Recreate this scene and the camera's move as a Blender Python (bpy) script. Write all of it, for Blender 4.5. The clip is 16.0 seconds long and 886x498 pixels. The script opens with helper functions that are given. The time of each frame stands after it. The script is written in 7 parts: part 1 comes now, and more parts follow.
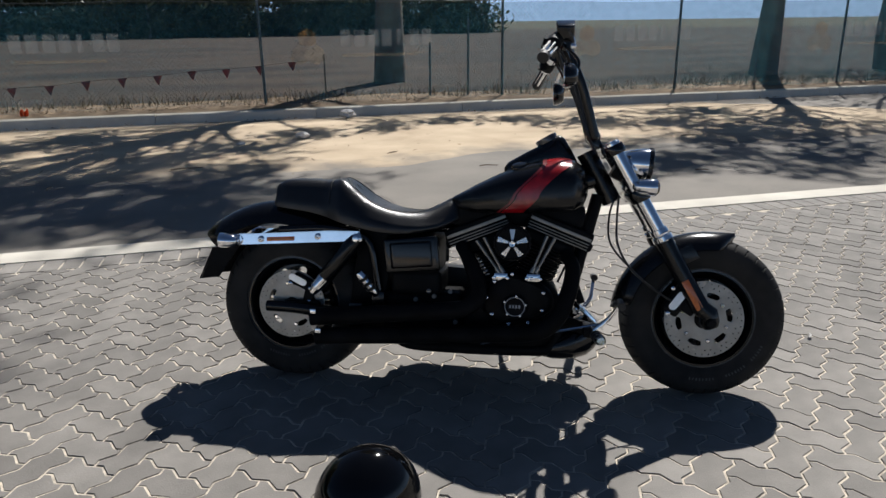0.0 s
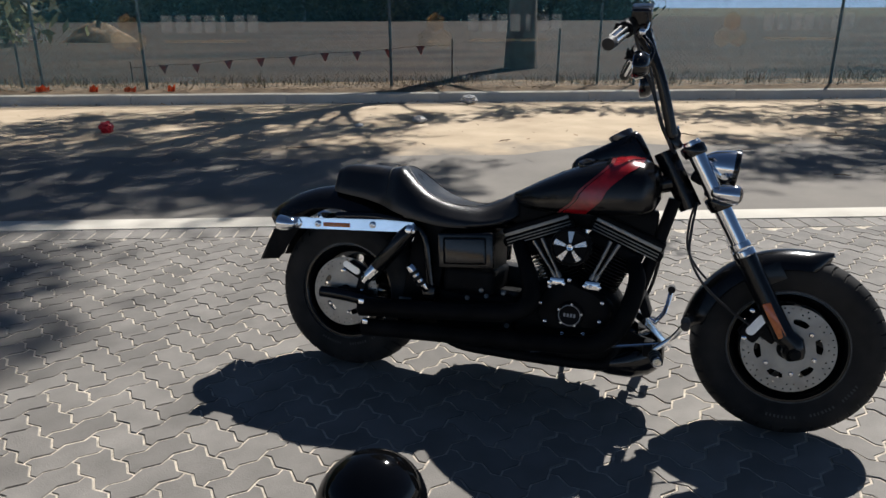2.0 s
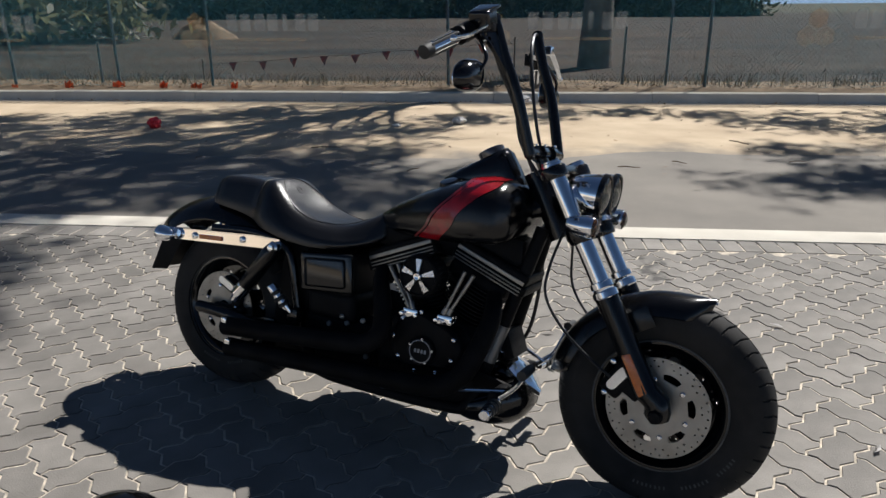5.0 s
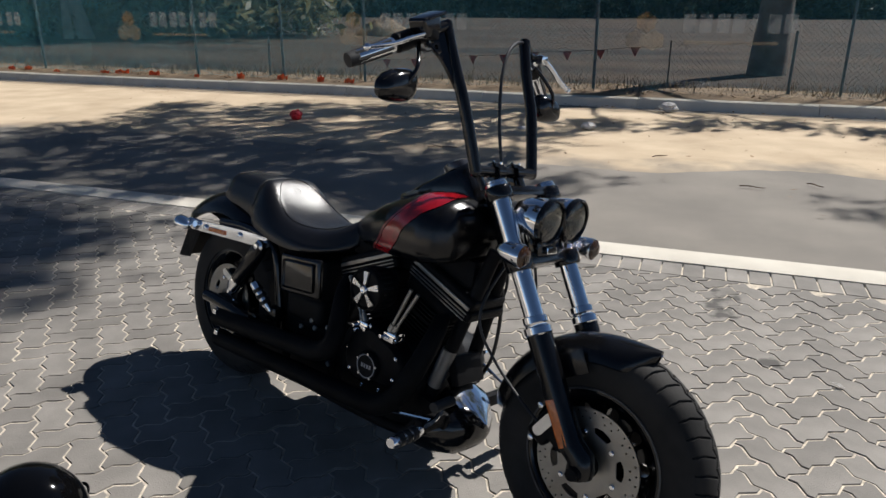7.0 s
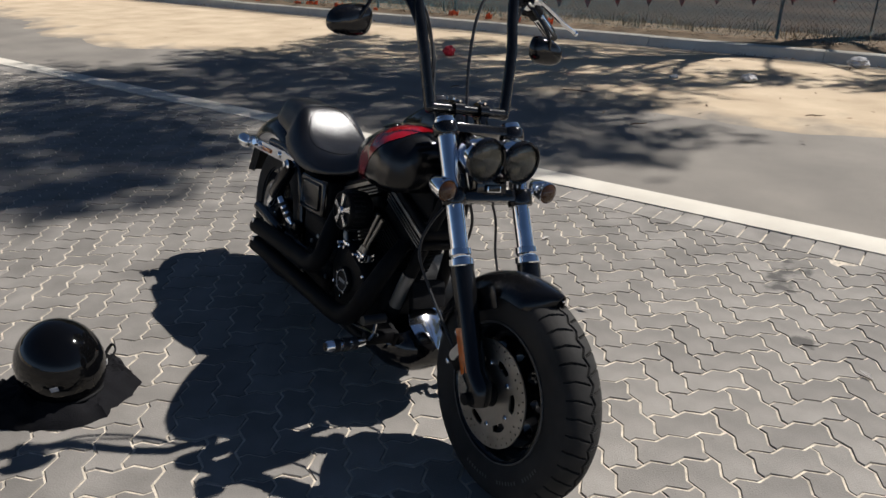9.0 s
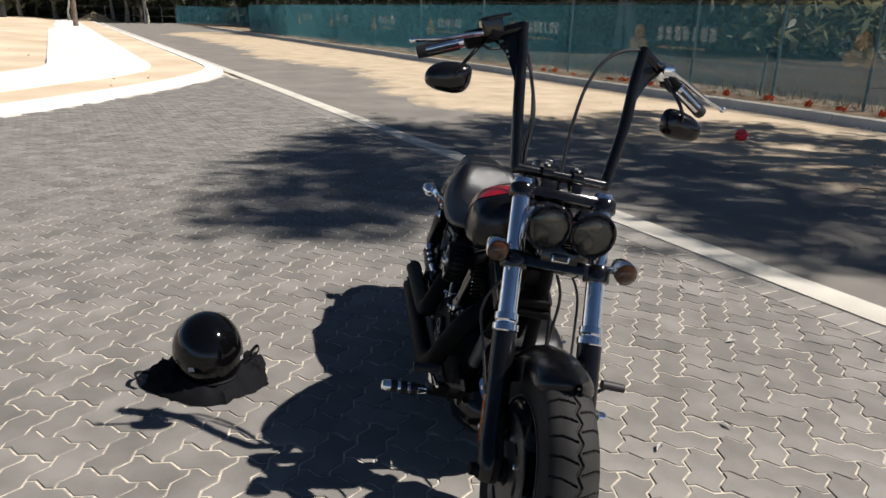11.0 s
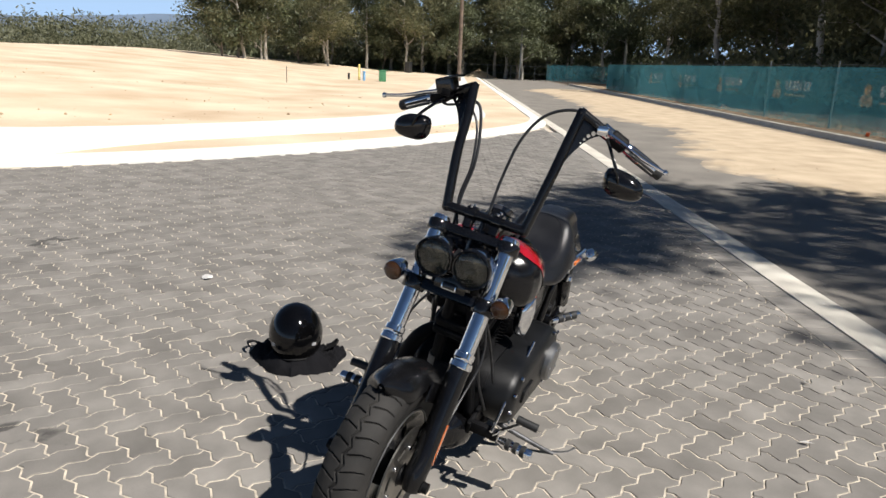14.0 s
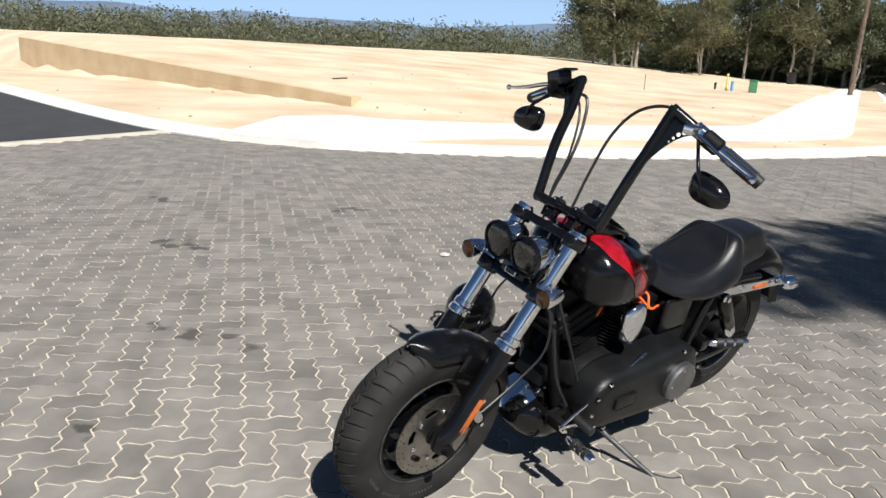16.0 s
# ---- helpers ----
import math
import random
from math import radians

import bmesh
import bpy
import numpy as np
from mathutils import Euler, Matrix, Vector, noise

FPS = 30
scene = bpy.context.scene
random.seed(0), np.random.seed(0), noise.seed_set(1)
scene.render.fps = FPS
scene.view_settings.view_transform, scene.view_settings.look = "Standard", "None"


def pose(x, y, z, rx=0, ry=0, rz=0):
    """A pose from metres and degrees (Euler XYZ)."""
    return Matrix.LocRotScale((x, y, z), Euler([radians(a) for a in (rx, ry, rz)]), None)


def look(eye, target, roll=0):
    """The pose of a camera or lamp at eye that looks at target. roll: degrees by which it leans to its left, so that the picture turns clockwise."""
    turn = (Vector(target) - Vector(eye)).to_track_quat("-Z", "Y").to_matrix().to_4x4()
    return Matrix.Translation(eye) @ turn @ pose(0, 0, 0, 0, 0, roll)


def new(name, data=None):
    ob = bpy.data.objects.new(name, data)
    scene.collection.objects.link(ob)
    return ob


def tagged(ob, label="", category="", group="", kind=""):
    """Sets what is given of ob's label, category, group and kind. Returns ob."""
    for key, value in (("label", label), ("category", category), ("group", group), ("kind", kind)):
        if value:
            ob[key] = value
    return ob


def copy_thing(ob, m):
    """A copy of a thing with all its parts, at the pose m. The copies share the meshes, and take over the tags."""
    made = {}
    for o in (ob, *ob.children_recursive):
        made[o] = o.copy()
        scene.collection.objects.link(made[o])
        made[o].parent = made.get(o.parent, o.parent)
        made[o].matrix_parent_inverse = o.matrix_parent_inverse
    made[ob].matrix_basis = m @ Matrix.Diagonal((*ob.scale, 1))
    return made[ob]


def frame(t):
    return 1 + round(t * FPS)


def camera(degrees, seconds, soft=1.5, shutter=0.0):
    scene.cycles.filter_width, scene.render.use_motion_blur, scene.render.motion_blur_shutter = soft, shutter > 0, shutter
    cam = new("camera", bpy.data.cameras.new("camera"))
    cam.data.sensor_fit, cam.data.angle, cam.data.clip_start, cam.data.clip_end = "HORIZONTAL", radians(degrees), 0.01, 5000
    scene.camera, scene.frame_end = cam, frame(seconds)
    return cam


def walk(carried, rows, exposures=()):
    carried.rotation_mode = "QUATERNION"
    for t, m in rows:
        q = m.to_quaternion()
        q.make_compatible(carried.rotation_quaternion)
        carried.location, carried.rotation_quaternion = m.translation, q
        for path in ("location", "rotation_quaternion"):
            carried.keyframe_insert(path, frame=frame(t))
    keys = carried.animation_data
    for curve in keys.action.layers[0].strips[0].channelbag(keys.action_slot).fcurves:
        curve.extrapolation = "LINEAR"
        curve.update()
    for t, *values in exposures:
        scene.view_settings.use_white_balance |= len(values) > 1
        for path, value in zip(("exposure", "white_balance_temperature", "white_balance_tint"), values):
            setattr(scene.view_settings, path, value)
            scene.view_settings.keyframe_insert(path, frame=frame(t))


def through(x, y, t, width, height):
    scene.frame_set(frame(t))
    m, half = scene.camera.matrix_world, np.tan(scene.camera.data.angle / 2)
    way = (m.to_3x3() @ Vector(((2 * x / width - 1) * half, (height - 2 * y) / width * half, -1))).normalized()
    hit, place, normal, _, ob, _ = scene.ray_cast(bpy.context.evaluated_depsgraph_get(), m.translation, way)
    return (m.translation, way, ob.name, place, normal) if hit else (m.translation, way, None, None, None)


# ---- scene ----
cam = camera(64.0, 16.0, soft=1.5)
PATH = [
    (0, (0.951, -2.633, 1.413), (0.701, -0.669, 0.779), -0.79),
    (0.5, (1.077, -2.523, 1.405), (0.672, -0.586, 0.766), -0.38),
    (1, (1.167, -2.455, 1.414), (0.616, -0.558, 0.762), -0.22),
    (1.5, (1.165, -2.439, 1.410), (0.561, -0.561, 0.753), -0.07),
    (2, (1.199, -2.425, 1.399), (0.579, -0.555, 0.731), -0.20),
    (2.5, (1.285, -2.418, 1.398), (0.674, -0.546, 0.730), -0.36),
    (3, (1.386, -2.380, 1.407), (0.790, -0.504, 0.733), -0.56),
    (3.2, (1.424, -2.325, 1.407), (0.833, -0.451, 0.726), -0.72),
    (5.3, (1.923, -1.803, 1.410), (0.958, -0.088, 0.735), -0.37),
    (5.5, (1.943, -1.741, 1.408), (0.930, -0.055, 0.731), -0.31),
    (6, (2.009, -1.597, 1.432), (0.892, 0.021, 0.754), -0.14),
    (6.5, (2.160, -1.505, 1.431), (0.979, 0.068, 0.756), -0.20),
    (7, (2.356, -1.433, 1.426), (1.059, 0.046, 0.751), -0.04),
    (7.5, (2.491, -1.337, 1.395), (1.110, 0.046, 0.683), 0.11),
    (8, (2.601, -1.224, 1.412), (1.164, 0.033, 0.587), 0.13),
    (8.5, (2.727, -1.120, 1.422), (1.251, 0.092, 0.597), 0.21),
    (9, (2.885, -1.014, 1.436), (1.284, 0.023, 0.604), 0.47),
    (9.5, (2.959, -0.886, 1.422), (1.175, -0.144, 0.651), 1.03),
    (10, (3.004, -0.737, 1.411), (1.107, -0.175, 0.771), 1.50),
    (10.2, (3.020, -0.671, 1.389), (1.106, -0.161, 0.756), 1.51),
    (12.3, (3.245, 0.136, 1.450), (1.267, 0.003, 0.823), 1.61),
    (12.5, (3.265, 0.228, 1.457), (1.281, 0.073, 0.849), 1.65),
    (13, (3.342, 0.459, 1.461), (1.363, 0.153, 0.896), 1.83),
    (13.5, (3.350, 0.646, 1.456), (1.400, 0.154, 0.925), 2.04),
    (14, (3.272, 0.864, 1.448), (1.403, 0.120, 0.919), 2.21),
    (14.5, (3.197, 1.037, 1.439), (1.370, 0.192, 0.913), 2.42),
    (15, (3.121, 1.273, 1.438), (1.406, 0.226, 0.902), 2.61),
    (15.5, (3.025, 1.461, 1.434), (1.508, 0.148, 0.887), 2.86),
    (16, (2.883, 1.624, 1.436), (1.607, 0.077, 0.885), 2.91),
]
walk(cam, [(t, look(eye, target, roll)) for t, eye, target, roll in PATH],
     [(0, 0.34, 6200, 9), (3.2, 0.34, 6260, 9), (5.3, 0.35, 6260, 9), (9.2, 0.35, 6340, 10), (10.2, 0.40, 6360, 10), (12.3, 0.46, 6450, 10), (14, 0.50, 6400, 9), (16, 0.52, 6270, 8)])

# ---- world, sun and exposure ----
SUN_DIR = Vector((0.20, 0.78, 0.965)).normalized()
SUN_ELEV = math.asin(SUN_DIR.z)
SUN_AZ = math.atan2(SUN_DIR.x, SUN_DIR.y)
world = bpy.data.worlds.new("sky")
world.use_nodes = True
scene.world = world
wn = world.node_tree.nodes
sky = wn.new("ShaderNodeTexSky")
sky.sky_type = "NISHITA"
sky.sun_disc = False
sky.sun_elevation, sky.sun_rotation = SUN_ELEV, SUN_AZ
sky.air_density, sky.dust_density, sky.ozone_density = 0.8, 0.12, 4.0
wn["Background"].inputs["Strength"].default_value = 0.033
world.node_tree.links.new(sky.outputs["Color"], wn["Background"].inputs["Color"])
sun_data = bpy.data.lights.new("sun", "SUN")
sun_data.energy, sun_data.angle, sun_data.color = 5.0, radians(0.53), (1.0, 0.95, 0.89)
sun = new("sun", sun_data)
sun.matrix_world = look(SUN_DIR * 60, (0, 0, 0))

# ---- materials ----
def mat(name, col, rough=0.5, metal=0.0, var=0.12, scale=12.0, bump=0.0, bscale=180.0, col2=None,
        coat=0.0, rnd=0.0, island=0.0, rvar=0.08, spec=0.5):
    """A surface with colour drift at two scales, uneven gloss and fine relief."""
    m = bpy.data.materials.new(name)
    m.use_nodes = True
    nt = m.node_tree
    n, l = nt.nodes, nt.links
    b = n["Principled BSDF"]
    b.inputs["Metallic"].default_value = metal
    b.inputs["Coat Weight"].default_value = coat
    b.inputs["Coat Roughness"].default_value = 0.06
    b.inputs["Specular IOR Level"].default_value = spec
    tc = n.new("ShaderNodeTexCoord")
    big = n.new("ShaderNodeTexNoise")
    big.inputs["Scale"].default_value, big.inputs["Detail"].default_value = scale, 5
    l.new(tc.outputs["Object"], big.inputs["Vector"])
    fine = n.new("ShaderNodeTexNoise")
    fine.inputs["Scale"].default_value, fine.inputs["Detail"].default_value = bscale, 3
    l.new(tc.outputs["Object"], fine.inputs["Vector"])
    c2 = col2 or tuple(min(1, c * (1 + 2 * var)) for c in col)
    c1 = tuple(c * (1 - var) for c in col) if col2 is None else col
    ramp = n.new("ShaderNodeValToRGB")
    ramp.color_ramp.elements[0].color, ramp.color_ramp.elements[1].color = (*c1, 1), (*c2, 1)
    ramp.color_ramp.elements[0].position, ramp.color_ramp.elements[1].position = 0.32, 0.68
    l.new(big.outputs["Fac"], ramp.inputs["Fac"])
    hsv = n.new("ShaderNodeHueSaturation")
    l.new(ramp.outputs["Color"], hsv.inputs["Color"])
    val = n.new("ShaderNodeMath")
    val.operation = "MULTIPLY_ADD"
    l.new(fine.outputs["Fac"], val.inputs[0])
    val.inputs[1].default_value, val.inputs[2].default_value = var * 1.2, 1 - var * 0.6
    last = val.outputs[0]
    for src, amount in (("ob", rnd), ("is", island)):
        if amount:
            info = n.new("ShaderNodeObjectInfo" if src == "ob" else "ShaderNodeNewGeometry")
            ma = n.new("ShaderNodeMath")
            ma.operation = "MULTIPLY_ADD"
            l.new(info.outputs["Random" if src == "ob" else "Random Per Island"], ma.inputs[0])
            ma.inputs[1].default_value = amount
            l.new(last, ma.inputs[2])
            sub = n.new("ShaderNodeMath")
            sub.operation = "SUBTRACT"
            l.new(ma.outputs[0], sub.inputs[0])
            sub.inputs[1].default_value = amount / 2
            last = sub.outputs[0]
    l.new(last, hsv.inputs["Value"])
    l.new(hsv.outputs["Color"], b.inputs["Base Color"])
    rr = n.new("ShaderNodeMath")
    rr.operation = "MULTIPLY_ADD"
    l.new(big.outputs["Fac"], rr.inputs[0])
    rr.inputs[1].default_value, rr.inputs[2].default_value = rvar * 2, max(0.02, rough - rvar)
    l.new(rr.outputs[0], b.inputs["Roughness"])
    if bump:
        bp = n.new("ShaderNodeBump")
        bp.inputs["Strength"].default_value, bp.inputs["Distance"].default_value = 1.0, bump
        l.new(fine.outputs["Fac"], bp.inputs["Height"])
        l.new(bp.outputs["Normal"], b.inputs["Normal"])
    m["colour"] = hsv.name
    return m


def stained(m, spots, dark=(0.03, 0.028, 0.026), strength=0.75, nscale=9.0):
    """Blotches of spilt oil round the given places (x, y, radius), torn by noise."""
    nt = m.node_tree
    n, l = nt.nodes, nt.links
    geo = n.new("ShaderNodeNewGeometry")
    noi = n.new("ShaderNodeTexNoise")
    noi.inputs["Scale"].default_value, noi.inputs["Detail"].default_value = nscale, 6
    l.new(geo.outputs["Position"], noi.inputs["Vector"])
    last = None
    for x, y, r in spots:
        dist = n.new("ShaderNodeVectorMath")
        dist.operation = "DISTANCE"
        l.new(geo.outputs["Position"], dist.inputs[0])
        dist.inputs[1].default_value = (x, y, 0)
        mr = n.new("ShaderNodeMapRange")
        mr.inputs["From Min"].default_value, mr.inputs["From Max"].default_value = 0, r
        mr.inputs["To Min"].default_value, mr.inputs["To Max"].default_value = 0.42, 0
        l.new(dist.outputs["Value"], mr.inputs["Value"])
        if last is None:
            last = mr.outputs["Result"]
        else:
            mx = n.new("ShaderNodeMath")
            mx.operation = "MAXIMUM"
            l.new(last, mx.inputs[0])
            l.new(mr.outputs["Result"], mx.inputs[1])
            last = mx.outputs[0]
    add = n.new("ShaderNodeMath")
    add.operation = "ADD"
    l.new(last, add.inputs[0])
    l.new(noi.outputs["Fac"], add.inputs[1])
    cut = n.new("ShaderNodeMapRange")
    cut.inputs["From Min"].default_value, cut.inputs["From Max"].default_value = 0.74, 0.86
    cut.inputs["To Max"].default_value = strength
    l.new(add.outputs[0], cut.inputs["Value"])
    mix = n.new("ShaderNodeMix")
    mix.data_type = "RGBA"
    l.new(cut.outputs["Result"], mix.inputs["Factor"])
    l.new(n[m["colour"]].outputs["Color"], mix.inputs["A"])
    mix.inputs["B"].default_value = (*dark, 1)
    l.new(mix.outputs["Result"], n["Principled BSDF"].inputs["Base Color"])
    return m


def cloth(name, col, hole, scale=9.0, through=0.42):
    """Open-weave shade cloth: threads with holes too fine to see singly."""
    m = bpy.data.materials.new(name)
    m.use_nodes = True
    nt = m.node_tree
    n, l = nt.nodes, nt.links
    out = n["Material Output"]
    n.remove(n["Principled BSDF"])
    noi = n.new("ShaderNodeTexNoise")
    noi.inputs["Scale"].default_value, noi.inputs["Detail"].default_value = scale, 6
    tc = n.new("ShaderNodeTexCoord")
    l.new(tc.outputs["Object"], noi.inputs["Vector"])
    ramp = n.new("ShaderNodeValToRGB")
    ramp.color_ramp.elements[0].color = (*[c * 0.75 for c in col], 1)
    ramp.color_ramp.elements[1].color = (*[min(1, c * 1.3) for c in col], 1)
    l.new(noi.outputs["Fac"], ramp.inputs["Fac"])
    dif, tra, hol = n.new("ShaderNodeBsdfDiffuse"), n.new("ShaderNodeBsdfTranslucent"), n.new("ShaderNodeBsdfTransparent")
    l.new(ramp.outputs["Color"], dif.inputs["Color"])
    l.new(ramp.outputs["Color"], tra.inputs["Color"])
    a, b = n.new("ShaderNodeMixShader"), n.new("ShaderNodeMixShader")
    a.inputs[0].default_value = through
    l.new(dif.outputs[0], a.inputs[1])
    l.new(tra.outputs[0], a.inputs[2])
    mr = n.new("ShaderNodeMapRange")
    mr.inputs["To Min"].default_value, mr.inputs["To Max"].default_value = hole - 0.12, hole + 0.12
    l.new(noi.outputs["Fac"], mr.inputs["Value"])
    l.new(mr.outputs["Result"], b.inputs[0])
    l.new(a.outputs[0], b.inputs[1])
    l.new(hol.outputs[0], b.inputs[2])
    l.new(b.outputs[0], out.inputs["Surface"])
    return m


def leafy(name, col, col2, through=0.28):
    m = mat(name, col, 0.55, col2=col2, scale=0.9, island=0.5, rvar=0.05)
    nt = m.node_tree
    n, l = nt.nodes, nt.links
    tr = n.new("ShaderNodeBsdfTranslucent")
    l.new(n[m["colour"]].outputs["Color"], tr.inputs["Color"])
    mx = n.new("ShaderNodeMixShader")
    mx.inputs[0].default_value = through
    l.new(n["Principled BSDF"].outputs[0], mx.inputs[1])
    l.new(tr.outputs[0], mx.inputs[2])
    l.new(mx.outputs[0], n["Material Output"].inputs["Surface"])
    return m


def glassy(name, col, rough=0.02, alpha=0.35):
    """A tinted lens: clear plastic over what lies behind it."""
    m = bpy.data.materials.new(name)
    m.use_nodes = True
    b = m.node_tree.nodes["Principled BSDF"]
    b.inputs["Base Color"].default_value = (*col, 1)
    b.inputs["Roughness"].default_value = rough
    b.inputs["Alpha"].default_value = alpha
    b.inputs["Coat Weight"].default_value = 1.0
    b.inputs["Coat Roughness"].default_value = 0.02
    return m


M_SATIN = mat("satin_black_paint", (0.004, 0.004, 0.0045), 0.19, var=0.2, bump=0.0001, bscale=900, spec=0.42, rvar=0.04)
M_GLOSS = mat("gloss_black_paint", (0.004, 0.004, 0.0045), 0.12, var=0.2, rvar=0.04)
M_POWDER = mat("wrinkle_black_powder_coat", (0.006, 0.006, 0.0065), 0.48, var=0.25, spec=0.09, bump=0.0006, bscale=700)
M_EXHAUST = mat("heat_black_ceramic_coat", (0.006, 0.006, 0.0065), 0.5, spec=0.05, var=0.3, bump=0.0003, bscale=500)
M_CHROME = mat("chrome", (0.82, 0.83, 0.85), 0.07, 1.0, var=0.05, rvar=0.03)
M_BRUSHED = mat("brushed_steel", (0.30, 0.285, 0.26), 0.40, 1.0, var=0.15, bump=0.0002, bscale=600)
M_ALU = mat("machined_aluminium", (0.62, 0.62, 0.62), 0.28, 1.0, var=0.12)
M_RUBBER = mat("tyre_rubber", (0.013, 0.0128, 0.0125), 0.70, spec=0.18, var=0.3, scale=9, bump=0.0004, bscale=400, col2=(0.034, 0.032, 0.030))
M_GRIP = mat("black_rubber", (0.012, 0.012, 0.012), 0.6, var=0.2)
M_SEAT = mat("black_vinyl", (0.006, 0.006, 0.007), 0.32, spec=0.6, var=0.25, bump=0.0006, bscale=420, scale=7)
M_STITCH = mat("grey_piping", (0.009, 0.009, 0.010), 0.42)
M_RED = mat("red_tank_paint", (0.235, 0.004, 0.009), 0.22, var=0.25, scale=24, coat=0.5)
M_RED_DARK = mat("dark_red_tank_paint", (0.16, 0.006, 0.010), 0.32, var=0.15, coat=0.5)
M_AMBER = mat("amber_reflector", (0.48, 0.11, 0.012), 0.15, var=0.1, scale=80, coat=0.6)
M_AMBER_LENS = glassy("smoked_amber_lens", (0.055, 0.022, 0.006), 0.03, 0.6)
M_LENS = glassy("headlamp_glass", (0.055, 0.053, 0.042), 0.03, 0.5)
M_CABLE = mat("black_cable", (0.012, 0.012, 0.013), 0.4)
M_ORANGE = mat("orange_lead", (0.85, 0.12, 0.02), 0.4)
M_GREY = mat("charcoal_engine_cover", (0.006, 0.0062, 0.0067), 0.40, spec=0.28, var=0.15, bump=0.0003, bscale=600)
M_MARK = mat("pale_print", (0.32, 0.32, 0.33), 0.5)
M_FAINT = mat("faint_sidewall_print", (0.05, 0.05, 0.05), 0.6)
M_AMBER_DARK = mat("dim_amber_plastic", (0.06, 0.02, 0.005), 0.25)
M_PEWTER = mat("dull_pewter_cover", (0.20, 0.20, 0.20), 0.42, 0.9, var=0.12)
M_STAND = mat("dark_worn_steel", (0.07, 0.07, 0.072), 0.5, 0.6, var=0.3, scale=30)
M_BOWL = mat("smoked_reflector", (0.16, 0.15, 0.12), 0.25, 1.0, var=0.25)
M_BACK = mat("instrument_face", (0.04, 0.04, 0.045), 0.2, coat=1.0)


# ---- building helpers ----
def part(name, bm, material, parent, label="", smooth=38):
    """Links a bmesh as one mesh object under a thing or a part."""
    me = bpy.data.meshes.new(name)
    bm.normal_update()
    bm.to_mesh(me)
    bm.free()
    me.materials.append(material)
    if smooth:
        me.polygons.foreach_set("use_smooth", [True] * len(me.polygons))
        me.set_sharp_from_angle(angle=radians(smooth))
    ob = new(name, me)
    ob.parent = parent
    if label:
        ob["label"] = label
    return ob


def sheet(name, verts, faces, material, parent=None, smooth=0):
    me = bpy.data.meshes.new(name)
    me.from_pydata(verts, [], faces)
    me.materials.append(material)
    if smooth:
        me.polygons.foreach_set("use_smooth", [True] * len(me.polygons))
        me.set_sharp_from_angle(angle=radians(smooth))
    ob = new(name, me)
    ob.parent = parent
    return ob


def curve_points(pts, per=8):
    """A smooth line through the points."""
    p = [Vector(q) for q in pts]
    p = [p[0] * 2 - p[1]] + p + [p[-1] * 2 - p[-2]]
    out = []
    for i in range(1, len(p) - 2):
        a, b, c, d = p[i - 1:i + 3]
        for k in range(per):
            t = k / per
            out.append(0.5 * ((2 * b) + (c - a) * t + (2 * a - 5 * b + 4 * c - d) * t * t + (3 * b - a - 3 * c + d) * t ** 3))
    return out + [p[-2]]


def tube(bm, pts, r, seg=12, cap=True, smooth=0, flat=1.0):
    """A round bar along the points; r is one radius or one for each point."""
    if smooth:
        rs = r if isinstance(r, (list, tuple)) else None
        n0 = len(pts)
        pts = curve_points(pts, smooth)
        if rs:
            r = [float(np.interp(i / smooth, range(n0), rs)) for i in range(len(pts))]
    pts = [Vector(p) for p in pts]
    rad = r if isinstance(r, (list, tuple)) else [r] * len(pts)
    rings, side = [], None
    for i, p in enumerate(pts):
        d = (pts[min(i + 1, len(pts) - 1)] - pts[max(i - 1, 0)]).normalized()
        if side is None:
            side = d.orthogonal().normalized()
        side = (side - d * side.dot(d)).normalized()
        up = d.cross(side)
        rings.append([bm.verts.new(p + rad[i] * (math.cos(a) * side + flat * math.sin(a) * up))
                      for a in (2 * math.pi * k / seg for k in range(seg))])
    for a, b in zip(rings, rings[1:]):
        for k in range(seg):
            bm.faces.new((a[k], a[(k + 1) % seg], b[(k + 1) % seg], b[k]))
    if cap:
        bm.faces.new(rings[0][::-1])
        bm.faces.new(rings[-1])
    return bm


def lathe(bm, profile, base, axis, seg=32, close=False):
    """Turns a profile of (distance along the axis, radius) round the axis."""
    axis = Vector(axis).normalized()
    side = axis.orthogonal().normalized()
    up = axis.cross(side)
    base = Vector(base)
    rings = []
    for s, r in profile:
        if r < 1e-5:
            rings.append([bm.verts.new(base + axis * s)])
        else:
            rings.append([bm.verts.new(base + axis * s + r * (math.cos(a) * side + math.sin(a) * up))
                          for a in (2 * math.pi * k / seg for k in range(seg))])
    pairs = list(zip(rings, rings[1:])) + ([(rings[-1], rings[0])] if close else [])
    for a, b in pairs:
        for k in range(seg):
            j = (k + 1) % seg
            if len(a) == 1 and len(b) == 1:
                continue
            if len(a) == 1:
                bm.faces.new((a[0], b[j], b[k]))
            elif len(b) == 1:
                bm.faces.new((a[k], a[j], b[0]))
            else:
                bm.faces.new((a[k], a[j], b[j], b[k]))
    bmesh.ops.recalc_face_normals(bm, faces=bm.faces[:])
    return bm


def loft(bm, loops, cap=True, ring=True):
    """Skin over loops of equal length."""
    vs = [[bm.verts.new(p) for p in loop] for loop in loops]
    n = len(vs[0])
    for a, b in zip(vs, vs[1:]):
        for k in range(n if ring else n - 1):
            bm.faces.new((a[k], a[(k + 1) % n], b[(k + 1) % n], b[k]))
    if cap:
        bm.faces.new(vs[0][::-1])
        bm.faces.new(vs[-1])
    bmesh.ops.recalc_face_normals(bm, faces=bm.faces[:])
    return bm


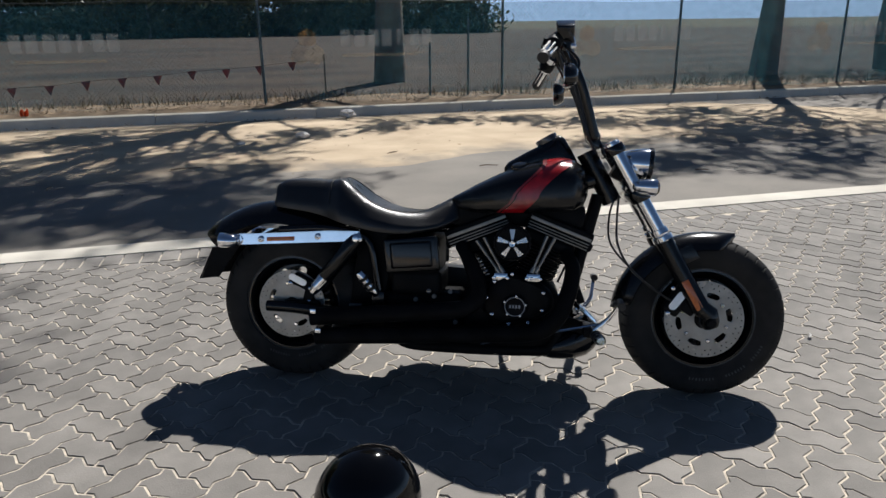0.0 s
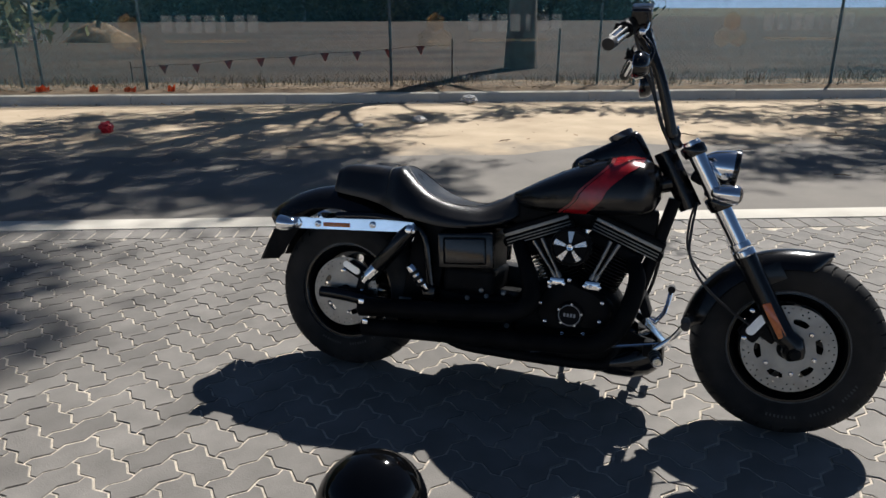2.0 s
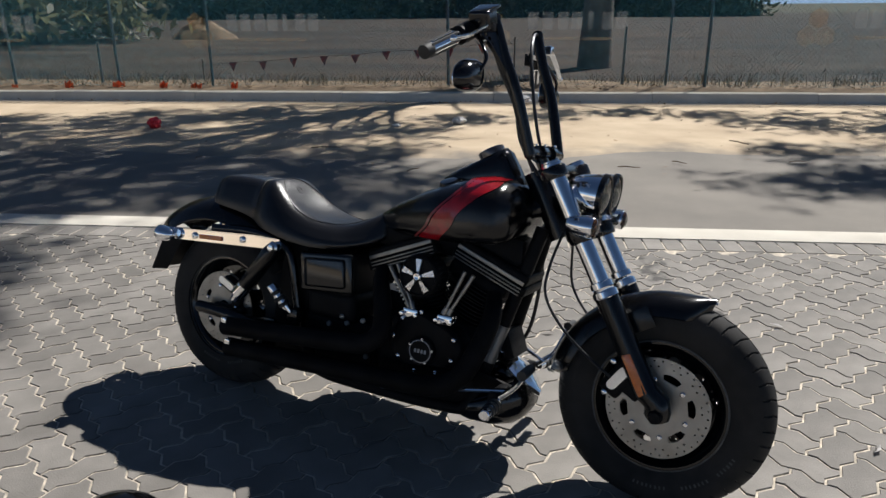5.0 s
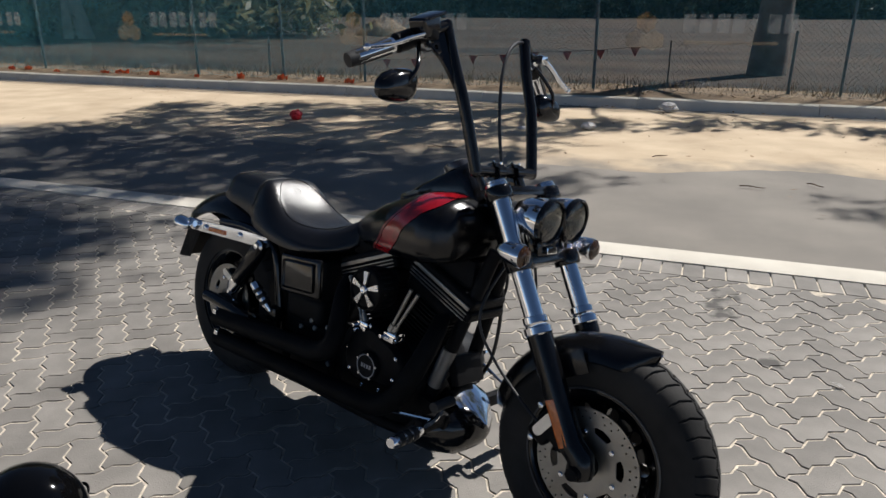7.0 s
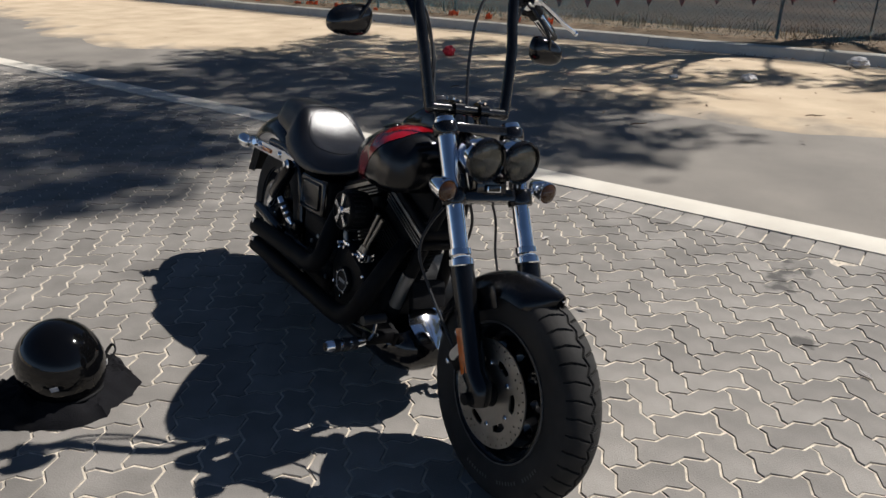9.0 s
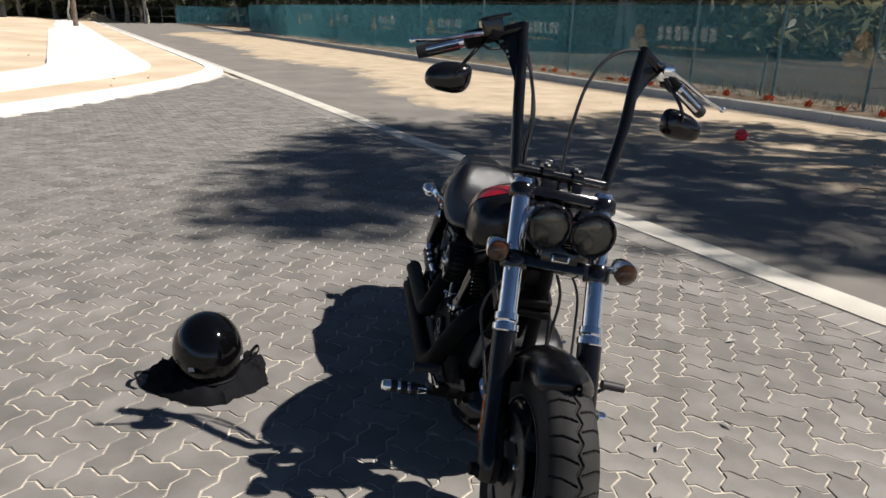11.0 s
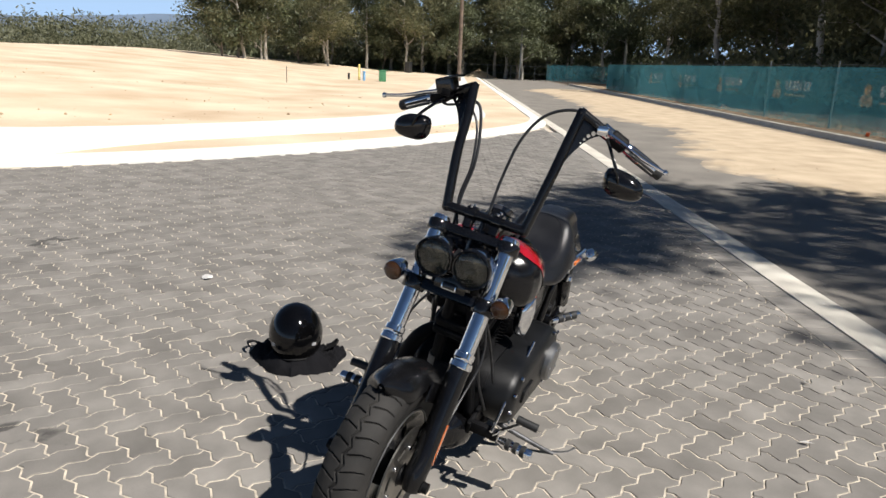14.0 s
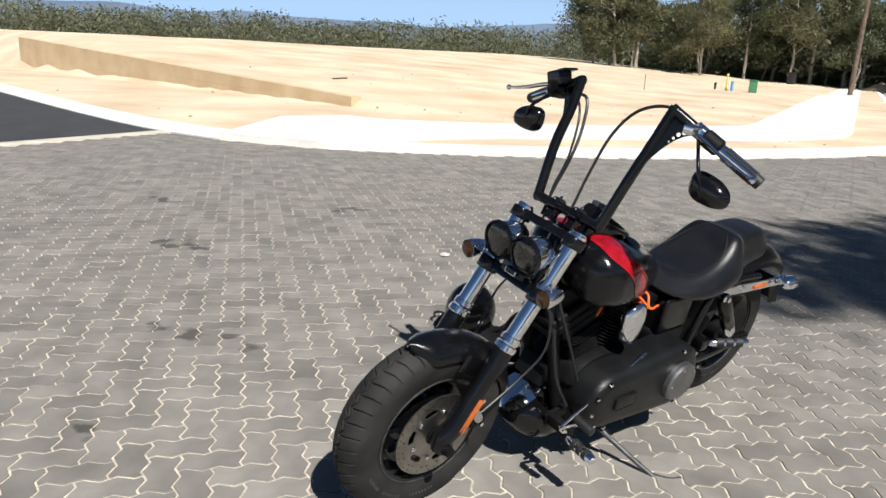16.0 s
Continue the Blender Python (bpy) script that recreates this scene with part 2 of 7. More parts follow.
def block(bm, size, m=Matrix(), bevel=0.004, seg=2):
    """A box with rounded edges at the pose m."""
    r = bmesh.ops.create_cube(bm, size=1.0, matrix=m @ Matrix.Diagonal((*size, 1)))
    if bevel:
        es = list({e for v in r["verts"] for e in v.link_edges})
        bmesh.ops.bevel(bm, geom=es, offset=bevel, segments=seg, affect="EDGES", profile=0.6)
    return bm


def plate(bm, outline, holes, thick, m=Matrix()):
    """A flat plate in the plane z = 0 with holes cut through, at the pose m."""
    edges = []
    for loop in [outline] + holes:
        vs = [bm.verts.new((x, y, 0)) for x, y in loop]
        edges += [bm.edges.new((vs[i], vs[(i + 1) % len(vs)])) for i in range(len(vs))]
    bmesh.ops.triangle_fill(bm, use_beauty=True, use_dissolve=False, edges=edges, normal=(0, 0, 1))
    ret = bmesh.ops.extrude_face_region(bm, geom=bm.faces[:])
    bmesh.ops.translate(bm, vec=(0, 0, thick), verts=[g for g in ret["geom"] if isinstance(g, bmesh.types.BMVert)])
    bmesh.ops.translate(bm, vec=(0, 0, -thick / 2), verts=bm.verts[:])
    bmesh.ops.recalc_face_normals(bm, faces=bm.faces[:])
    bmesh.ops.transform(bm, matrix=m, verts=bm.verts[:])
    return bm


def circle(cx, cy, r, n=12, a0=0.0):
    return [(cx + r * math.cos(a0 + 2 * math.pi * k / n), cy + r * math.sin(a0 + 2 * math.pi * k / n)) for k in range(n)]


def along(a, b):
    """The pose at a whose z axis points to b."""
    a, b = Vector(a), Vector(b)
    return Matrix.Translation(a) @ (b - a).to_track_quat("Z", "Y").to_matrix().to_4x4()


def B():
    return bmesh.new()

# ---- ground, road and kerbs ----
ROAD = Matrix.Translation((-0.026, 2.0895, 0)) @ Matrix.Rotation(radians(21.0), 4, "Z")
ROAD_INV = ROAD.inverted()


def uv(u, v, z=0.0):
    return tuple(ROAD @ Vector((u, v, z)))


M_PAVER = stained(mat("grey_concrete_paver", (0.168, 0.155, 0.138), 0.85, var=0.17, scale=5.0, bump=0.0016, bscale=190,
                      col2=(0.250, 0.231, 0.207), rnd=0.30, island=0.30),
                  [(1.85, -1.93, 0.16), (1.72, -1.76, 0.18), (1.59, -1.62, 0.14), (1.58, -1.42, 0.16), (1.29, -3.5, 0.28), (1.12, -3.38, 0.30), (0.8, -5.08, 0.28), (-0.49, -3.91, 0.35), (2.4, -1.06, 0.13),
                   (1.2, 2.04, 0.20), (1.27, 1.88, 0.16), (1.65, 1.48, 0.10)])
M_JOINT = mat("pale_joint_sand", (0.49, 0.43, 0.345), 0.95, var=0.25, scale=30, bump=0.002, bscale=500)
M_ASPHALT = mat("grey_asphalt", (0.172, 0.155, 0.134), 0.9, var=0.12, scale=1.2, bump=0.003, bscale=220, col2=(0.246, 0.222, 0.190))
M_ASPHALT_NEW = mat("fresh_dark_asphalt", (0.038, 0.038, 0.040), 0.85, var=0.15, scale=2, bump=0.003, bscale=220)
M_CONCRETE = mat("pale_kerb_concrete", (0.50, 0.46, 0.39), 0.9, var=0.12, scale=2.5, bump=0.0015, bscale=150, col2=(0.62, 0.58, 0.50))
M_PATH = mat("new_white_concrete", (0.70, 0.68, 0.63), 0.9, var=0.06, scale=1.5, bump=0.001, bscale=150)
M_SAND = mat("yellow_building_sand", (0.56, 0.40, 0.235), 0.97, var=0.10, scale=0.5, bump=0.006, bscale=45, col2=(0.70, 0.57, 0.38))
M_ROADSAND = mat("loose_sand_on_road", (0.43, 0.33, 0.22), 0.97, var=0.16, scale=1.6, bump=0.004, bscale=120, col2=(0.58, 0.465, 0.325))
M_DIRT = mat("dry_verge_dirt", (0.17, 0.12, 0.075), 0.95, var=0.3, scale=4, bump=0.01, bscale=60, col2=(0.33, 0.24, 0.15))
M_WALL = mat("limestone_retaining_wall", (0.50, 0.37, 0.22), 0.9, var=0.10, scale=1.5, bump=0.003, bscale=70, col2=(0.60, 0.47, 0.30))


def ground_sheet_material():
    """Yellow sand on the building lots, dry grass behind the fence in a brown darkened for tree shade."""
    m = mat("sand_and_shaded_dry_grass", (0.56, 0.43, 0.29), 0.97, var=0.14, scale=0.45, bump=0.012, bscale=22, col2=(0.72, 0.60, 0.44))
    nt = m.node_tree
    n, l = nt.nodes, nt.links
    tc = n.new("ShaderNodeTexCoord")
    sep = n.new("ShaderNodeSeparateXYZ")
    l.new(tc.outputs["Object"], sep.inputs[0])
    noi = n.new("ShaderNodeTexNoise")
    noi.inputs["Scale"].default_value, noi.inputs["Detail"].default_value = 0.9, 8
    flat = n.new("ShaderNodeMapping")
    flat.inputs["Scale"].default_value = (0.12, 0.55, 1)
    l.new(tc.outputs["Object"], flat.inputs["Vector"])
    l.new(flat.outputs["Vector"], noi.inputs["Vector"])
    # the trees' shade over the field is put into these dark browns
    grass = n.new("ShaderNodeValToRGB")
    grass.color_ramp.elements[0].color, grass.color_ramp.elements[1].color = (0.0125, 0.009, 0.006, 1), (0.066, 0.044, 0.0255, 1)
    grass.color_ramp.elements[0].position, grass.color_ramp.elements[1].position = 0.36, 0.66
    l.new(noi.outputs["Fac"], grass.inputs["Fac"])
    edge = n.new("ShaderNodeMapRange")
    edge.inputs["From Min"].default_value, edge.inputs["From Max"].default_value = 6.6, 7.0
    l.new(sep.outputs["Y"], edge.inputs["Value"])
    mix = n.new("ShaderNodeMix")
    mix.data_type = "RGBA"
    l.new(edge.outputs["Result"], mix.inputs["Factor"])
    dirt = n.new("ShaderNodeTexNoise")
    dirt.inputs["Scale"].default_value, dirt.inputs["Detail"].default_value = 0.33, 9
    track = n.new("ShaderNodeMapping")
    track.inputs["Scale"].default_value = (0.9, 0.9, 1)
    l.new(tc.outputs["Object"], track.inputs["Vector"])
    l.new(track.outputs["Vector"], dirt.inputs["Vector"])
    dcut = n.new("ShaderNodeMapRange")
    dcut.inputs["From Min"].default_value, dcut.inputs["From Max"].default_value, dcut.inputs["To Max"].default_value = 0.46, 0.70, 0.45
    l.new(dirt.outputs["Fac"], dcut.inputs["Value"])
    dmix = n.new("ShaderNodeMix")
    dmix.data_type = "RGBA"
    l.new(dcut.outputs["Result"], dmix.inputs["Factor"])
    l.new(n[m["colour"]].outputs["Color"], dmix.inputs["A"])
    dmix.inputs["B"].default_value = (0.42, 0.27, 0.155, 1)
    l.new(dmix.outputs["Result"], mix.inputs["A"])
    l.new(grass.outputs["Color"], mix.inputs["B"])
    far = n.new("ShaderNodeVectorMath")
    far.operation = "LENGTH"
    l.new(tc.outputs["Object"], far.inputs[0])
    wood = n.new("ShaderNodeMapRange")
    wood.inputs["From Min"].default_value, wood.inputs["From Max"].default_value = 125, 150
    l.new(far.outputs["Value"], wood.inputs["Value"])
    mix2 = n.new("ShaderNodeMix")
    mix2.data_type = "RGBA"
    l.new(wood.outputs["Result"], mix2.inputs["Factor"])
    l.new(mix.outputs["Result"], mix2.inputs["A"])
    mix2.inputs["B"].default_value = (0.075, 0.07, 0.038, 1)
    l.new(mix2.outputs["Result"], n["Principled BSDF"].inputs["Base Color"])
    return m


KERB_LINE = curve_points([(u, v, 0) for u, v in (
    (-86, -0.30), (-54, -0.16), (-33.5, -0.08), (-20.4, -0.02), (-15.7, -0.12), (-12.95, -1.22), (-10.5, -2.92), (-8.55, -4.63), (-6.82, -6.58),
    (-5.77, -8.42), (-5.32, -10.9), (-5.96, -14.34), (-7.62, -20.3), (-9.8, -28), (-12.8, -38), (-17.3, -52))], 6)
KERB_NP = np.array([(p.x, p.y) for p in KERB_LINE])


def kerb_distance(u, v):
    """Distance from the kerb line in road coordinates; positive on the lot's side."""
    a, b = KERB_NP[:-1], KERB_NP[1:]
    d = b - a
    w = np.array((u, v)) - a
    t = np.clip((w * d).sum(1) / (d * d).sum(1), 0, 1)
    off = w - d * t[:, None]
    k = int(np.argmin((off * off).sum(1)))
    side = d[k][0] * w[k][1] - d[k][1] * w[k][0]
    return math.copysign(math.hypot(*off[k]), -side)


def smooth(a, b, x):
    t = min(1, max(0, (x - a) / (b - a)))
    return t * t * (3 - 2 * t)


def ground_height(u, v):
    r = math.hypot(u, v)
    if v > 6.4:                                    # verge and field behind the far kerb
        z = -0.08 + 0.20 * smooth(6.80, 6.90, v) + 0.05 * smooth(7, 9, v)
        return z - 0.25 * smooth(25, 120, v) + 0.05 * noise.noise((u * 0.3, v * 0.3, 0)) * smooth(7, 9, v)
    d = kerb_distance(u, v) if (u < 6 and v < 4) else -1
    low = -0.10
    if d <= 0:
        return low
    behind = -((u + 11.35) * 0.9872 - (v + 12.06) * 0.159) - 0.30       # west of the retaining wall
    rise = (0.060 * max(0, min(1.45 / 0.060, -v - 9.0)) + 0.004 * max(0, -u - 15)) * smooth(-0.35, 0.05, behind)
    rise += 0.03 * max(0, min(10, -v - 12)) * (1 - smooth(-0.35, 0.05, behind)) * smooth(0, -6, behind) * 0
    lot = 0.085 + rise * smooth(2.0, 6.0, d)
    lot += 0.035 * noise.noise((u * 0.45, v * 0.45, 3)) * smooth(0.4, 1.5, d) + 0.10 * noise.noise((u * 0.09, v * 0.09, 7)) * smooth(5, 15, d)
    lot -= 1.5 * smooth(75, 140, r)
    return low + (lot - low) * smooth(0.08, 0.22, d)


def make_ground():
    def axis(fine0, fine1, step, far):
        xs = list(np.arange(fine0, fine1 + 1e-6, step))
        g = step
        a, b = xs[0], xs[-1]
        lo, hi = [], []
        while a > -far:
            g *= 1.22
            a -= g
            lo.append(a)
        g = step
        while b < far:
            g *= 1.22
            b += g
            hi.append(b)
        return lo[::-1] + xs + hi
    us, vs = axis(-18, 1, 0.2, 4500), axis(-16, 9, 0.2, 4500)
    verts, faces = [], []
    for v in vs:
        for u in us:
            verts.append((u, v, ground_height(u, v)))
    nu = len(us)
    for j in range(len(vs) - 1):
        for i in range(nu - 1):
            a = j * nu + i
            faces.append((a, a + 1, a + nu + 1, a + nu))
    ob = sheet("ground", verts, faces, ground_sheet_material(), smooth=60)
    ob.matrix_world = ROAD
    tagged(ob, "yellow sand lots and dry grass, darkened for tree shade, to the horizon", "ground", kind="structure")


make_ground()


def strip_mesh(bm, line, profile, z0=0.0):
    """Sweeps a profile of (sideways, height) along a line in road coordinates."""
    rings = []
    n = len(line)
    for i, p in enumerate(line):
        d = (line[min(i + 1, n - 1)] - line[max(i - 1, 0)]).normalized()
        s = Vector((d.y, -d.x, 0))
        rings.append([bm.verts.new(p + s * a + Vector((0, 0, z + z0))) for a, z in profile])
    for a, b in zip(rings, rings[1:]):
        for k in range(len(profile) - 1):
            bm.faces.new((a[k], b[k], b[k + 1], a[k + 1]))
    bm.faces.new(rings[0])
    bm.faces.new(rings[-1][::-1])
    bmesh.ops.recalc_face_normals(bm, faces=bm.faces[:])
    return bm


def resample(line, step):
    out, left = [line[0]], step
    for a, b in zip(line, line[1:]):
        d = (b - a).length
        pos = 0.0
        while d - pos >= left:
            pos += left
            out.append(a.lerp(b, pos / d))
            left = step
        left -= d - pos
    return out


def setting(name, bm, material, label, category, smooth=40):
    ob = part(name, bm, material, None, smooth=smooth)
    ob.matrix_world = ROAD
    return tagged(ob, label, category, kind="structure")


# main road: asphalt between the flush strip and the far kerb
road = B()
us = np.concatenate([np.arange(-78, -20, 2.0), np.arange(-20, 20.01, 0.5)])
vs = np.concatenate([[0.22], np.arange(0.5, 6.7, 0.5), [6.77]])
grid = [[road.verts.new((u, v, -0.004 + 0.012 * noise.noise((u * 0.25, v * 0.25, 0)) * smooth(0.3, 1.5, v) * smooth(6.7, 5.5, v))) for u in us] for v in vs]
for j in range(len(vs) - 1):
    for i in range(len(us) - 1):
        road.faces.new((grid[j][i], grid[j][i + 1], grid[j + 1][i + 1], grid[j + 1][i]))
setting("road", road, M_ASPHALT, "sun-bleached grey asphalt road with drifted sand", "road")

# side street behind the paved crossing
side = B()
ring = [side.verts.new(p) for p in ((-22, -52, -0.006), (-4, -52, -0.006), (14, -11.35, -0.006), (-5.55, -11.35, -0.006), (-6.15, -14.3, -0.006), (-7.8, -20.3, -0.006), (-10.0, -28, -0.006), (-13.0, -38, -0.006))]
side.faces.new(ring)
bmesh.ops.recalc_face_normals(side, faces=side.faces[:])
setting("side_road", side, M_ASPHALT_NEW, "fresh dark asphalt of the side street", "road", smooth=0)

# flush concrete strips that edge the paved crossing
strip = B()
block(strip, (98.0, 0.23, 0.16), pose(-29.0, 0.115, -0.074), 0.004)
setting("edge_strip", strip, M_CONCRETE, "flush pale concrete edge strip between pavers and asphalt", "kerb")
strip2 = B()
block(strip2, (19.4, 0.26, 0.16), pose(4.3, -11.22, -0.074), 0.004)
setting("cross_strip", strip2, M_CONCRETE, "flush pale concrete strip at the side street", "kerb")

# low kerb round the corner of the lot
kerb_bm = strip_mesh(B(), resample([Vector(p) for p in KERB_LINE], 0.5), [(-0.06, -0.1), (-0.06, 0.012), (0.02, 0.02), (0.13, 0.085), (0.17, 0.098), (0.36, 0.10), (0.36, -0.1)])
for vtx in kerb_bm.verts:
    vtx.co = (vtx.co.x, vtx.co.y, vtx.co.z)
setting("corner_kerb", kerb_bm, M_PATH, "low mountable kerb of new pale concrete", "kerb", smooth=30)

# kerb along the fence side, cast in lengths
far_kerb = tagged(new("far_kerb"), "weathered concrete kerb below the fence", "kerb", kind="structure")
far_kerb.matrix_world = ROAD
KLEN = 2.4
kerb_me = None
for i in range(-24, 8):
    if kerb_me is None:
        b = strip_mesh(B(), [Vector((0.004, 0, 0)), Vector((KLEN - 0.004, 0, 0))], [(0.02, -0.1), (0.02, 0.0), (0.0, 0.02), (-0.035, 0.125), (-0.05, 0.135), (-0.18, 0.14), (-0.19, 0.13), (-0.19, -0.1)])
        k = part("kerb_length", b, M_CONCRETE, far_kerb, smooth=30)
        kerb_me = k.data
    else:
        k = new("kerb_length", kerb_me)
        k.parent = far_kerb
    k.location = (i * KLEN, 6.73, 0.0 + 0.004 * math.sin(i * 1.7))

# footpath along the lot, a ramp down to the crossing
path_line = [p for p in resample([Vector(p) for p in KERB_LINE], 0.6) if p.y > -9.7]
fp = strip_mesh(B(), path_line, [(1.55, -0.1), (1.55, 0.115), (3.75, 0.13), (3.75, -0.1)])
setting("footpath", fp, M_PATH, "new white concrete footpath curving round the sand lot", "footpath", smooth=30)
ramp = B()
loop = [(-5.22, -9.9), (-5.68, -8.15), (-9.1, -6.5), (-9.3, -10.6), (-8.0, -11.2)]
block_top = [ramp.verts.new((x, y, 0.123 if i > 1 else 0.108)) for i, (x, y) in enumerate(loop)]
block_bot = [ramp.verts.new((x, y, -0.05)) for x, y in loop]
ramp.faces.new(block_top)
for i in range(len(loop)):
    j = (i + 1) % len(loop)
    ramp.faces.new((block_top[i], block_bot[i], block_bot[j], block_top[j]))
bmesh.ops.recalc_face_normals(ramp, faces=ramp.faces[:])
setting("footpath_ramp", ramp, M_PATH, "white concrete ramp from the footpath to the crossing", "footpath", smooth=0)

# sand blown over the asphalt, ragged at its edge and thinning out to bare tar
def thin_sand():
    m = M_ROADSAND
    n, l = m.node_tree.nodes, m.node_tree.links
    att = n.new("ShaderNodeAttribute")
    att.attribute_name = "cover"
    tc = n.new("ShaderNodeTexCoord")
    noi = n.new("ShaderNodeTexNoise")
    noi.inputs["Scale"].default_value, noi.inputs["Detail"].default_value = 2.2, 9
    l.new(tc.outputs["Object"], noi.inputs["Vector"])
    add = n.new("ShaderNodeMath")
    add.operation = "MULTIPLY_ADD"
    l.new(noi.outputs["Fac"], add.inputs[0])
    add.inputs[1].default_value = 1.7
    l.new(att.outputs["Fac"], add.inputs[2])
    cut = n.new("ShaderNodeMapRange")
    cut.inputs["From Min"].default_value, cut.inputs["From Max"].default_value = 0.66, 1.35
    l.new(add.outputs[0], cut.inputs["Value"])
    mix = n.new("ShaderNodeMix")
    mix.data_type = "RGBA"
    l.new(cut.outputs["Result"], mix.inputs["Factor"])
    mix.inputs["A"].default_value = (0.192, 0.172, 0.147, 1)
    l.new(n[m["colour"]].outputs["Color"], mix.inputs["B"])
    l.new(mix.outputs["Result"], n["Principled BSDF"].inputs["Base Color"])
    return m


def road_sand():
    bm = B()
    cover = bm.verts.layers.float.new("cover")
    us = np.arange(-46, 12.01, 0.14)
    rows = []
    for u in us:
        lo = 2.15 + 0.05 * u if u > -4 else 2.0
        lo = 2.2 + 1.6 * noise.noise((u * 0.16, 0.0, 5)) + 0.55 * noise.noise((u * 0.9, 0, 9)) + 0.2 * noise.noise((u * 4.0, 0, 2))
        lo = 2.2 + (lo - 2.2) * (0.35 + 0.55 * smooth(-3, -9, u)) + 0.1 * smooth(-6, -14, u) + 0.35 * smooth(-2, 3, u)
        hi = 6.66 + 0.1 * noise.noise((u * 1.5, 4, 0))
        hi = hi - 3.6 * smooth(6.5, 10.5, u + 0.8 * noise.noise((u * 1.2, 8, 1)))
        lo = max(0.45, lo)
        if hi < lo + 0.05:
            hi = lo + 0.05
        row = []
        for k in range(13):
            f = k / 12
            v = lo + (hi - lo) * f
            h = 0.012 * min(1, 6 * f * (1 - f) + 0.0) + 0.016 * max(0, noise.noise((u * 1.3, v * 1.3, 2))) * min(1, 4 * f)
            vert = bm.verts.new((u, v, 0.0055 + h if 0 < k < 12 else -0.012))
            vert[cover] = min((v - lo) / 1.3, (hi - v) / 0.35, 1.0)
            row.append(vert)
        rows.append(row)
    for a, b in zip(rows, rows[1:]):
        for k in range(12):
            bm.faces.new((a[k], b[k], b[k + 1], a[k + 1]))
    ob = part("sand_drift", bm, thin_sand(), None, smooth=60)
    ob.matrix_world = ROAD
    tagged(ob, "pale sand drifted over the asphalt, thin at its edges", "sand", kind="stuff")


road_sand()

# dirt verge between kerb and fence
vb = B()
us, vs = np.arange(-58, 16.01, 0.4), np.arange(6.91, 8.41, 0.25)
rows = [[vb.verts.new((u, v, 0.13 + 0.05 * smooth(6.9, 7.6, v) + 0.05 * noise.noise((u * 1.1, v * 1.1, 4)) * smooth(6.86, 7.2, v))) for u in us] for v in vs]
for a, b in zip(rows, rows[1:]):
    for k in range(len(us) - 1):
        vb.faces.new((a[k], a[k + 1], b[k + 1], b[k]))
setting("verge", vb, M_DIRT, "strip of dry dirt and leaf litter below the fence", "verge", smooth=60)


# retaining wall of limestone blocks on the lot
def retaining_wall():
    wall = tagged(new("retaining_wall"), "tapering retaining wall of yellow limestone blocks", "wall", kind="structure")
    a, b = Vector(uv(-11.35, -12.06)), Vector(uv(-14.4, -31.0))
    n = 11
    d = (b - a) / n
    s = Vector((d.y, -d.x, 0)).normalized() * 0.32
    for i in range(n):
        p, q = a + d * i, a + d * (i + 1)
        h0, h1 = 0.34 + 0.92 * i / n, 0.34 + 0.92 * (i + 1) / n
        rows_n = 1 + int(h1 / 0.42)
        for r in range(rows_n):
            f0, f1 = r / rows_n, (r + 1) / rows_n
            bm = B()
            g = d.normalized() * 0.003
            low = -0.15 if r == 0 else 0
            loft(bm, [[p + g + Vector((0, 0, h0 * f0 + low + 0.003)), p + g + s + Vector((0, 0, h0 * f0 + low + 0.003)), p + g + s + Vector((0, 0, h0 * f1)), p + g + Vector((0, 0, h0 * f1))],
                      [q - g + Vector((0, 0, h1 * f0 + low + 0.003)), q - g + s + Vector((0, 0, h1 * f0 + low + 0.003)), q - g + s + Vector((0, 0, h1 * f1)), q - g + Vector((0, 0, h1 * f1))]])
            part("block", bm, M_WALL, wall, smooth=0)


retaining_wall()

# ---- fence with shade cloth ----
M_GALV = mat("dull_galvanised_steel", (0.16, 0.17, 0.17), 0.5, 0.8, var=0.2)
M_WIRE = mat("grey_fence_wire", (0.10, 0.11, 0.11), 0.5, 0.6)
M_CLOTH = cloth("teal_shade_cloth", (0.026, 0.100, 0.136), 0.70, through=0.06)
M_RIB = cloth("teal_cloth_rib", (0.12, 0.36, 0.42), 0.30, through=0.6)
M_PRINT = cloth("pale_print_on_cloth", (0.50, 0.50, 0.48), 0.74, 20)
M_LOGO = cloth("orange_print_on_cloth", (0.50, 0.27, 0.09), 0.74, 20)
M_LOGO_PALE = cloth("tan_print_on_cloth", (0.52, 0.38, 0.23), 0.74, 20)


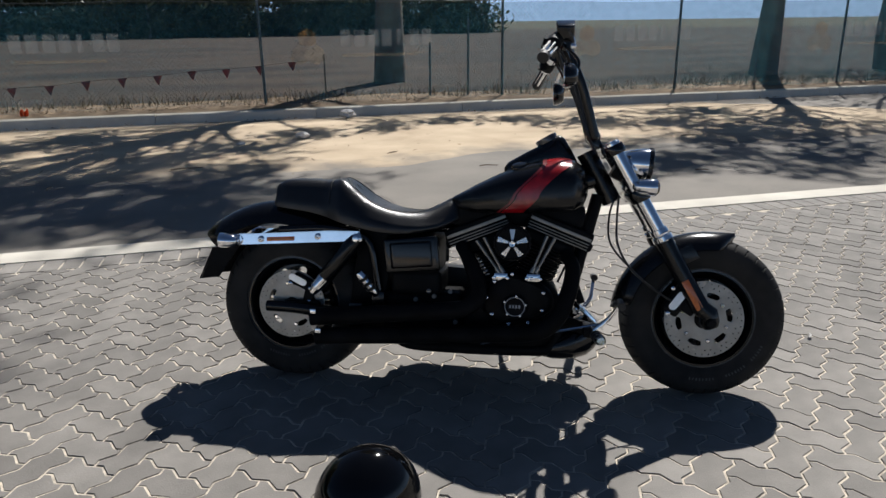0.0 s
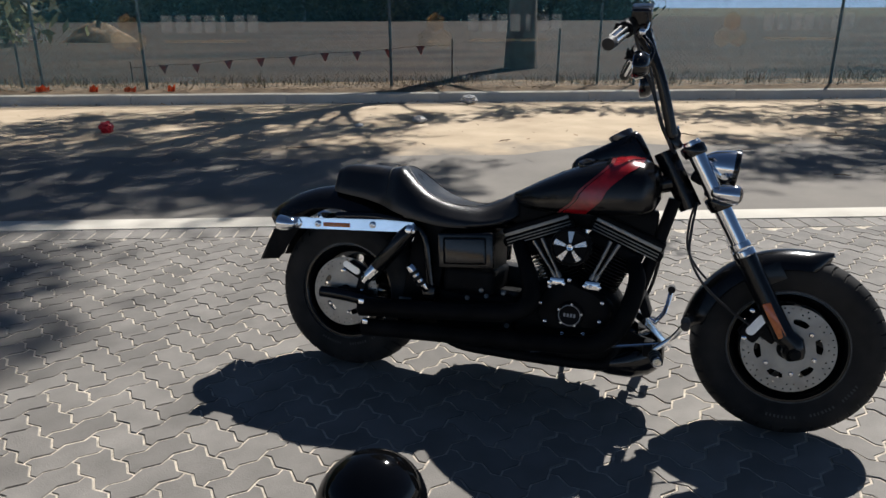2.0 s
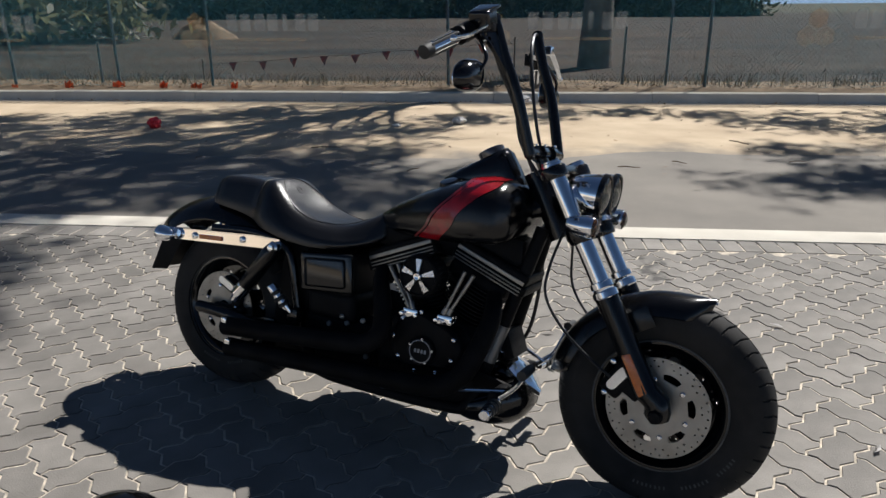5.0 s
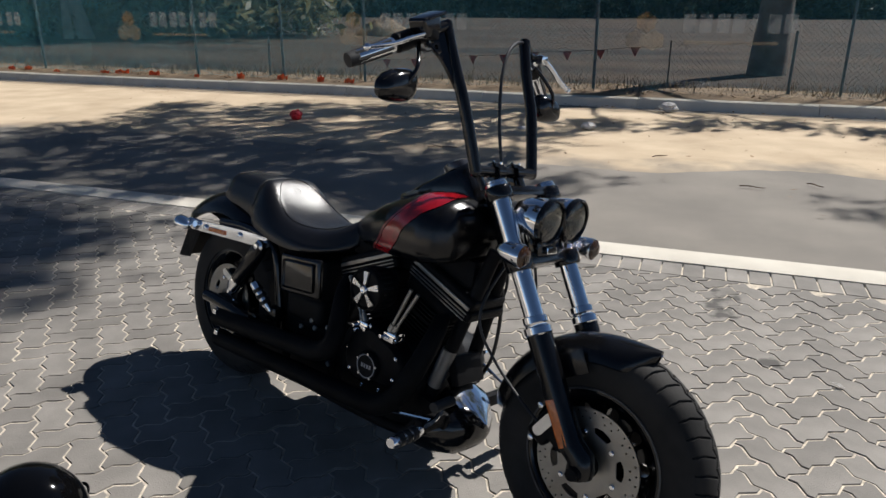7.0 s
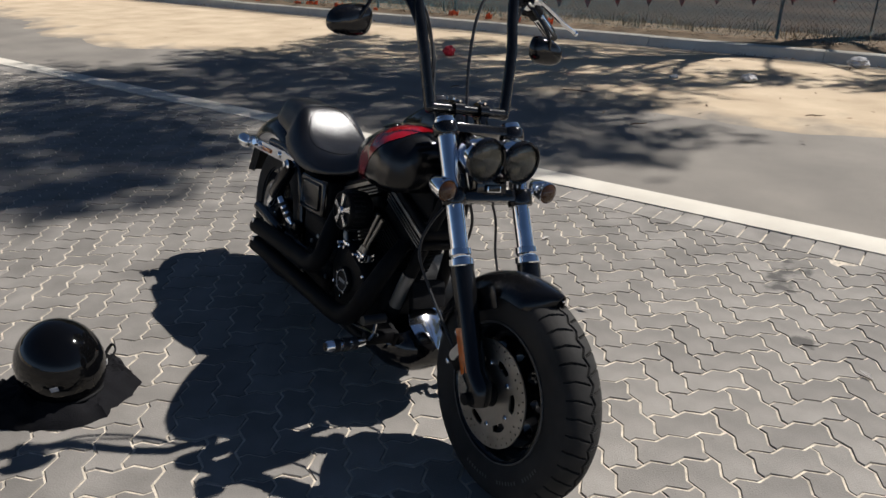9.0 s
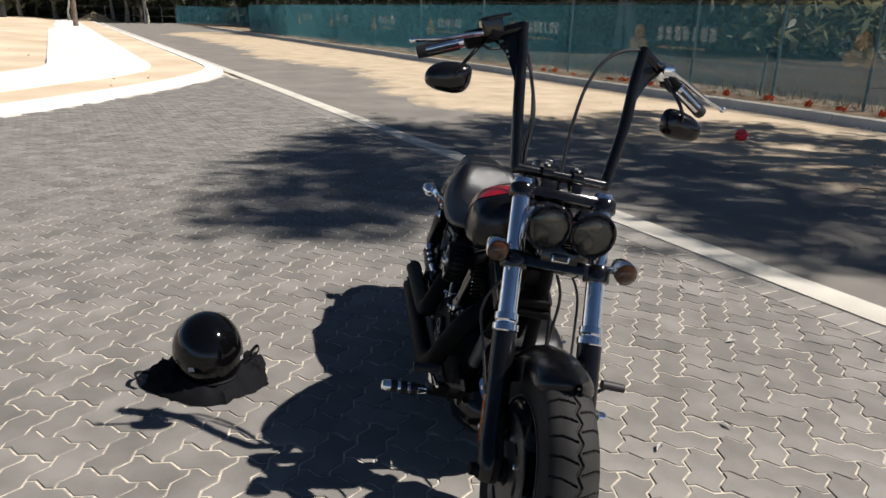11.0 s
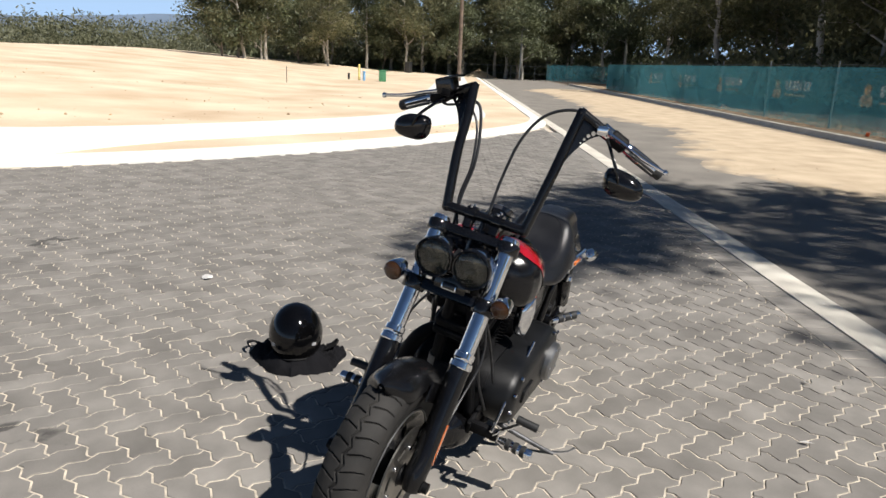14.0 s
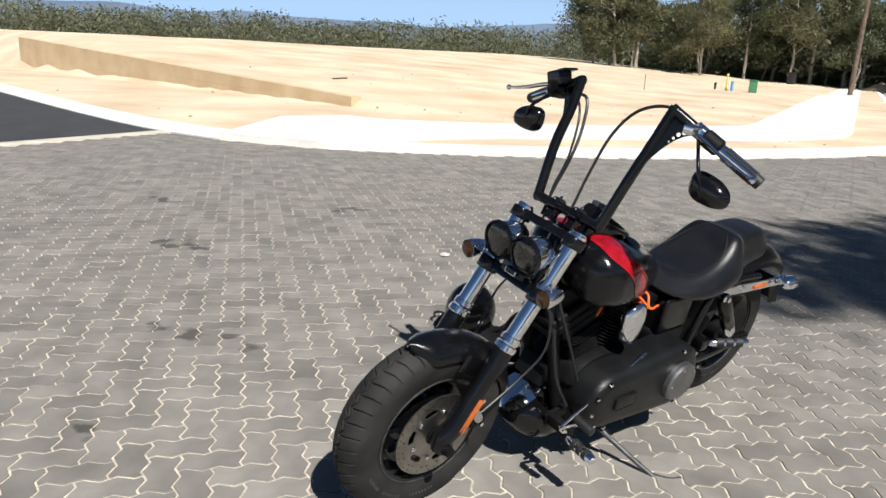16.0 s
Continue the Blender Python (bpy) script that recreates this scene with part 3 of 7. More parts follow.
def fence(u0, u1, v, top, posts, wires, name_label):
    f = tagged(new("fence"), name_label, "fence")
    f.matrix_world = ROAD
    for u in posts:
        b = B()
        tube(b, [(u, v + 0.035, 0.0), (u + 0.012 * math.sin(u), v + 0.035, top + 0.08)], 0.024, 10)
        lathe(b, [(0, 0.028), (0.02, 0.027), (0.035, 0.0)], (u + 0.012 * math.sin(u), v + 0.035, top + 0.075), (0, 0, 1), 10)
        part("post", b, M_GALV, f)
    b = B()
    tube(b, [(u, v + 0.004, top + 0.012 * math.sin(u * 1.9)) for u in np.arange(u0, u1 + 0.1, 0.5)], 0.006, 6)
    part("top_wire", b, M_WIRE, f)
    b = B()
    cols = np.arange(u0, u1 + 0.01, 0.25)
    rows = []
    for k in range(9):
        t = k / 8
        rows.append([b.verts.new((u, v - 0.02 - 0.045 * math.sin(math.pi * t) * noise.noise((u * 0.8, t * 2, 0)), 0.16 + 0.06 * noise.noise((u * 0.7, 0, 1)) * (1 - t) + t * (top - 0.20 + 0.012 * math.sin(u * 1.9)))) for u in cols])
    for r, s in zip(rows, rows[1:]):
        for k in range(len(cols) - 1):
            b.faces.new((r[k], r[k + 1], s[k + 1], s[k]))
    cl = part("shade_cloth", b, M_CLOTH, f, "translucent teal shade cloth", smooth=60)
    # the cloth's raised warp ribs, which close it to a glancing look
    us = np.arange(u0, u1, 0.011)
    lo = [0.17 + 0.06 * noise.noise((u * 0.7, 0, 1)) for u in us]
    verts, faces = [], []
    for u, z in zip(us, lo):
        i = len(verts)
        verts += [(u, v - 0.0246, z), (u, v - 0.0215, z), (u, v - 0.0215, top - 0.05), (u, v - 0.0246, top - 0.05)]
        faces.append((i, i + 1, i + 2, i + 3))
    tagged(sheet("cloth_rib", verts, faces, M_RIB, f), "fine raised ribs of the shade cloth", kind="stuff")
    if wires:
        verts, faces = [], []
        w0, w1 = wires
        h, pitch, r = top - 0.14, 0.075, 0.0016
        for sgn in (1, -1):
            for u in np.arange(w0 - h, w1 + h, pitch):
                a, z0, c, z1 = u, 0.14, u + sgn * h, top
                if max(a, c) < w0 or min(a, c) > w1:
                    continue
                i = len(verts)
                for x, z in ((a, z0), (c, z1)):
                    verts += [(x - r, v + 0.006, z), (x + r, v + 0.006, z), (x, v + 0.006 + 2 * r, z)]
                faces += [(i, i + 1, i + 4, i + 3), (i + 1, i + 2, i + 5, i + 4), (i + 2, i, i + 3, i + 5)]
        w = sheet("wire_mesh", verts, faces, M_WIRE, f)
        tagged(w, "woven steel fence wire", kind="stuff")
    return f


FENCE_V = 7.35
main_fence = fence(-45.0, 13.0, FENCE_V, 1.76, [10.3, 6.7, 3.3, -0.76, -4.75, -6.4, -8.3, -12.2, -16.3, -20.4, -24.5, -28.6, -32.7, -36.8, -40.9, -44.6],
                   (-11.0, 12.5), "chain-wire fence hung with teal printed shade cloth")


def banner(u, v, parent, y_off=-0.068):
    """The printed mark: a cluster of three hexagons, a row of plain bars for the name, a thin bar below and a small row near the hem."""
    def flat(name, quads, material, label):
        b = B()
        for q in quads:
            b.faces.new([b.verts.new((x, v + y_off, z)) for x, z in q])
        tagged(part(name, b, material, parent, label, smooth=0), kind="stuff" if len(quads) > 2 else "")
    hexa = lambda x, z, r: [(x + r * math.sin(k * math.pi / 3), z + r * math.cos(k * math.pi / 3)) for k in range(6)]
    flat("logo_mark", [hexa(u - 0.53, 1.19, 0.155)], M_LOGO, "orange hexagon print")
    flat("logo_mark", [hexa(u - 0.67, 0.93, 0.155), hexa(u - 0.40, 0.93, 0.155)], M_LOGO_PALE, "tan hexagon prints")
    w = 0.185
    bars = []
    for i in range(7):
        x = u + i * 0.225
        k = (0.0, 0.0, 0.03, 0.0, 0.06, 0.03, 0.0)[i]
        ww = w - (0.11 if i == 4 else 0.02)
        bars.append([(x + k * 0.5, 1.05), (x + k * 0.5 + ww, 1.05), (x + k * 0.5 + ww, 1.31), (x + k * 0.5, 1.31)])
    flat("name_bar", bars, M_PRINT, "pale lettering print drawn as bars")
    flat("line_bar", [[(u + 0.02, 0.89), (u + 1.3, 0.89), (u + 1.3, 0.935), (u + 0.02, 0.935)]], M_LOGO_PALE, "thin pale print line")
    flat("hem_bar", [[(u - 0.1 + i * 0.085, 0.30), (u - 0.1 + i * 0.085 + 0.06, 0.30), (u - 0.1 + i * 0.085 + 0.06, 0.37), (u - 0.1 + i * 0.085, 0.37)] for i in range(7)], M_PRINT, "small pale print near the hem")


for i in range(-7, 3):
    banner(0.50 + i * 4.86, FENCE_V, main_fence)

# ---- the motorcycle, leaning on its stand; x ahead, y to its left, z up, from the rear wheel's foot ----
bike = tagged(new("motorcycle"), "matt black cruiser with red tank stripe leaning on its side stand", "motorcycle")
bike.matrix_world = pose(-0.060, -0.0157, -0.027, -11.4, -0.1, -0.7)
FA, RA = Vector((1.606, 0, 0.336)), Vector((0, 0, 0.335))
BUILD = Vector((1.048, 0.962, 1.0))          # length, breadth and height of the bodywork against its drawing
W_FRONT, W_REAR = Vector((1.680, 0, 0.337)), Vector((0.056, 0, 0.341))
SIDES = (("right", -1), ("left", 1))


def tyre(parent, c, r, half, seed):
    """A fat tyre with cut tread: angled grooves that meet a zigzag line on the crown."""
    n_ang, pts = 840, []
    crown = [(-1, -0.30)] + [(s, 0) for s in np.linspace(-1, 1, 37)] + [(1, -0.30)]
    prof = []
    for s in np.linspace(-1, 1, 65):
        y = half * 0.93 * math.sin(s * 1.25) / math.sin(1.25)
        z = r - half * 0.86 * (1 - math.cos(s * 1.25)) / (1 - math.cos(1.25)) * 0.62
        prof.append((y, z, s))
    inner = [(half * 1.0, r - half * 0.80), (half * 1.0, r - half * 1.05), (half * 0.93, r - half * 1.35), (half * 0.84, r * 0.625), (half * 0.72, r * 0.590)]
    full = [(-y, z, None) for y, z in inner[::-1]] + prof + [(y, z, None) for y, z in inner]
    verts, faces = [], []
    pitches = 42
    for k in range(n_ang):
        a = 2 * math.pi * k / n_ang
        for y, z, s in full:
            rr = z
            if s is not None:
                q = a / (2 * math.pi) * pitches
                t = abs(s)
                ph = q + (0.5 if s < 0 else 0.0) + seed
                bend = 0.62 * t if t < 0.55 else 0.34 + 0.05 * (t - 0.55)
                g = abs(((ph + bend) % 1.0) - 0.5)
                depth = 0.0
                if 0.06 < t < 0.95 and g < 0.052:
                    depth = 0.0065
                tri = abs(((q + seed) % 1.0) * 2 - 1) - 0.5
                if abs(s - 0.16 * tri) < 0.034:
                    depth = 0.005
                rr -= depth
            verts.append((c.x + rr * math.sin(a), c.y + y, c.z + rr * math.cos(a)))
    m = len(full)
    for k in range(n_ang):
        j = (k + 1) % n_ang
        faces += [(k * m + i, j * m + i, j * m + i + 1, k * m + i + 1) for i in range(m - 1)]
    t = sheet("tyre", verts, faces, M_RUBBER, parent, smooth=28)
    t["label"] = "black road tyre with cut zigzag tread"
    # moulded sidewall writing, too small to read: a ring of thin bars
    for sgn in (-1, 1):
        b = B()
        for k in range(26):
            if k in (6, 7, 15, 16, 17):
                continue
            a = 2 * math.pi * k / 120 + 1.9 + seed
            rad, w = r - half * 1.12, 0.005
            d0, d1 = a - 0.010 - 0.003 * (k % 3), a + 0.010
            p = [(c.x + q * math.sin(e), c.y + sgn * (half + 0.0012), c.z + q * math.cos(e)) for q, e in ((rad - w, d0), (rad + w, d0), (rad + w, d1), (rad - w, d1))]
            b.faces.new([b.verts.new(x) for x in p])
        tagged(part("sidewall_print", b, M_FAINT, t, "faint pale writing as bars", smooth=0), kind="stuff")
    return t


def rotor(parent, c, y, r, windows, material=M_BRUSHED):
    """A drilled brake disc with curved windows in its carrier."""
    holes = []
    for k in range(windows):
        a0 = 2 * math.pi * k / windows + 0.2
        arc = [a0 + t * 0.27 for t in (-1, -0.6, -0.2, 0.2, 0.6, 1)]
        holes.append([(r * (0.72 - 0.03 * abs(t) ** 3) * math.cos(a), r * (0.72 - 0.03 * abs(t) ** 3) * math.sin(a)) for a, t in zip(arc, (-1, -0.6, -0.2, 0.2, 0.6, 1))]
                     + [(r * (0.56 + 0.03 * abs(t)) * math.cos(a0 + t * 0.24), r * (0.56 + 0.03 * abs(t)) * math.sin(a0 + t * 0.24)) for t in (1, 0.4, -0.4, -1)])
    for row, count, off in ((0.94, 36, 0.0), (0.83, 36, 0.5)):
        for k in range(count):
            if k % 3 == 2 and row < 0.9:
                continue
            a = 2 * math.pi * (k + off) / count
            holes.append(circle(r * row * math.cos(a), r * row * math.sin(a), 0.0032, 6))
    holes.append(circle(0, 0, r * 0.2, 20))
    b = plate(B(), circle(0, 0, r, 72), holes, 0.005, pose(c.x, y, c.z, 90))
    disc = part("brake_disc", b, material, parent, "drilled steel brake disc", smooth=30)
    return disc


def wheel(name, c, r, half, rim_half, discs, seed):
    w = B()
    # rim barrel and its rolled edges
    rr = r * 0.60
    prof = [(-rim_half, rr + 0.006), (-rim_half + 0.006, rr + 0.008), (-rim_half + 0.012, rr - 0.004), (-rim_half + 0.022, rr - 0.016), (0, rr - 0.03), (rim_half - 0.022, rr - 0.016), (rim_half - 0.012, rr - 0.004), (rim_half - 0.006, rr + 0.008), (rim_half, rr + 0.006),
            (rim_half, rr - 0.004), (rim_half - 0.016, rr - 0.022), (0, rr - 0.042), (-rim_half + 0.016, rr - 0.022), (-rim_half, rr - 0.004)]
    lathe(w, prof, c, (0, 1, 0), 64, close=True)
    rim = part("wheel", w, M_GLOSS, bike, "black cast wheel with slots")
    slots = []
    for k in range(10):
        a = 2 * math.pi * k / 10 + 0.15
        ring = []
        for t in np.linspace(0, 2 * math.pi, 12, endpoint=False):
            x, y = 0.121 + 0.024 * math.cos(t), 0.017 * math.sin(t) * (1.0 + 0.3 * math.cos(t))
            ring.append((x * math.cos(a) - y * math.sin(a), x * math.sin(a) + y * math.cos(a)))
        slots.append(ring)
    part("web", plate(B(), circle(0, 0, rr - 0.03, 72), slots, 0.026, pose(c.x, c.y, c.z, 90)), M_GLOSS, rim, smooth=30)
    for sy in (-1, 1):
        part("rim_lip", lathe(B(), [(0, rr + 0.0075), (0.0025 * sy, rr + 0.007), (0.0025 * sy, rr + 0.003), (0, rr + 0.0025)], c + Vector((0, (rim_half + 0.0005) * sy, 0)), (0, 1, 0), 72, close=True), M_STAND, rim, "thin scuffed rim edge")
    hub = lathe(B(), [(-0.10, 0.0), (-0.10, 0.024), (-0.075, 0.03), (-0.07, 0.05), (-0.02, 0.055), (0.02, 0.055), (0.07, 0.05), (0.075, 0.03), (0.10, 0.024), (0.10, 0.0)], c, (0, 1, 0), 28)
    part("hub", hub, M_POWDER, rim)
    tyre(rim, c, r, half, seed)
    for y in discs:
        d = rotor(rim, c, y, 0.147 if name == "front" else 0.138, 6 if name == "front" else 5)
        for k in range(6):
            a = 2 * math.pi * k / 6 - 0.325
            p = Vector((c.x + 0.085 * math.cos(a), y + math.copysign(0.003, y), c.z + 0.085 * math.sin(a)))
            b = lathe(B(), [(0, 0.0075), (0.004, 0.0075), (0.006, 0.005), (0.006, 0)], p, (0, math.copysign(1, y), 0), 10)
            part("bolt", b, M_CHROME, rim)
    return rim


front_wheel = wheel("front", W_FRONT, 0.310, 0.064, 0.054, (-0.071, 0.071), 0.1)
rear_wheel = wheel("rear", W_REAR, 0.315, 0.088, 0.072, (-0.089,), 0.37)


# ---- fork ----
def fork_point(z):
    """A point on the fork's middle line at that height."""
    return Vector((1.437 + (0.647 - z) * 0.548, 0, z))


F_TOP, F_CAP, F_END = fork_point(0.992), fork_point(0.655), Vector((1.612, 0, 0.338))
for side, s in SIDES:
    y = Vector((0, 0.122 * s, 0))
    b = tube(B(), [F_CAP + y, F_TOP + y + Vector((-0.005, 0, 0.01))], 0.0265, 20)
    leg = part("fork_tube", b, M_CHROME, bike, "chrome upper fork tube")
    d = (F_CAP - F_TOP).normalized()
    part("collar", lathe(B(), [(-0.030, 0.0268), (-0.028, 0.032), (-0.012, 0.033), (-0.008, 0.030), (-0.004, 0.030), (0.0, 0.036), (0.016, 0.0365), (0.02, 0.033)], F_CAP + y, d, 24), M_CHROME, leg)
    slider = tube(B(), [F_CAP + y + d * 0.012, F_CAP + y + d * 0.03, F_CAP + y + d * 0.20, F_CAP + y + d * 0.30, F_END + y + Vector((-0.004, 0, 0.03)), F_END + y, F_END + y + Vector((0.008, 0, -0.022))],
                  [0.034, 0.0335, 0.033, 0.034, 0.035, 0.036, 0.026], 20)
    sl = part("fork_slider", slider, M_SATIN, bike, "black lower fork leg")
    part("axle_nut", lathe(B(), [(-0.03, 0.02), (0.02, 0.02), (0.024, 0.016), (0.038, 0.016), (0.04, 0.0)], F_END + y + Vector((0, 0.012 * s, 0)), (0, s, 0), 12), M_POWDER, sl)
    a, e = F_CAP + d * 0.185, F_CAP + d * 0.305
    mid = (a + e) / 2 + y + Vector((0.0, 0.031 * s, 0.0))
    rot = Matrix.Rotation(math.atan2(d.x, d.z), 4, "Y")
    part("reflector", block(B(), (0.026, 0.007, 0.122), Matrix.Translation(mid + Vector((-0.006, -0.001 * s, 0))) @ rot, 0.003), M_AMBER, sl, "orange side reflector")
    # caliper behind the leg
    cal = block(B(), (0.062, 0.05, 0.115), Matrix.Translation(FA + Vector((-0.105, 0.100 * s, 0.075))) @ Matrix.Rotation(radians(32), 4, "Y"), 0.014, 3)
    block(cal, (0.07, 0.03, 0.05), Matrix.Translation(FA + Vector((-0.072, 0.108 * s, 0.055))) @ Matrix.Rotation(radians(32), 4, "Y"), 0.008)
    c = part("brake_caliper", cal, M_POWDER, bike, "black front brake caliper")
    pill = [(0.014 * math.cos(t), 0.026 + 0.014 * math.sin(t)) for t in np.linspace(0, math.pi, 9)] + [(0.014 * math.cos(t), -0.026 + 0.014 * math.sin(t)) for t in np.linspace(math.pi, 2 * math.pi, 9)]
    part("cover_plate", plate(B(), pill, [], 0.006, Matrix.Translation(FA + Vector((-0.108, 0.127 * s, 0.078))) @ Matrix.Rotation(radians(90), 4, "X") @ Matrix.Rotation(radians(-34), 4, "Z")), M_ALU, c, "bare metal caliper plate")
    for o in ((-0.125, 0.125), (-0.062, 0.068), (-0.14, 0.03)):
        part("bolt", lathe(B(), [(0, 0.008), (0.006, 0.008), (0.008, 0.005), (0.008, 0)], FA + Vector((o[0], 0.124 * s, o[1])), (0, s, 0), 10), M_CHROME, c)


def clamp(z, depth, height, half, name):
    c = fork_point(z)
    ang = Matrix.Rotation(math.atan(0.548), 4, "Y").inverted()
    b = block(B(), (depth, 2 * half - 0.03, height * 0.8), Matrix.Translation(c + Vector((-0.012, 0, 0))) @ ang, 0.008)
    for s in (-1, 1):
        ax = (F_CAP - F_TOP).normalized()
        lathe(b, [(-height / 2, 0.0), (-height / 2, 0.034), (-height / 2 + 0.004, 0.037), (height / 2 - 0.004, 0.037), (height / 2, 0.034), (height / 2, 0.0)], c + Vector((0, 0.122 * s, 0)), ax, 20)
    return part(name, b, M_GLOSS, bike, "gloss black fork clamp")


top_clamp = clamp(0.972, 0.06, 0.036, 0.15, "upper_clamp")
low_clamp = clamp(0.805, 0.06, 0.045, 0.15, "lower_clamp")
for s in (-1, 1):
    part("fork_cap", lathe(B(), [(0, 0.03), (0.008, 0.03), (0.014, 0.024), (0.016, 0.0)], fork_point(0.989) + Vector((0, 0.122 * s, 0)), (F_TOP - F_CAP).normalized(), 20), M_CHROME, top_clamp, "chrome fork cap")
part("steering_head", tube(B(), [(1.165, 0, 0.965), (1.268, 0, 0.775)], 0.036, 18), M_SATIN, bike)

# ---- front fender ----
def fender(name, c, arc, rad, half, drop, material, thick=0.004, tip=0.0):
    """A curved mudguard: arc of (degrees, radius) round the axle, rolled over at its sides."""
    outer, inner = [], []
    n = 40
    for i in range(n + 1):
        f = i / n
        a = radians(arc[0] + (arc[1] - arc[0]) * f)
        rr = rad(f) if callable(rad) else rad
        hw = half * (1 - tip * max(0, (abs(f - 0.5) - 0.38) / 0.12) ** 2)
        lo, li = [], []
        for t in np.linspace(-1, 1, 17):
            y = hw * math.sin(t * 1.42) / math.sin(1.42)
            q = drop * (1 - math.cos(t * 1.42)) / (1 - math.cos(1.42))
            for lst, th in ((lo, 0), (li, thick)):
                R = rr - q - th
                lst.append(Vector((c.x + R * math.cos(a), c.y + y * (1 - (th / hw if hw else 0)), c.z + R * math.sin(a))))
        outer.append(lo + li[::-1])
    b = loft(B(), outer)
    return part(name, b, material, bike, smooth=50)


ff = fender("front_fender", FA, (176, 72), lambda f: 0.332 - 0.004 * math.sin(math.pi * f) + 0.012 * max(0, (f - 0.85) / 0.15) ** 2, 0.078, 0.062, M_SATIN, tip=0.75)
ff["label"] = "matt black front mudguard"
for s in (-1, 1):
    b = B()
    for p, q in ((Vector((1.50, 0.086 * s, 0.53)), Vector((1.555, 0.086 * s, 0.62))),):
        block(b, (0.10, 0.006, 0.06), Matrix.Translation((p + q) / 2 + Vector((-0.01, 0, 0))) @ Matrix.Rotation(radians(-30), 4, "Y"), 0.003)
    part("bracket", b, M_SATIN, ff)
part("fender_edge", tube(B(), [FA + Vector((0.330 * math.cos(radians(a)), 0, 0.330 * math.sin(radians(a)))) + Vector((0, 0, 0.001)) for a in np.linspace(76, 71, 5)], 0.004, 8), M_CHROME, ff)

# ---- headlamps ----
HEAD_DIR = Vector((1, 0, -0.10)).normalized()
for side, s in SIDES:
    c = Vector((1.388, 0.0635 * s, 0.920))
    b = lathe(B(), [(-0.105, 0.0), (-0.104, 0.018), (-0.095, 0.034), (-0.07, 0.048), (-0.03, 0.057), (-0.004, 0.0595), (0.0, 0.0595)], c, HEAD_DIR, 36)
    lamp = part("headlamp", b, M_CHROME, bike, "round headlamp, one of a pair")
    part("rim", lathe(B(), [(-0.008, 0.060), (-0.006, 0.064), (0.006, 0.0635), (0.009, 0.060), (0.006, 0.056), (-0.008, 0.056)], c, HEAD_DIR, 36, close=True), M_GLOSS, lamp, "black headlamp rim")
    part("reflector_bowl", lathe(B(), [(0.0, 0.056), (-0.02, 0.045), (-0.035, 0.028), (-0.04, 0.012), (-0.04, 0.0)], c, HEAD_DIR, 32), M_BOWL, lamp)
    for dz in (-0.024, 0.024):
        part("light_unit", lathe(B(), [(-0.03, 0.019), (-0.012, 0.020), (-0.008, 0.018), (-0.004, 0.010), (-0.003, 0)], c + Vector((0, 0.006 * (1 if dz > 0 else -1), dz)), HEAD_DIR, 18), M_BOWL, lamp, "dull inner light unit")
    part("glass", lathe(B(), [(0.001, 0.057), (0.006, 0.05), (0.011, 0.035), (0.014, 0.018), (0.015, 0)], c, HEAD_DIR, 36), M_LENS, lamp, "smoked glass")
    part("stem", tube(B(), [c - HEAD_DIR * 0.07 + Vector((0, 0, -0.045)), (1.315, 0.035 * s, 0.825)], 0.012, 10), M_CHROME, lamp)
b = block(B(), (0.03, 0.11, 0.05), pose(1.345, 0, 0.843, 0, -12), 0.006)
block(b, (0.012, 0.045, 0.02), pose(1.366, 0, 0.838, 0, -12), 0.003)
part("lamp_bracket", b, M_GLOSS, bike)
part("badge_plate", block(B(), (0.006, 0.05, 0.018), pose(1.369, 0, 0.836, 0, -12), 0.002), M_CHROME, bike, "small chrome plate below the headlamps")
part("nacelle", block(B(), (0.05, 0.13, 0.07), pose(1.29, 0, 0.895, 0, 29), 0.015, 3), M_POWDER, bike)

# ---- turn signals ----
def signal(c, d, stalk, lens):
    b = lathe(B(), [(-0.052, 0.0), (-0.050, 0.010), (-0.040, 0.019), (-0.02, 0.027), (0.01, 0.031), (0.026, 0.0315), (0.030, 0.030)], c, d, 24)
    body = part("turn_signal", b, M_CHROME, bike, "chrome bullet turn signal")
    part("lens", lathe(B(), [(0.029, 0.0265), (0.034, 0.025), (0.039, 0.018), (0.042, 0.008), (0.0425, 0)], c, d, 24), lens, body, "amber lens")
    part("lens_seat", lathe(B(), [(0.025, 0.0), (0.025, 0.0288)], c, d, 24), M_AMBER_DARK, body)
    part("stalk", tube(B(), [c, stalk], 0.0135, 12), M_CHROME, body)
    return body


for s in (-1, 1):
    signal(Vector((1.370, 0.184 * s, 0.838)), (1, 0.0, -0.06), (1.335, 0.135 * s, 0.812), M_AMBER_LENS)
    signal(Vector((-0.232, 0.176 * s, 0.601)), (-1, 0, 0.02), (-0.185, 0.15 * s, 0.606), M_AMBER_LENS)

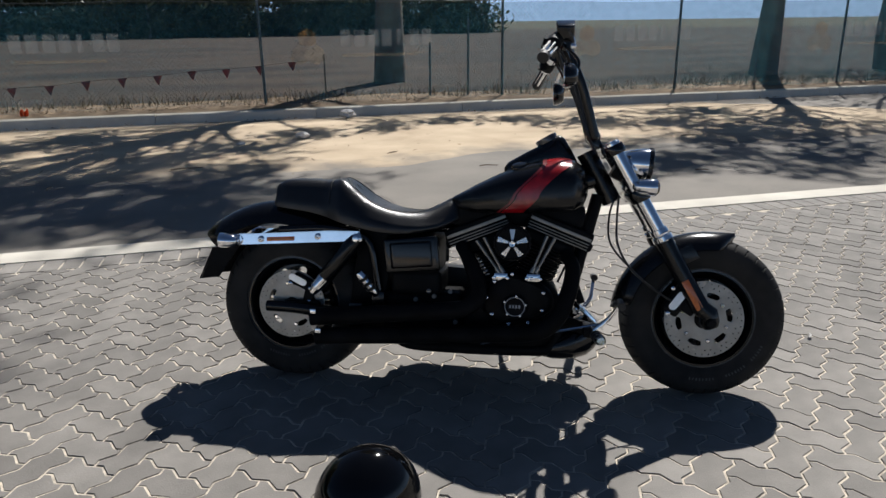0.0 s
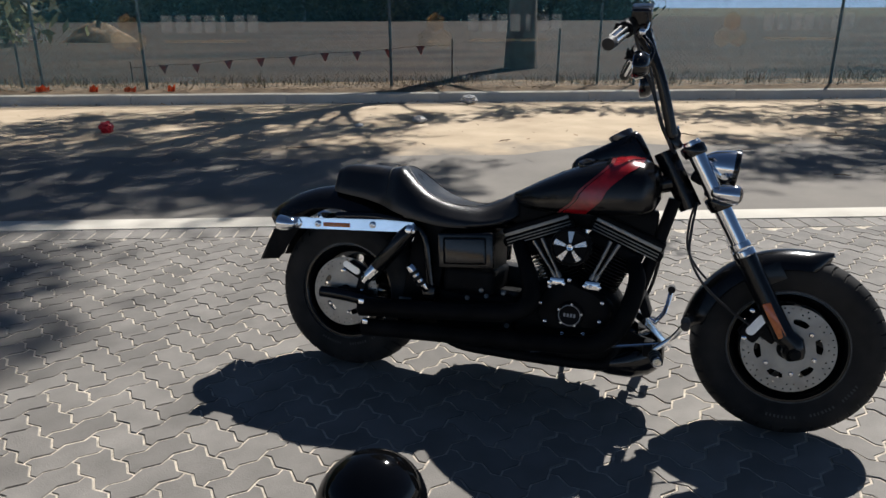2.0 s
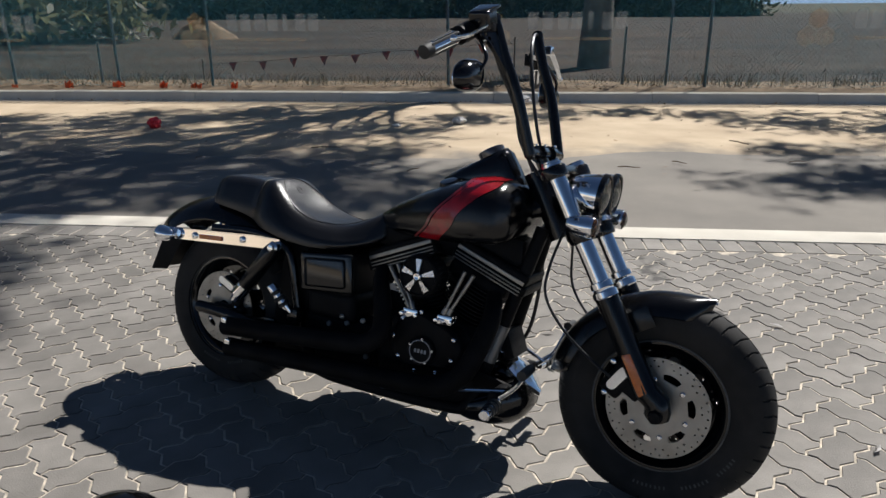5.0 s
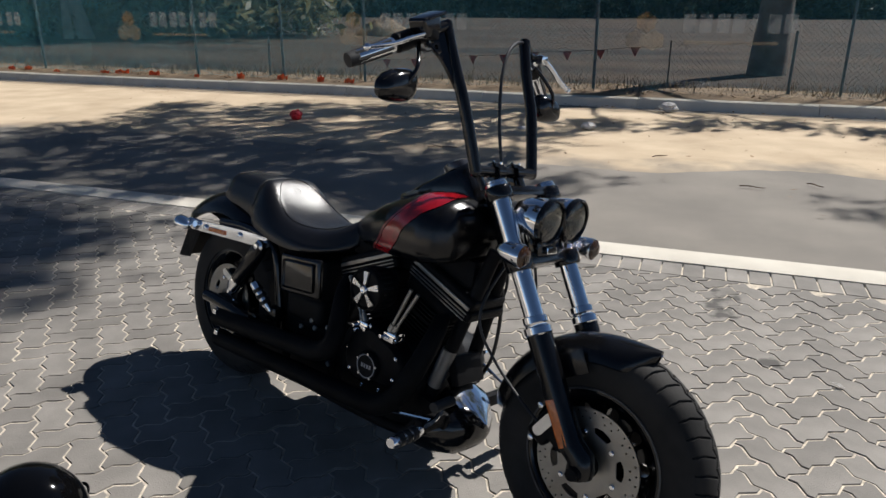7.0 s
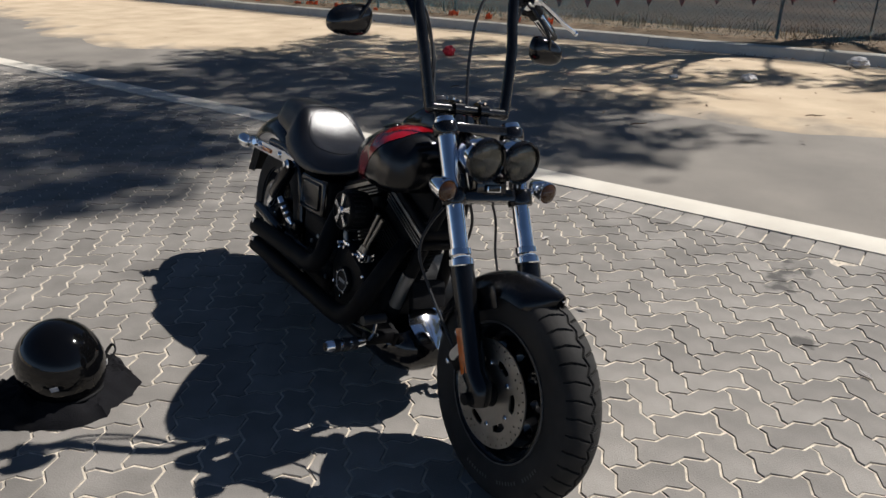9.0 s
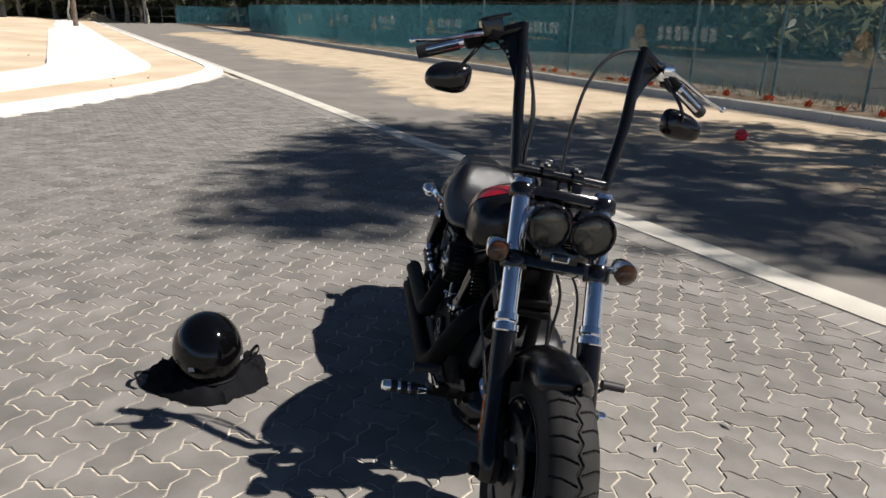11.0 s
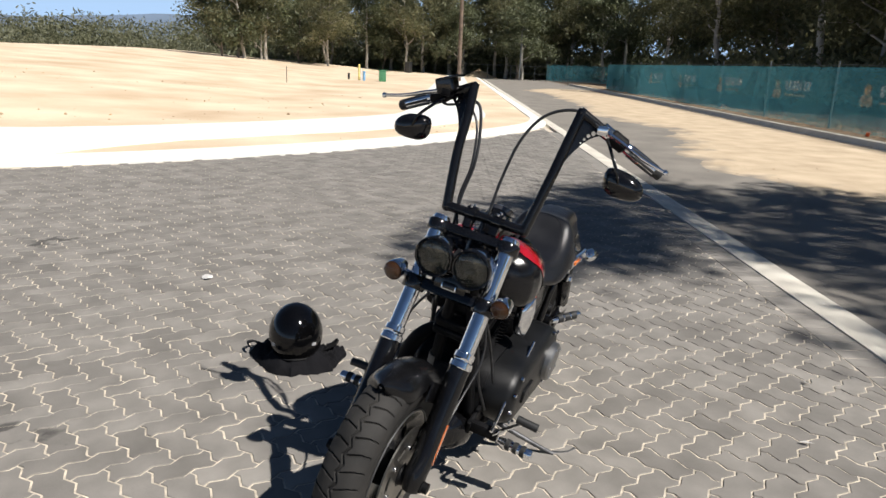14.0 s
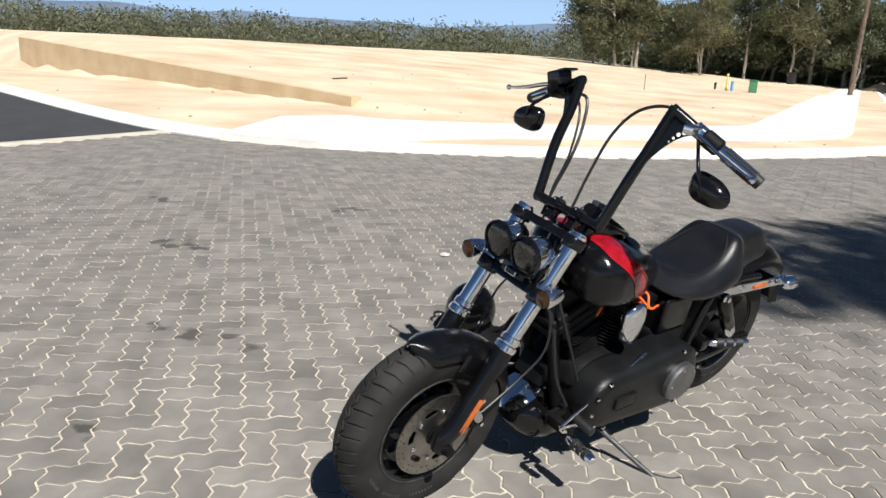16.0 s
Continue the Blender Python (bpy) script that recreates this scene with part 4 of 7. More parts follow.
# ---- handlebar ----
CORNER = {s: Vector((1.064, 0.189 * s, 1.397 + 0.005 * s)) for s in (-1, 1)}
GRIP_END = {-1: Vector((0.999, -0.463, 1.262)), 1: Vector((0.976, 0.466, 1.274))}
BAR_FOOT = {s: Vector((1.187, 0.139 * s, 1.02)) for s in (-1, 1)}
bar = B()
tube(bar, [(1.187, -0.139, 1.022), (1.187, 0.139, 1.022)], 0.016, 14)
for s in (-1, 1):
    f, c, g = BAR_FOOT[s], CORNER[s], GRIP_END[s]
    bow = f.lerp(c, 0.45) + Vector((0.008, 0.003 * s, 0))
    tube(bar, [f, bow, c + (f - c).normalized() * 0.10, c + (f - c).normalized() * -0.010], 0.0166, 16, smooth=6)
    tube(bar, [c + (c - g).normalized() * 0.008, c.lerp(g, 0.30)], [0.0166, 0.0155], 16)
    tube(bar, [c.lerp(g, 0.28), g], 0.0125, 14)
    bmesh.ops.create_uvsphere(bar, u_segments=14, v_segments=8, radius=0.0168, matrix=Matrix.Translation(f))
handlebar = part("handlebar", bar, M_SATIN, bike, "tall black square-cornered handlebar")
for s in (-1, 1):
    f, c, g = BAR_FOOT[s], CORNER[s], GRIP_END[s]
    ux, gx = (f - c).normalized(), (g - c).normalized()
    ez = ux.cross(gx).normalized()
    ey = ez.cross(ux)
    m = Matrix((ux, ey, ez)).transposed().to_4x4()
    m.translation = c
    ga = math.atan2(gx.dot(ey), gx.dot(ux))
    P = lambda d, a: Vector((d * math.cos(a), d * math.sin(a)))
    q0, q1, q2 = Vector((0.175, 0.012)), P(0.062, ga * 0.52), P(0.105, ga - 0.11)
    bez = lambda t: q0 * (1 - t) ** 2 + q1 * 2 * t * (1 - t) + q2 * t * t
    out = [tuple(P(0.004, ga / 2)), (0.175, 0.0)] + [tuple(bez(t / 12)) for t in range(13)] + [tuple(P(0.105, ga))]
    holes = []
    for t, hr in ((0.74, 0.0078), (0.60, 0.0066), (0.49, 0.0048), (0.40, 0.0032)):
        p = bez(t)
        holes.append(circle(*(p - p.normalized() * (hr + 0.004)), hr, 14))
    part("gusset", plate(B(), out, holes, 0.012, m), M_SATIN, handlebar, "drilled corner gusset", smooth=0)
    # grip: chrome sleeve with rubber bands
    a, e = c.lerp(g, 0.56), g
    ax = (e - a)
    L = ax.length
    gr = part("grip", lathe(B(), [(0, 0.0165), (0.006, 0.0185), (L - 0.012, 0.0175), (L - 0.004, 0.0175), (L, 0.013), (L, 0)], a, ax, 20), M_CHROME, handlebar, "chrome grip with black rubber bands")
    for k in range(6):
        t = 2 * math.pi * k / 6
        o = ax.normalized().orthogonal().normalized()
        o = (Matrix.Rotation(t, 3, ax.normalized()) @ o)
        part("rubber_band", tube(B(), [a + ax * 0.12 + o * 0.0172, a + ax * 0.90 + o * 0.0165], 0.0046, 6), M_GRIP, gr)
    part("end_cap", lathe(B(), [(-0.02, 0.019), (0.0, 0.0195), (0.008, 0.0185), (0.010, 0.0)], e, ax, 18), M_GRIP, gr)
    # switch housing and lever
    h0, h1 = c.lerp(g, 0.36), c.lerp(g, 0.56)
    sw = part("switch_housing", block(tube(B(), [h0, h0.lerp(h1, 0.1), h0.lerp(h1, 0.9), h1], [0.02, 0.026, 0.026, 0.02], 16), (0.05, 0.03, 0.036), Matrix.Translation(h0.lerp(h1, 0.5) + Vector((-0.012, 0, -0.006))), 0.006), M_POWDER, handlebar)
    for k in range(3):
        part("switch_button", block(B(), (0.008, 0.012, 0.009), Matrix.Translation(h0.lerp(h1, 0.25 + 0.25 * k) + Vector((-0.036, 0, 0.006 - 0.008 * k))), 0.002), M_GRIP, sw)
    tip = Vector((1.089, -0.498, 1.290)) if s < 0 else Vector((1.060, 0.492, 1.296))
    perch = c.lerp(g, 0.30) + Vector((0.022, 0, 0.004))
    part("lever_perch", block(tube(B(), [c.lerp(g, 0.26), c.lerp(g, 0.36)], 0.023, 14), (0.05, 0.034, 0.028), Matrix.Translation(perch + Vector((0.008, 0, 0))), 0.006), M_CHROME if s > 0 else M_POWDER, handlebar)
    lev = tube(B(), [perch + Vector((0.022, 0.01 * s, 0)), perch.lerp(tip, 0.30) + Vector((0.018, 0, 0.002)), perch.lerp(tip, 0.65) + Vector((0.012, 0, -0.004)), tip], [0.009, 0.0085, 0.0075, 0.0065], 10, smooth=5, flat=0.6)
    bmesh.ops.create_uvsphere(lev, u_segments=10, v_segments=8, radius=0.0095, matrix=Matrix.Translation(tip))
    part("lever", lev, M_CHROME, handlebar, "polished hand lever")
# brake reservoir
c, g = CORNER[-1], GRIP_END[-1]
b = block(B(), (0.058, 0.064, 0.052), Matrix.Translation(c.lerp(g, 0.34) + Vector((0.028, 0, 0.028))) @ Matrix.Rotation(radians(24), 4, "X"), 0.009, 3)
res = part("brake_reservoir", b, M_GLOSS, handlebar, "gloss black brake fluid reservoir")
part("lid", block(B(), (0.062, 0.068, 0.008), Matrix.Translation(c.lerp(g, 0.34) + Vector((0.028, 0.012, 0.056))) @ Matrix.Rotation(radians(24), 4, "X"), 0.003), M_GLOSS, res)
# bar clamps on the risers
for s in (-1, 1):
    b = lathe(B(), [(-0.016, 0.0165), (-0.016, 0.026), (0.016, 0.026), (0.016, 0.0165)], (1.187, 0.047 * s, 1.022), (0, 1, 0), 18)
    block(b, (0.036, 0.03, 0.05), pose(1.197, 0.047 * s, 1.0, 0, -29), 0.006)
    r = part("riser", b, M_GLOSS, handlebar, "black riser clamp")
    for dx in (-0.012, 0.014):
        part("bolt", lathe(B(), [(0, 0.005), (0.006, 0.005), (0.007, 0)], (1.187 + dx, 0.047 * s, 1.046), (0, 0, 1), 8), M_CHROME, r)

# ---- mirrors ----
def mirror(c, stem_top, s):
    outline = []
    for t in np.linspace(0, 2 * math.pi, 28, endpoint=False):
        y, z = 0.070 * math.copysign(abs(math.cos(t)) ** 0.75, math.cos(t)), 0.043 * math.copysign(abs(math.sin(t)) ** 0.85, math.sin(t))
        z *= 1.0 - 0.20 * math.cos(t)
        y = y if abs(y) < 0.06 else math.copysign(0.06 + (abs(y) - 0.06) * 0.8, y)
        outline.append((y * s, z - 0.010 * math.cos(t)))
    rings = []
    for k, x in ((0.55, 0.034), (0.80, 0.026), (0.95, 0.012), (1.0, 0.0), (0.985, -0.006), (0.95, -0.008)):
        rings.append([c + Vector((x, y * k, z * k)) for y, z in outline])
    b = loft(B(), rings)
    shell = part("mirror", b, M_GLOSS, bike, "black teardrop mirror hung below the bar")
    part("glass", plate(B(), [(y * 0.93, z * 0.93) for y, z in outline], [], 0.002, Matrix.Translation(c + Vector((-0.0095, 0, 0))) @ Matrix(((0, 0, -1, 0), (1, 0, 0, 0), (0, 1, 0, 0), (0, 0, 0, 1)))), M_CHROME, shell, "mirror glass", smooth=0)
    part("stem", tube(B(), [c + Vector((0.03, -0.012 * s, 0.008)), c + Vector((0.036, -0.035 * s, 0.055)), stem_top], 0.0055, 10, smooth=5), M_GLOSS, shell)


mirror(Vector((1.054, 0.378, 1.221)), CORNER[1].lerp(GRIP_END[1], 0.36) + Vector((0.02, 0, -0.012)), 1)
mirror(Vector((1.076, -0.374, 1.214)), CORNER[-1].lerp(GRIP_END[-1], 0.36) + Vector((0.02, 0, -0.012)), -1)

# ---- cables ----
def cable(pts, r=0.0042, material=M_CABLE, label=""):
    return part("cable", tube(B(), pts, r, 8, smooth=8), material, bike, label)


L1, R1 = CORNER[1].lerp(GRIP_END[1], 0.30), CORNER[-1].lerp(GRIP_END[-1], 0.30)
cable([L1 + Vector((0.02, 0, 0.0)), (1.065, 0.18, 1.405), (1.085, 0.085, 1.37), (1.11, 0.03, 1.28), (1.14, 0.008, 1.15), (1.17, 0.004, 1.04), (1.20, 0, 0.96)], 0.005, label="clutch cable arching between the bars")
cable([R1 + Vector((0.0, 0.03, -0.02)), (1.045, -0.165, 1.34), (1.075, -0.125, 1.25), (1.115, -0.105, 1.16), (1.15, -0.11, 1.06), (1.19, -0.10, 0.97)], 0.0055)
cable([R1 + Vector((0.01, 0.04, -0.03)), (1.05, -0.20, 1.33), (1.085, -0.14, 1.28), (1.12, -0.112, 1.16), (1.15, -0.118, 1.05), (1.20, -0.08, 0.96)], 0.0042)
cable([R1 + Vector((0.02, -0.03, -0.03)), (1.07, -0.27, 1.315), (1.06, -0.215, 1.33)], 0.0042)
cable([(1.285, -0.06, 0.80), (1.275, -0.13, 0.70), (1.28, -0.155, 0.62), (1.33, -0.135, 0.53), (1.42, -0.125, 0.45), (1.50, -0.125, 0.40)], 0.0042, label="front brake hose")
cable([(1.285, 0.06, 0.80), (1.27, 0.12, 0.71), (1.28, 0.14, 0.60), (1.36, 0.13, 0.50), (1.50, 0.125, 0.40)], 0.0042)
cable([(1.20, 0.03, 0.80), (1.185, 0.10, 0.68), (1.13, 0.13, 0.55), (1.08, 0.15, 0.43)], 0.005)
cable([(1.21, 0.0, 0.80), (1.19, 0.08, 0.62), (1.16, 0.12, 0.45), (1.10, 0.15, 0.33)], 0.006)

# ---- tank ----
TANK_X = [0.672, 0.70, 0.76, 0.84, 0.92, 1.00, 1.07, 1.12, 1.155, 1.172]
TANK_TOP = [0.785, 0.800, 0.835, 0.876, 0.910, 0.934, 0.943, 0.935, 0.912, 0.87]
TANK_LOW = [0.755, 0.738, 0.728, 0.728, 0.730, 0.733, 0.738, 0.745, 0.760, 0.80]
TANK_HALF = [0.042, 0.070, 0.114, 0.154, 0.186, 0.206, 0.211, 0.200, 0.164, 0.100]


def tank_point(x, t, grow=0.0):
    """A point of the tank's skin: x along, t round it from the lower right edge over the top to the lower left."""
    top, low, half = (float(np.interp(x, TANK_X, a)) for a in (TANK_TOP, TANK_LOW, TANK_HALF))
    half += grow
    mid, h = low + (top - low) * 0.40, 0
    a = math.pi * (1.22 - 1.44 * t)
    ca, sa = math.cos(a), math.sin(a)
    y = half * math.copysign(abs(ca) ** 0.62, ca)
    z = mid + ((top + grow - mid) * abs(sa) ** 0.80 if sa > 0 else -(mid - low + grow) * abs(sa) ** 0.55 * 1.25)
    return Vector((x, y, max(z, low - 0.004)))


def tank_x(i, n):
    f = i / n
    return 0.672 + (1.172 - 0.672) * (0.5 - 0.5 * math.cos(math.pi * f)) * 0.35 + (1.172 - 0.672) * f * 0.65


loops = [[tank_point(tank_x(i, 44), t / 40) for t in range(41)] for i in range(45)]
tank = part("fuel_tank", loft(B(), loops), M_SATIN, bike, "matt black teardrop fuel tank", smooth=60)
stripe, dark = B(), B()
for bm_, x_off, w_bot, w_top in ((stripe, 0.0, 0.040, 0.044), (dark, -0.052, 0.006, 0.007)):
    rows = []
    for k in range(73):
        t = 0.02 + 0.96 * k / 72
        lift = 1 - abs(2 * t - 1)
        e = smooth(0.0, 0.75, lift)
        xc = 0.902 + x_off + 0.165 * e
        w = w_bot + (w_top - w_bot) * e
        rows.append([bm_.verts.new(tank_point(xc - w + 2 * w * j / 6, t, 0.0018)) for j in range(7)])
    for a, b in zip(rows, rows[1:]):
        for j in range(6):
            bm_.faces.new((a[j], a[j + 1], b[j + 1], b[j]))
    bmesh.ops.recalc_face_normals(bm_, faces=bm_.faces[:])
part("tank_stripe", stripe, M_RED, tank, "bright red band over the tank", smooth=60)
part("tank_pinstripe", dark, M_RED_DARK, tank, "thin dark red line beside the band", smooth=60)
# dash console
loops = []
for x, z, w, low in ((0.865, 0.905, 0.022, 0.87), (0.88, 0.925, 0.040, 0.88), (0.93, 0.955, 0.054, 0.90), (0.985, 0.985, 0.058, 0.92), (1.04, 1.018, 0.056, 0.92), (1.066, 1.032, 0.050, 0.92), (1.085, 1.02, 0.046, 0.92), (1.115, 0.97, 0.044, 0.91), (1.145, 0.91, 0.040, 0.88)):
    loops.append([Vector((x, w * math.copysign(abs(math.cos(a)) ** 0.6, math.cos(a)), low + (z - low) * abs(math.sin(a)) ** 0.6)) for a in np.linspace(math.pi, 0, 17)] + [Vector((x, w * 0.9, low - 0.02)), Vector((x, -w * 0.9, low - 0.02))])
dash = part("dash_console", loft(B(), loops), M_GLOSS, tank, "gloss black dash console with round gauge", smooth=50)
gd = Vector((-0.5, 0, 0.86)).normalized()
part("gauge", lathe(B(), [(-0.01, 0.04), (0.004, 0.043), (0.010, 0.042), (0.012, 0.038), (0.008, 0.036), (0.008, 0.0)], (1.02, 0, 1.012), gd, 28), M_BACK, dash, "round gauge")
for s in (-1, 1):
    part("filler_cap", lathe(B(), [(-0.02, 0.030), (0.006, 0.031), (0.012, 0.027), (0.014, 0.0)], (0.925, 0.088 * s, 0.905), (-0.2, 0.35 * s, 1), 24), M_GLOSS, tank, "black filler cap")

# ---- seat ----
SEAT = [  # x, top at the middle, top at the edge, half width, bottom
    (-0.012, 0.815, 0.800, 0.086, 0.742), (-0.006, 0.838, 0.826, 0.100, 0.738), (0.03, 0.848, 0.836, 0.108, 0.733), (0.12, 0.850, 0.838, 0.114, 0.722), (0.19, 0.848, 0.834, 0.120, 0.705),
    (0.212, 0.836, 0.818, 0.126, 0.698), (0.240, 0.862, 0.844, 0.158, 0.690), (0.275, 0.852, 0.838, 0.168, 0.680), (0.32, 0.798, 0.812, 0.173, 0.668), (0.38, 0.750, 0.776, 0.176, 0.655), (0.46, 0.724, 0.744, 0.174, 0.645),
    (0.54, 0.722, 0.722, 0.160, 0.646), (0.60, 0.742, 0.712, 0.134, 0.655), (0.65, 0.772, 0.728, 0.104, 0.668), (0.685, 0.792, 0.742, 0.078, 0.685), (0.70, 0.785, 0.745, 0.060, 0.70)]
cols = np.array(SEAT)


def seat_top(x, t):
    """Height of the padding at x, t from -1 at the right edge to 1 at the left."""
    w = max(0.0, min(0.026, x + 0.012, 0.70 - x))
    mid, edge, half, low = (sum(g * float(np.interp(x + d * w, cols[:, 0], cols[:, k])) for d, g in ((-1, 0.2), (-0.5, 0.2), (0, 0.2), (0.5, 0.2), (1, 0.2))) for k in (1, 2, 3, 4))
    e = abs(t)
    z = mid + (edge - mid) * e ** 2
    if e > 0.5:
        z -= (z - low) * 0.60 * ((e - 0.5) / 0.5) ** 2.6
    return Vector((x, half * t * (1 - 0.04 * e), z)), half, low


loops = []
xs = np.concatenate([np.linspace(-0.012, 0.02, 6), np.linspace(0.045, 0.20, 8), np.linspace(0.215, 0.66, 34), np.linspace(0.67, 0.70, 4)])
for x in xs:
    top = [seat_top(x, t)[0] for t in np.linspace(-1, 1, 25)]
    _, half, low = seat_top(x, 0)
    bot = [Vector((x, half * t, low + 0.0)) for t in (1.01, 0.9, 0.0, -0.9, -1.01)]
    side_l = Vector((x, half * 1.045, (top[-1].z + low) / 2))
    side_r = Vector((x, -half * 1.045, (top[0].z + low) / 2))
    loops.append(top + [side_l] + bot + [side_r])
seat = part("seat", loft(B(), loops), M_SEAT, bike, "black vinyl two-up seat with a deep scoop", smooth=70)
ring = []
for k in range(49):
    a = 2 * math.pi * k / 48
    x = 0.435 + 0.178 * math.cos(a)
    t = 0.74 * math.sin(a) * (1.0 if math.cos(a) < 0 else 1.0 - 0.08 * math.cos(a))
    ring.append(seat_top(x, t)[0] + Vector((0, 0, 0.0015)))
part("piping", tube(B(), ring, 0.0013, 6, cap=False), M_STITCH, seat, "grey stitched piping round the scoop")
part("seam", tube(B(), [seat_top(0.216, t)[0] + Vector((0, 0, -0.001)) for t in np.linspace(-1, 1, 25)], 0.003, 6), M_GRIP, seat)
part("emblem", plate(B(), [(0.018, 0), (0.012, 0.013), (0, 0.018), (-0.012, 0.013), (-0.018, 0), (-0.012, -0.013), (0, -0.018), (0.012, -0.013)], [circle(0, 0, 0.009, 8)], 0.002, Matrix.Translation(seat_top(0.305, 0)[0]) @ Matrix.Rotation(radians(48), 4, "Y")), M_SEAT, seat, "small stitched emblem", smooth=0)

# ---- rear fender, struts, tail ----
rf = fender("rear_fender", RA, (138, 52), lambda f: 0.432 - 0.018 * f, 0.112, 0.085, M_SATIN, tip=0.25)
rf["label"] = "matt black rear mudguard"
for s in (-1, 1):
    lo = [(-0.225, 0.582), (-0.245, 0.60), (-0.24, 0.625), (-0.10, 0.630), (0.22, 0.648), (0.335, 0.648), (0.35, 0.63), (0.33, 0.612), (0.26, 0.606), (-0.09, 0.588)]
    b = plate(B(), lo, [], 0.016, Matrix.Translation((0, 0.144 * s, 0)) @ Matrix.Rotation(radians(90), 4, "X"))
    bmesh.ops.bevel(b, geom=[e for e in b.edges if e.calc_face_angle(0) > 1.0], offset=0.003, segments=2, affect="EDGES")
    st = part("fender_strut", b, M_CHROME, bike, "chrome fender strut", smooth=40)
    part("reflector", block(B(), (0.125, 0.006, 0.016), pose(0.005, 0.1545 * s, 0.6115, 0, -2.5), 0.002), M_AMBER, st, "orange strip reflector")
    for x, z in ((-0.085, 0.609), (0.175, 0.625)):
        part("bolt", lathe(B(), [(0, 0.013), (0.007, 0.013), (0.01, 0.009), (0.01, 0.005), (0.006, 0.0)], (x, 0.151 * s, z), (0, s, 0), 14), M_CHROME, st)
    # shock absorber
    a, e = Vector((0.332, 0.168 * s, 0.622)), Vector((0.155, 0.160 * s, 0.400))
    d = (e - a).normalized()
    Ls = (e - a).length
    sh = part("shock_absorber", lathe(B(), [(-0.0, 0.0), (0.0, 0.024), (0.02, 0.028), (0.03, 0.030), (Ls * 0.70, 0.030), (Ls * 0.72, 0.026), (Ls * 0.76, 0.024)], a, d, 22), M_SATIN, bike, "black shock absorber with chrome foot")
    part("chrome_foot", lathe(B(), [(Ls * 0.70, 0.027), (Ls * 0.72, 0.028), (Ls * 0.88, 0.027), (Ls * 0.90, 0.020), (Ls * 0.99, 0.016), (Ls, 0.0)], a, d, 20), M_CHROME, sh)
    part("cap_nut", lathe(B(), [(-0.03, 0.012), (0.008, 0.022), (0.014, 0.022), (0.02, 0.013), (0.028, 0.012), (0.030, 0.0)], a, (0, s, 0), 6), M_CHROME, sh, "chrome cap nut")
    # swingarm
    part("swingarm", tube(B(), [(0.52, 0.10 * s, 0.315), (0.30, 0.135 * s, 0.315), (0.08, 0.138 * s, 0.335), (-0.03, 0.138 * s, 0.338)], [0.028, 0.026, 0.024, 0.022], 12, smooth=4), M_SATIN, bike)
b = B()
loft(b, [[Vector((-0.405, y, 0.432)) for y in (-0.09, 0.09)] + [Vector((-0.412, y, 0.430)) for y in (0.09, -0.09)], [Vector((-0.335, y, 0.560)) for y in (-0.09, 0.09)] + [Vector((-0.345, y, 0.563)) for y in (0.09, -0.09)]])
pl = part("plate_holder", b, M_POWDER, rf, "black number plate holder", smooth=0)
for s in (-1, 1):
    b = B()
    loft(b, [[Vector((-0.40, 0.088 * s, 0.432)), Vector((-0.315, 0.088 * s, 0.442)), Vector((-0.315, 0.092 * s, 0.442)), Vector((-0.40, 0.092 * s, 0.432))],
             [Vector((-0.335, 0.088 * s, 0.562)), Vector((-0.20, 0.100 * s, 0.585)), Vector((-0.20, 0.104 * s, 0.585)), Vector((-0.335, 0.092 * s, 0.562))]])
    part("mudflap_side", b, M_POWDER, rf, smooth=0)

# ---- frame ----
for s in (-1, 1):
    part("down_tube", tube(B(), [(1.215, 0.028 * s, 0.80), (1.165, 0.055 * s, 0.60), (1.09, 0.085 * s, 0.32), (1.055, 0.105 * s, 0.215), (0.98, 0.115 * s, 0.195), (0.70, 0.125 * s, 0.195), (0.50, 0.12 * s, 0.21), (0.44, 0.11 * s, 0.30)], 0.021, 14, smooth=6), M_POWDER, bike, "black frame tube")
    part("seat_rail", tube(B(), [(0.42, 0.115 * s, 0.30), (0.40, 0.125 * s, 0.45), (0.36, 0.135 * s, 0.62), (0.20, 0.128 * s, 0.655), (0.02, 0.125 * s, 0.645)], 0.016, 10, smooth=5), M_GLOSS, bike)
part("backbone", tube(B(), [(1.20, 0, 0.86), (1.0, 0, 0.80), (0.70, 0, 0.70), (0.44, 0, 0.63)], 0.032, 12, smooth=4), M_GLOSS, bike)
part("down_tube_sleeve", tube(B(), [(1.134, -0.072, 0.485), (1.102, -0.084, 0.365)], 0.0228, 16), M_PEWTER, bike, "brushed metal sleeve on the down tube")

# ---- engine ----
CRANK = Vector((0.925, 0, 0.345))
b = B()
sec = []
for y, k in ((-0.125, 0.80), (-0.115, 0.93), (-0.09, 1.0), (0.09, 1.0), (0.12, 0.94)):
    ring = []
    for t in np.linspace(0, 2 * math.pi, 32, endpoint=False):
        cx, sz = math.cos(t), math.sin(t)
        ring.append(Vector((0.90 + 0.185 * k * math.copysign(abs(cx) ** 0.7, cx), y, 0.335 + 0.155 * k * math.copysign(abs(sz) ** 0.7, sz))))
    sec.append(ring)
engine = part("crankcase", loft(b, sec), M_POWDER, bike, "black crankcase of a V-twin engine", smooth=50)
b = B()
sec = []
for y, k in ((-0.10, 1.0), (-0.155, 1.0), (-0.17, 0.95), (-0.178, 0.86)):
    ring = []
    for t in np.linspace(0, 2 * math.pi, 36, endpoint=False):
        rr = 0.108 + 0.020 * math.cos(2 * t) + 0.012 * math.cos(3 * t + 0.6)
        ring.append(Vector((0.922 + rr * k * math.cos(t), y, 0.405 + rr * 0.98 * k * math.sin(t))))
    sec.append(ring)
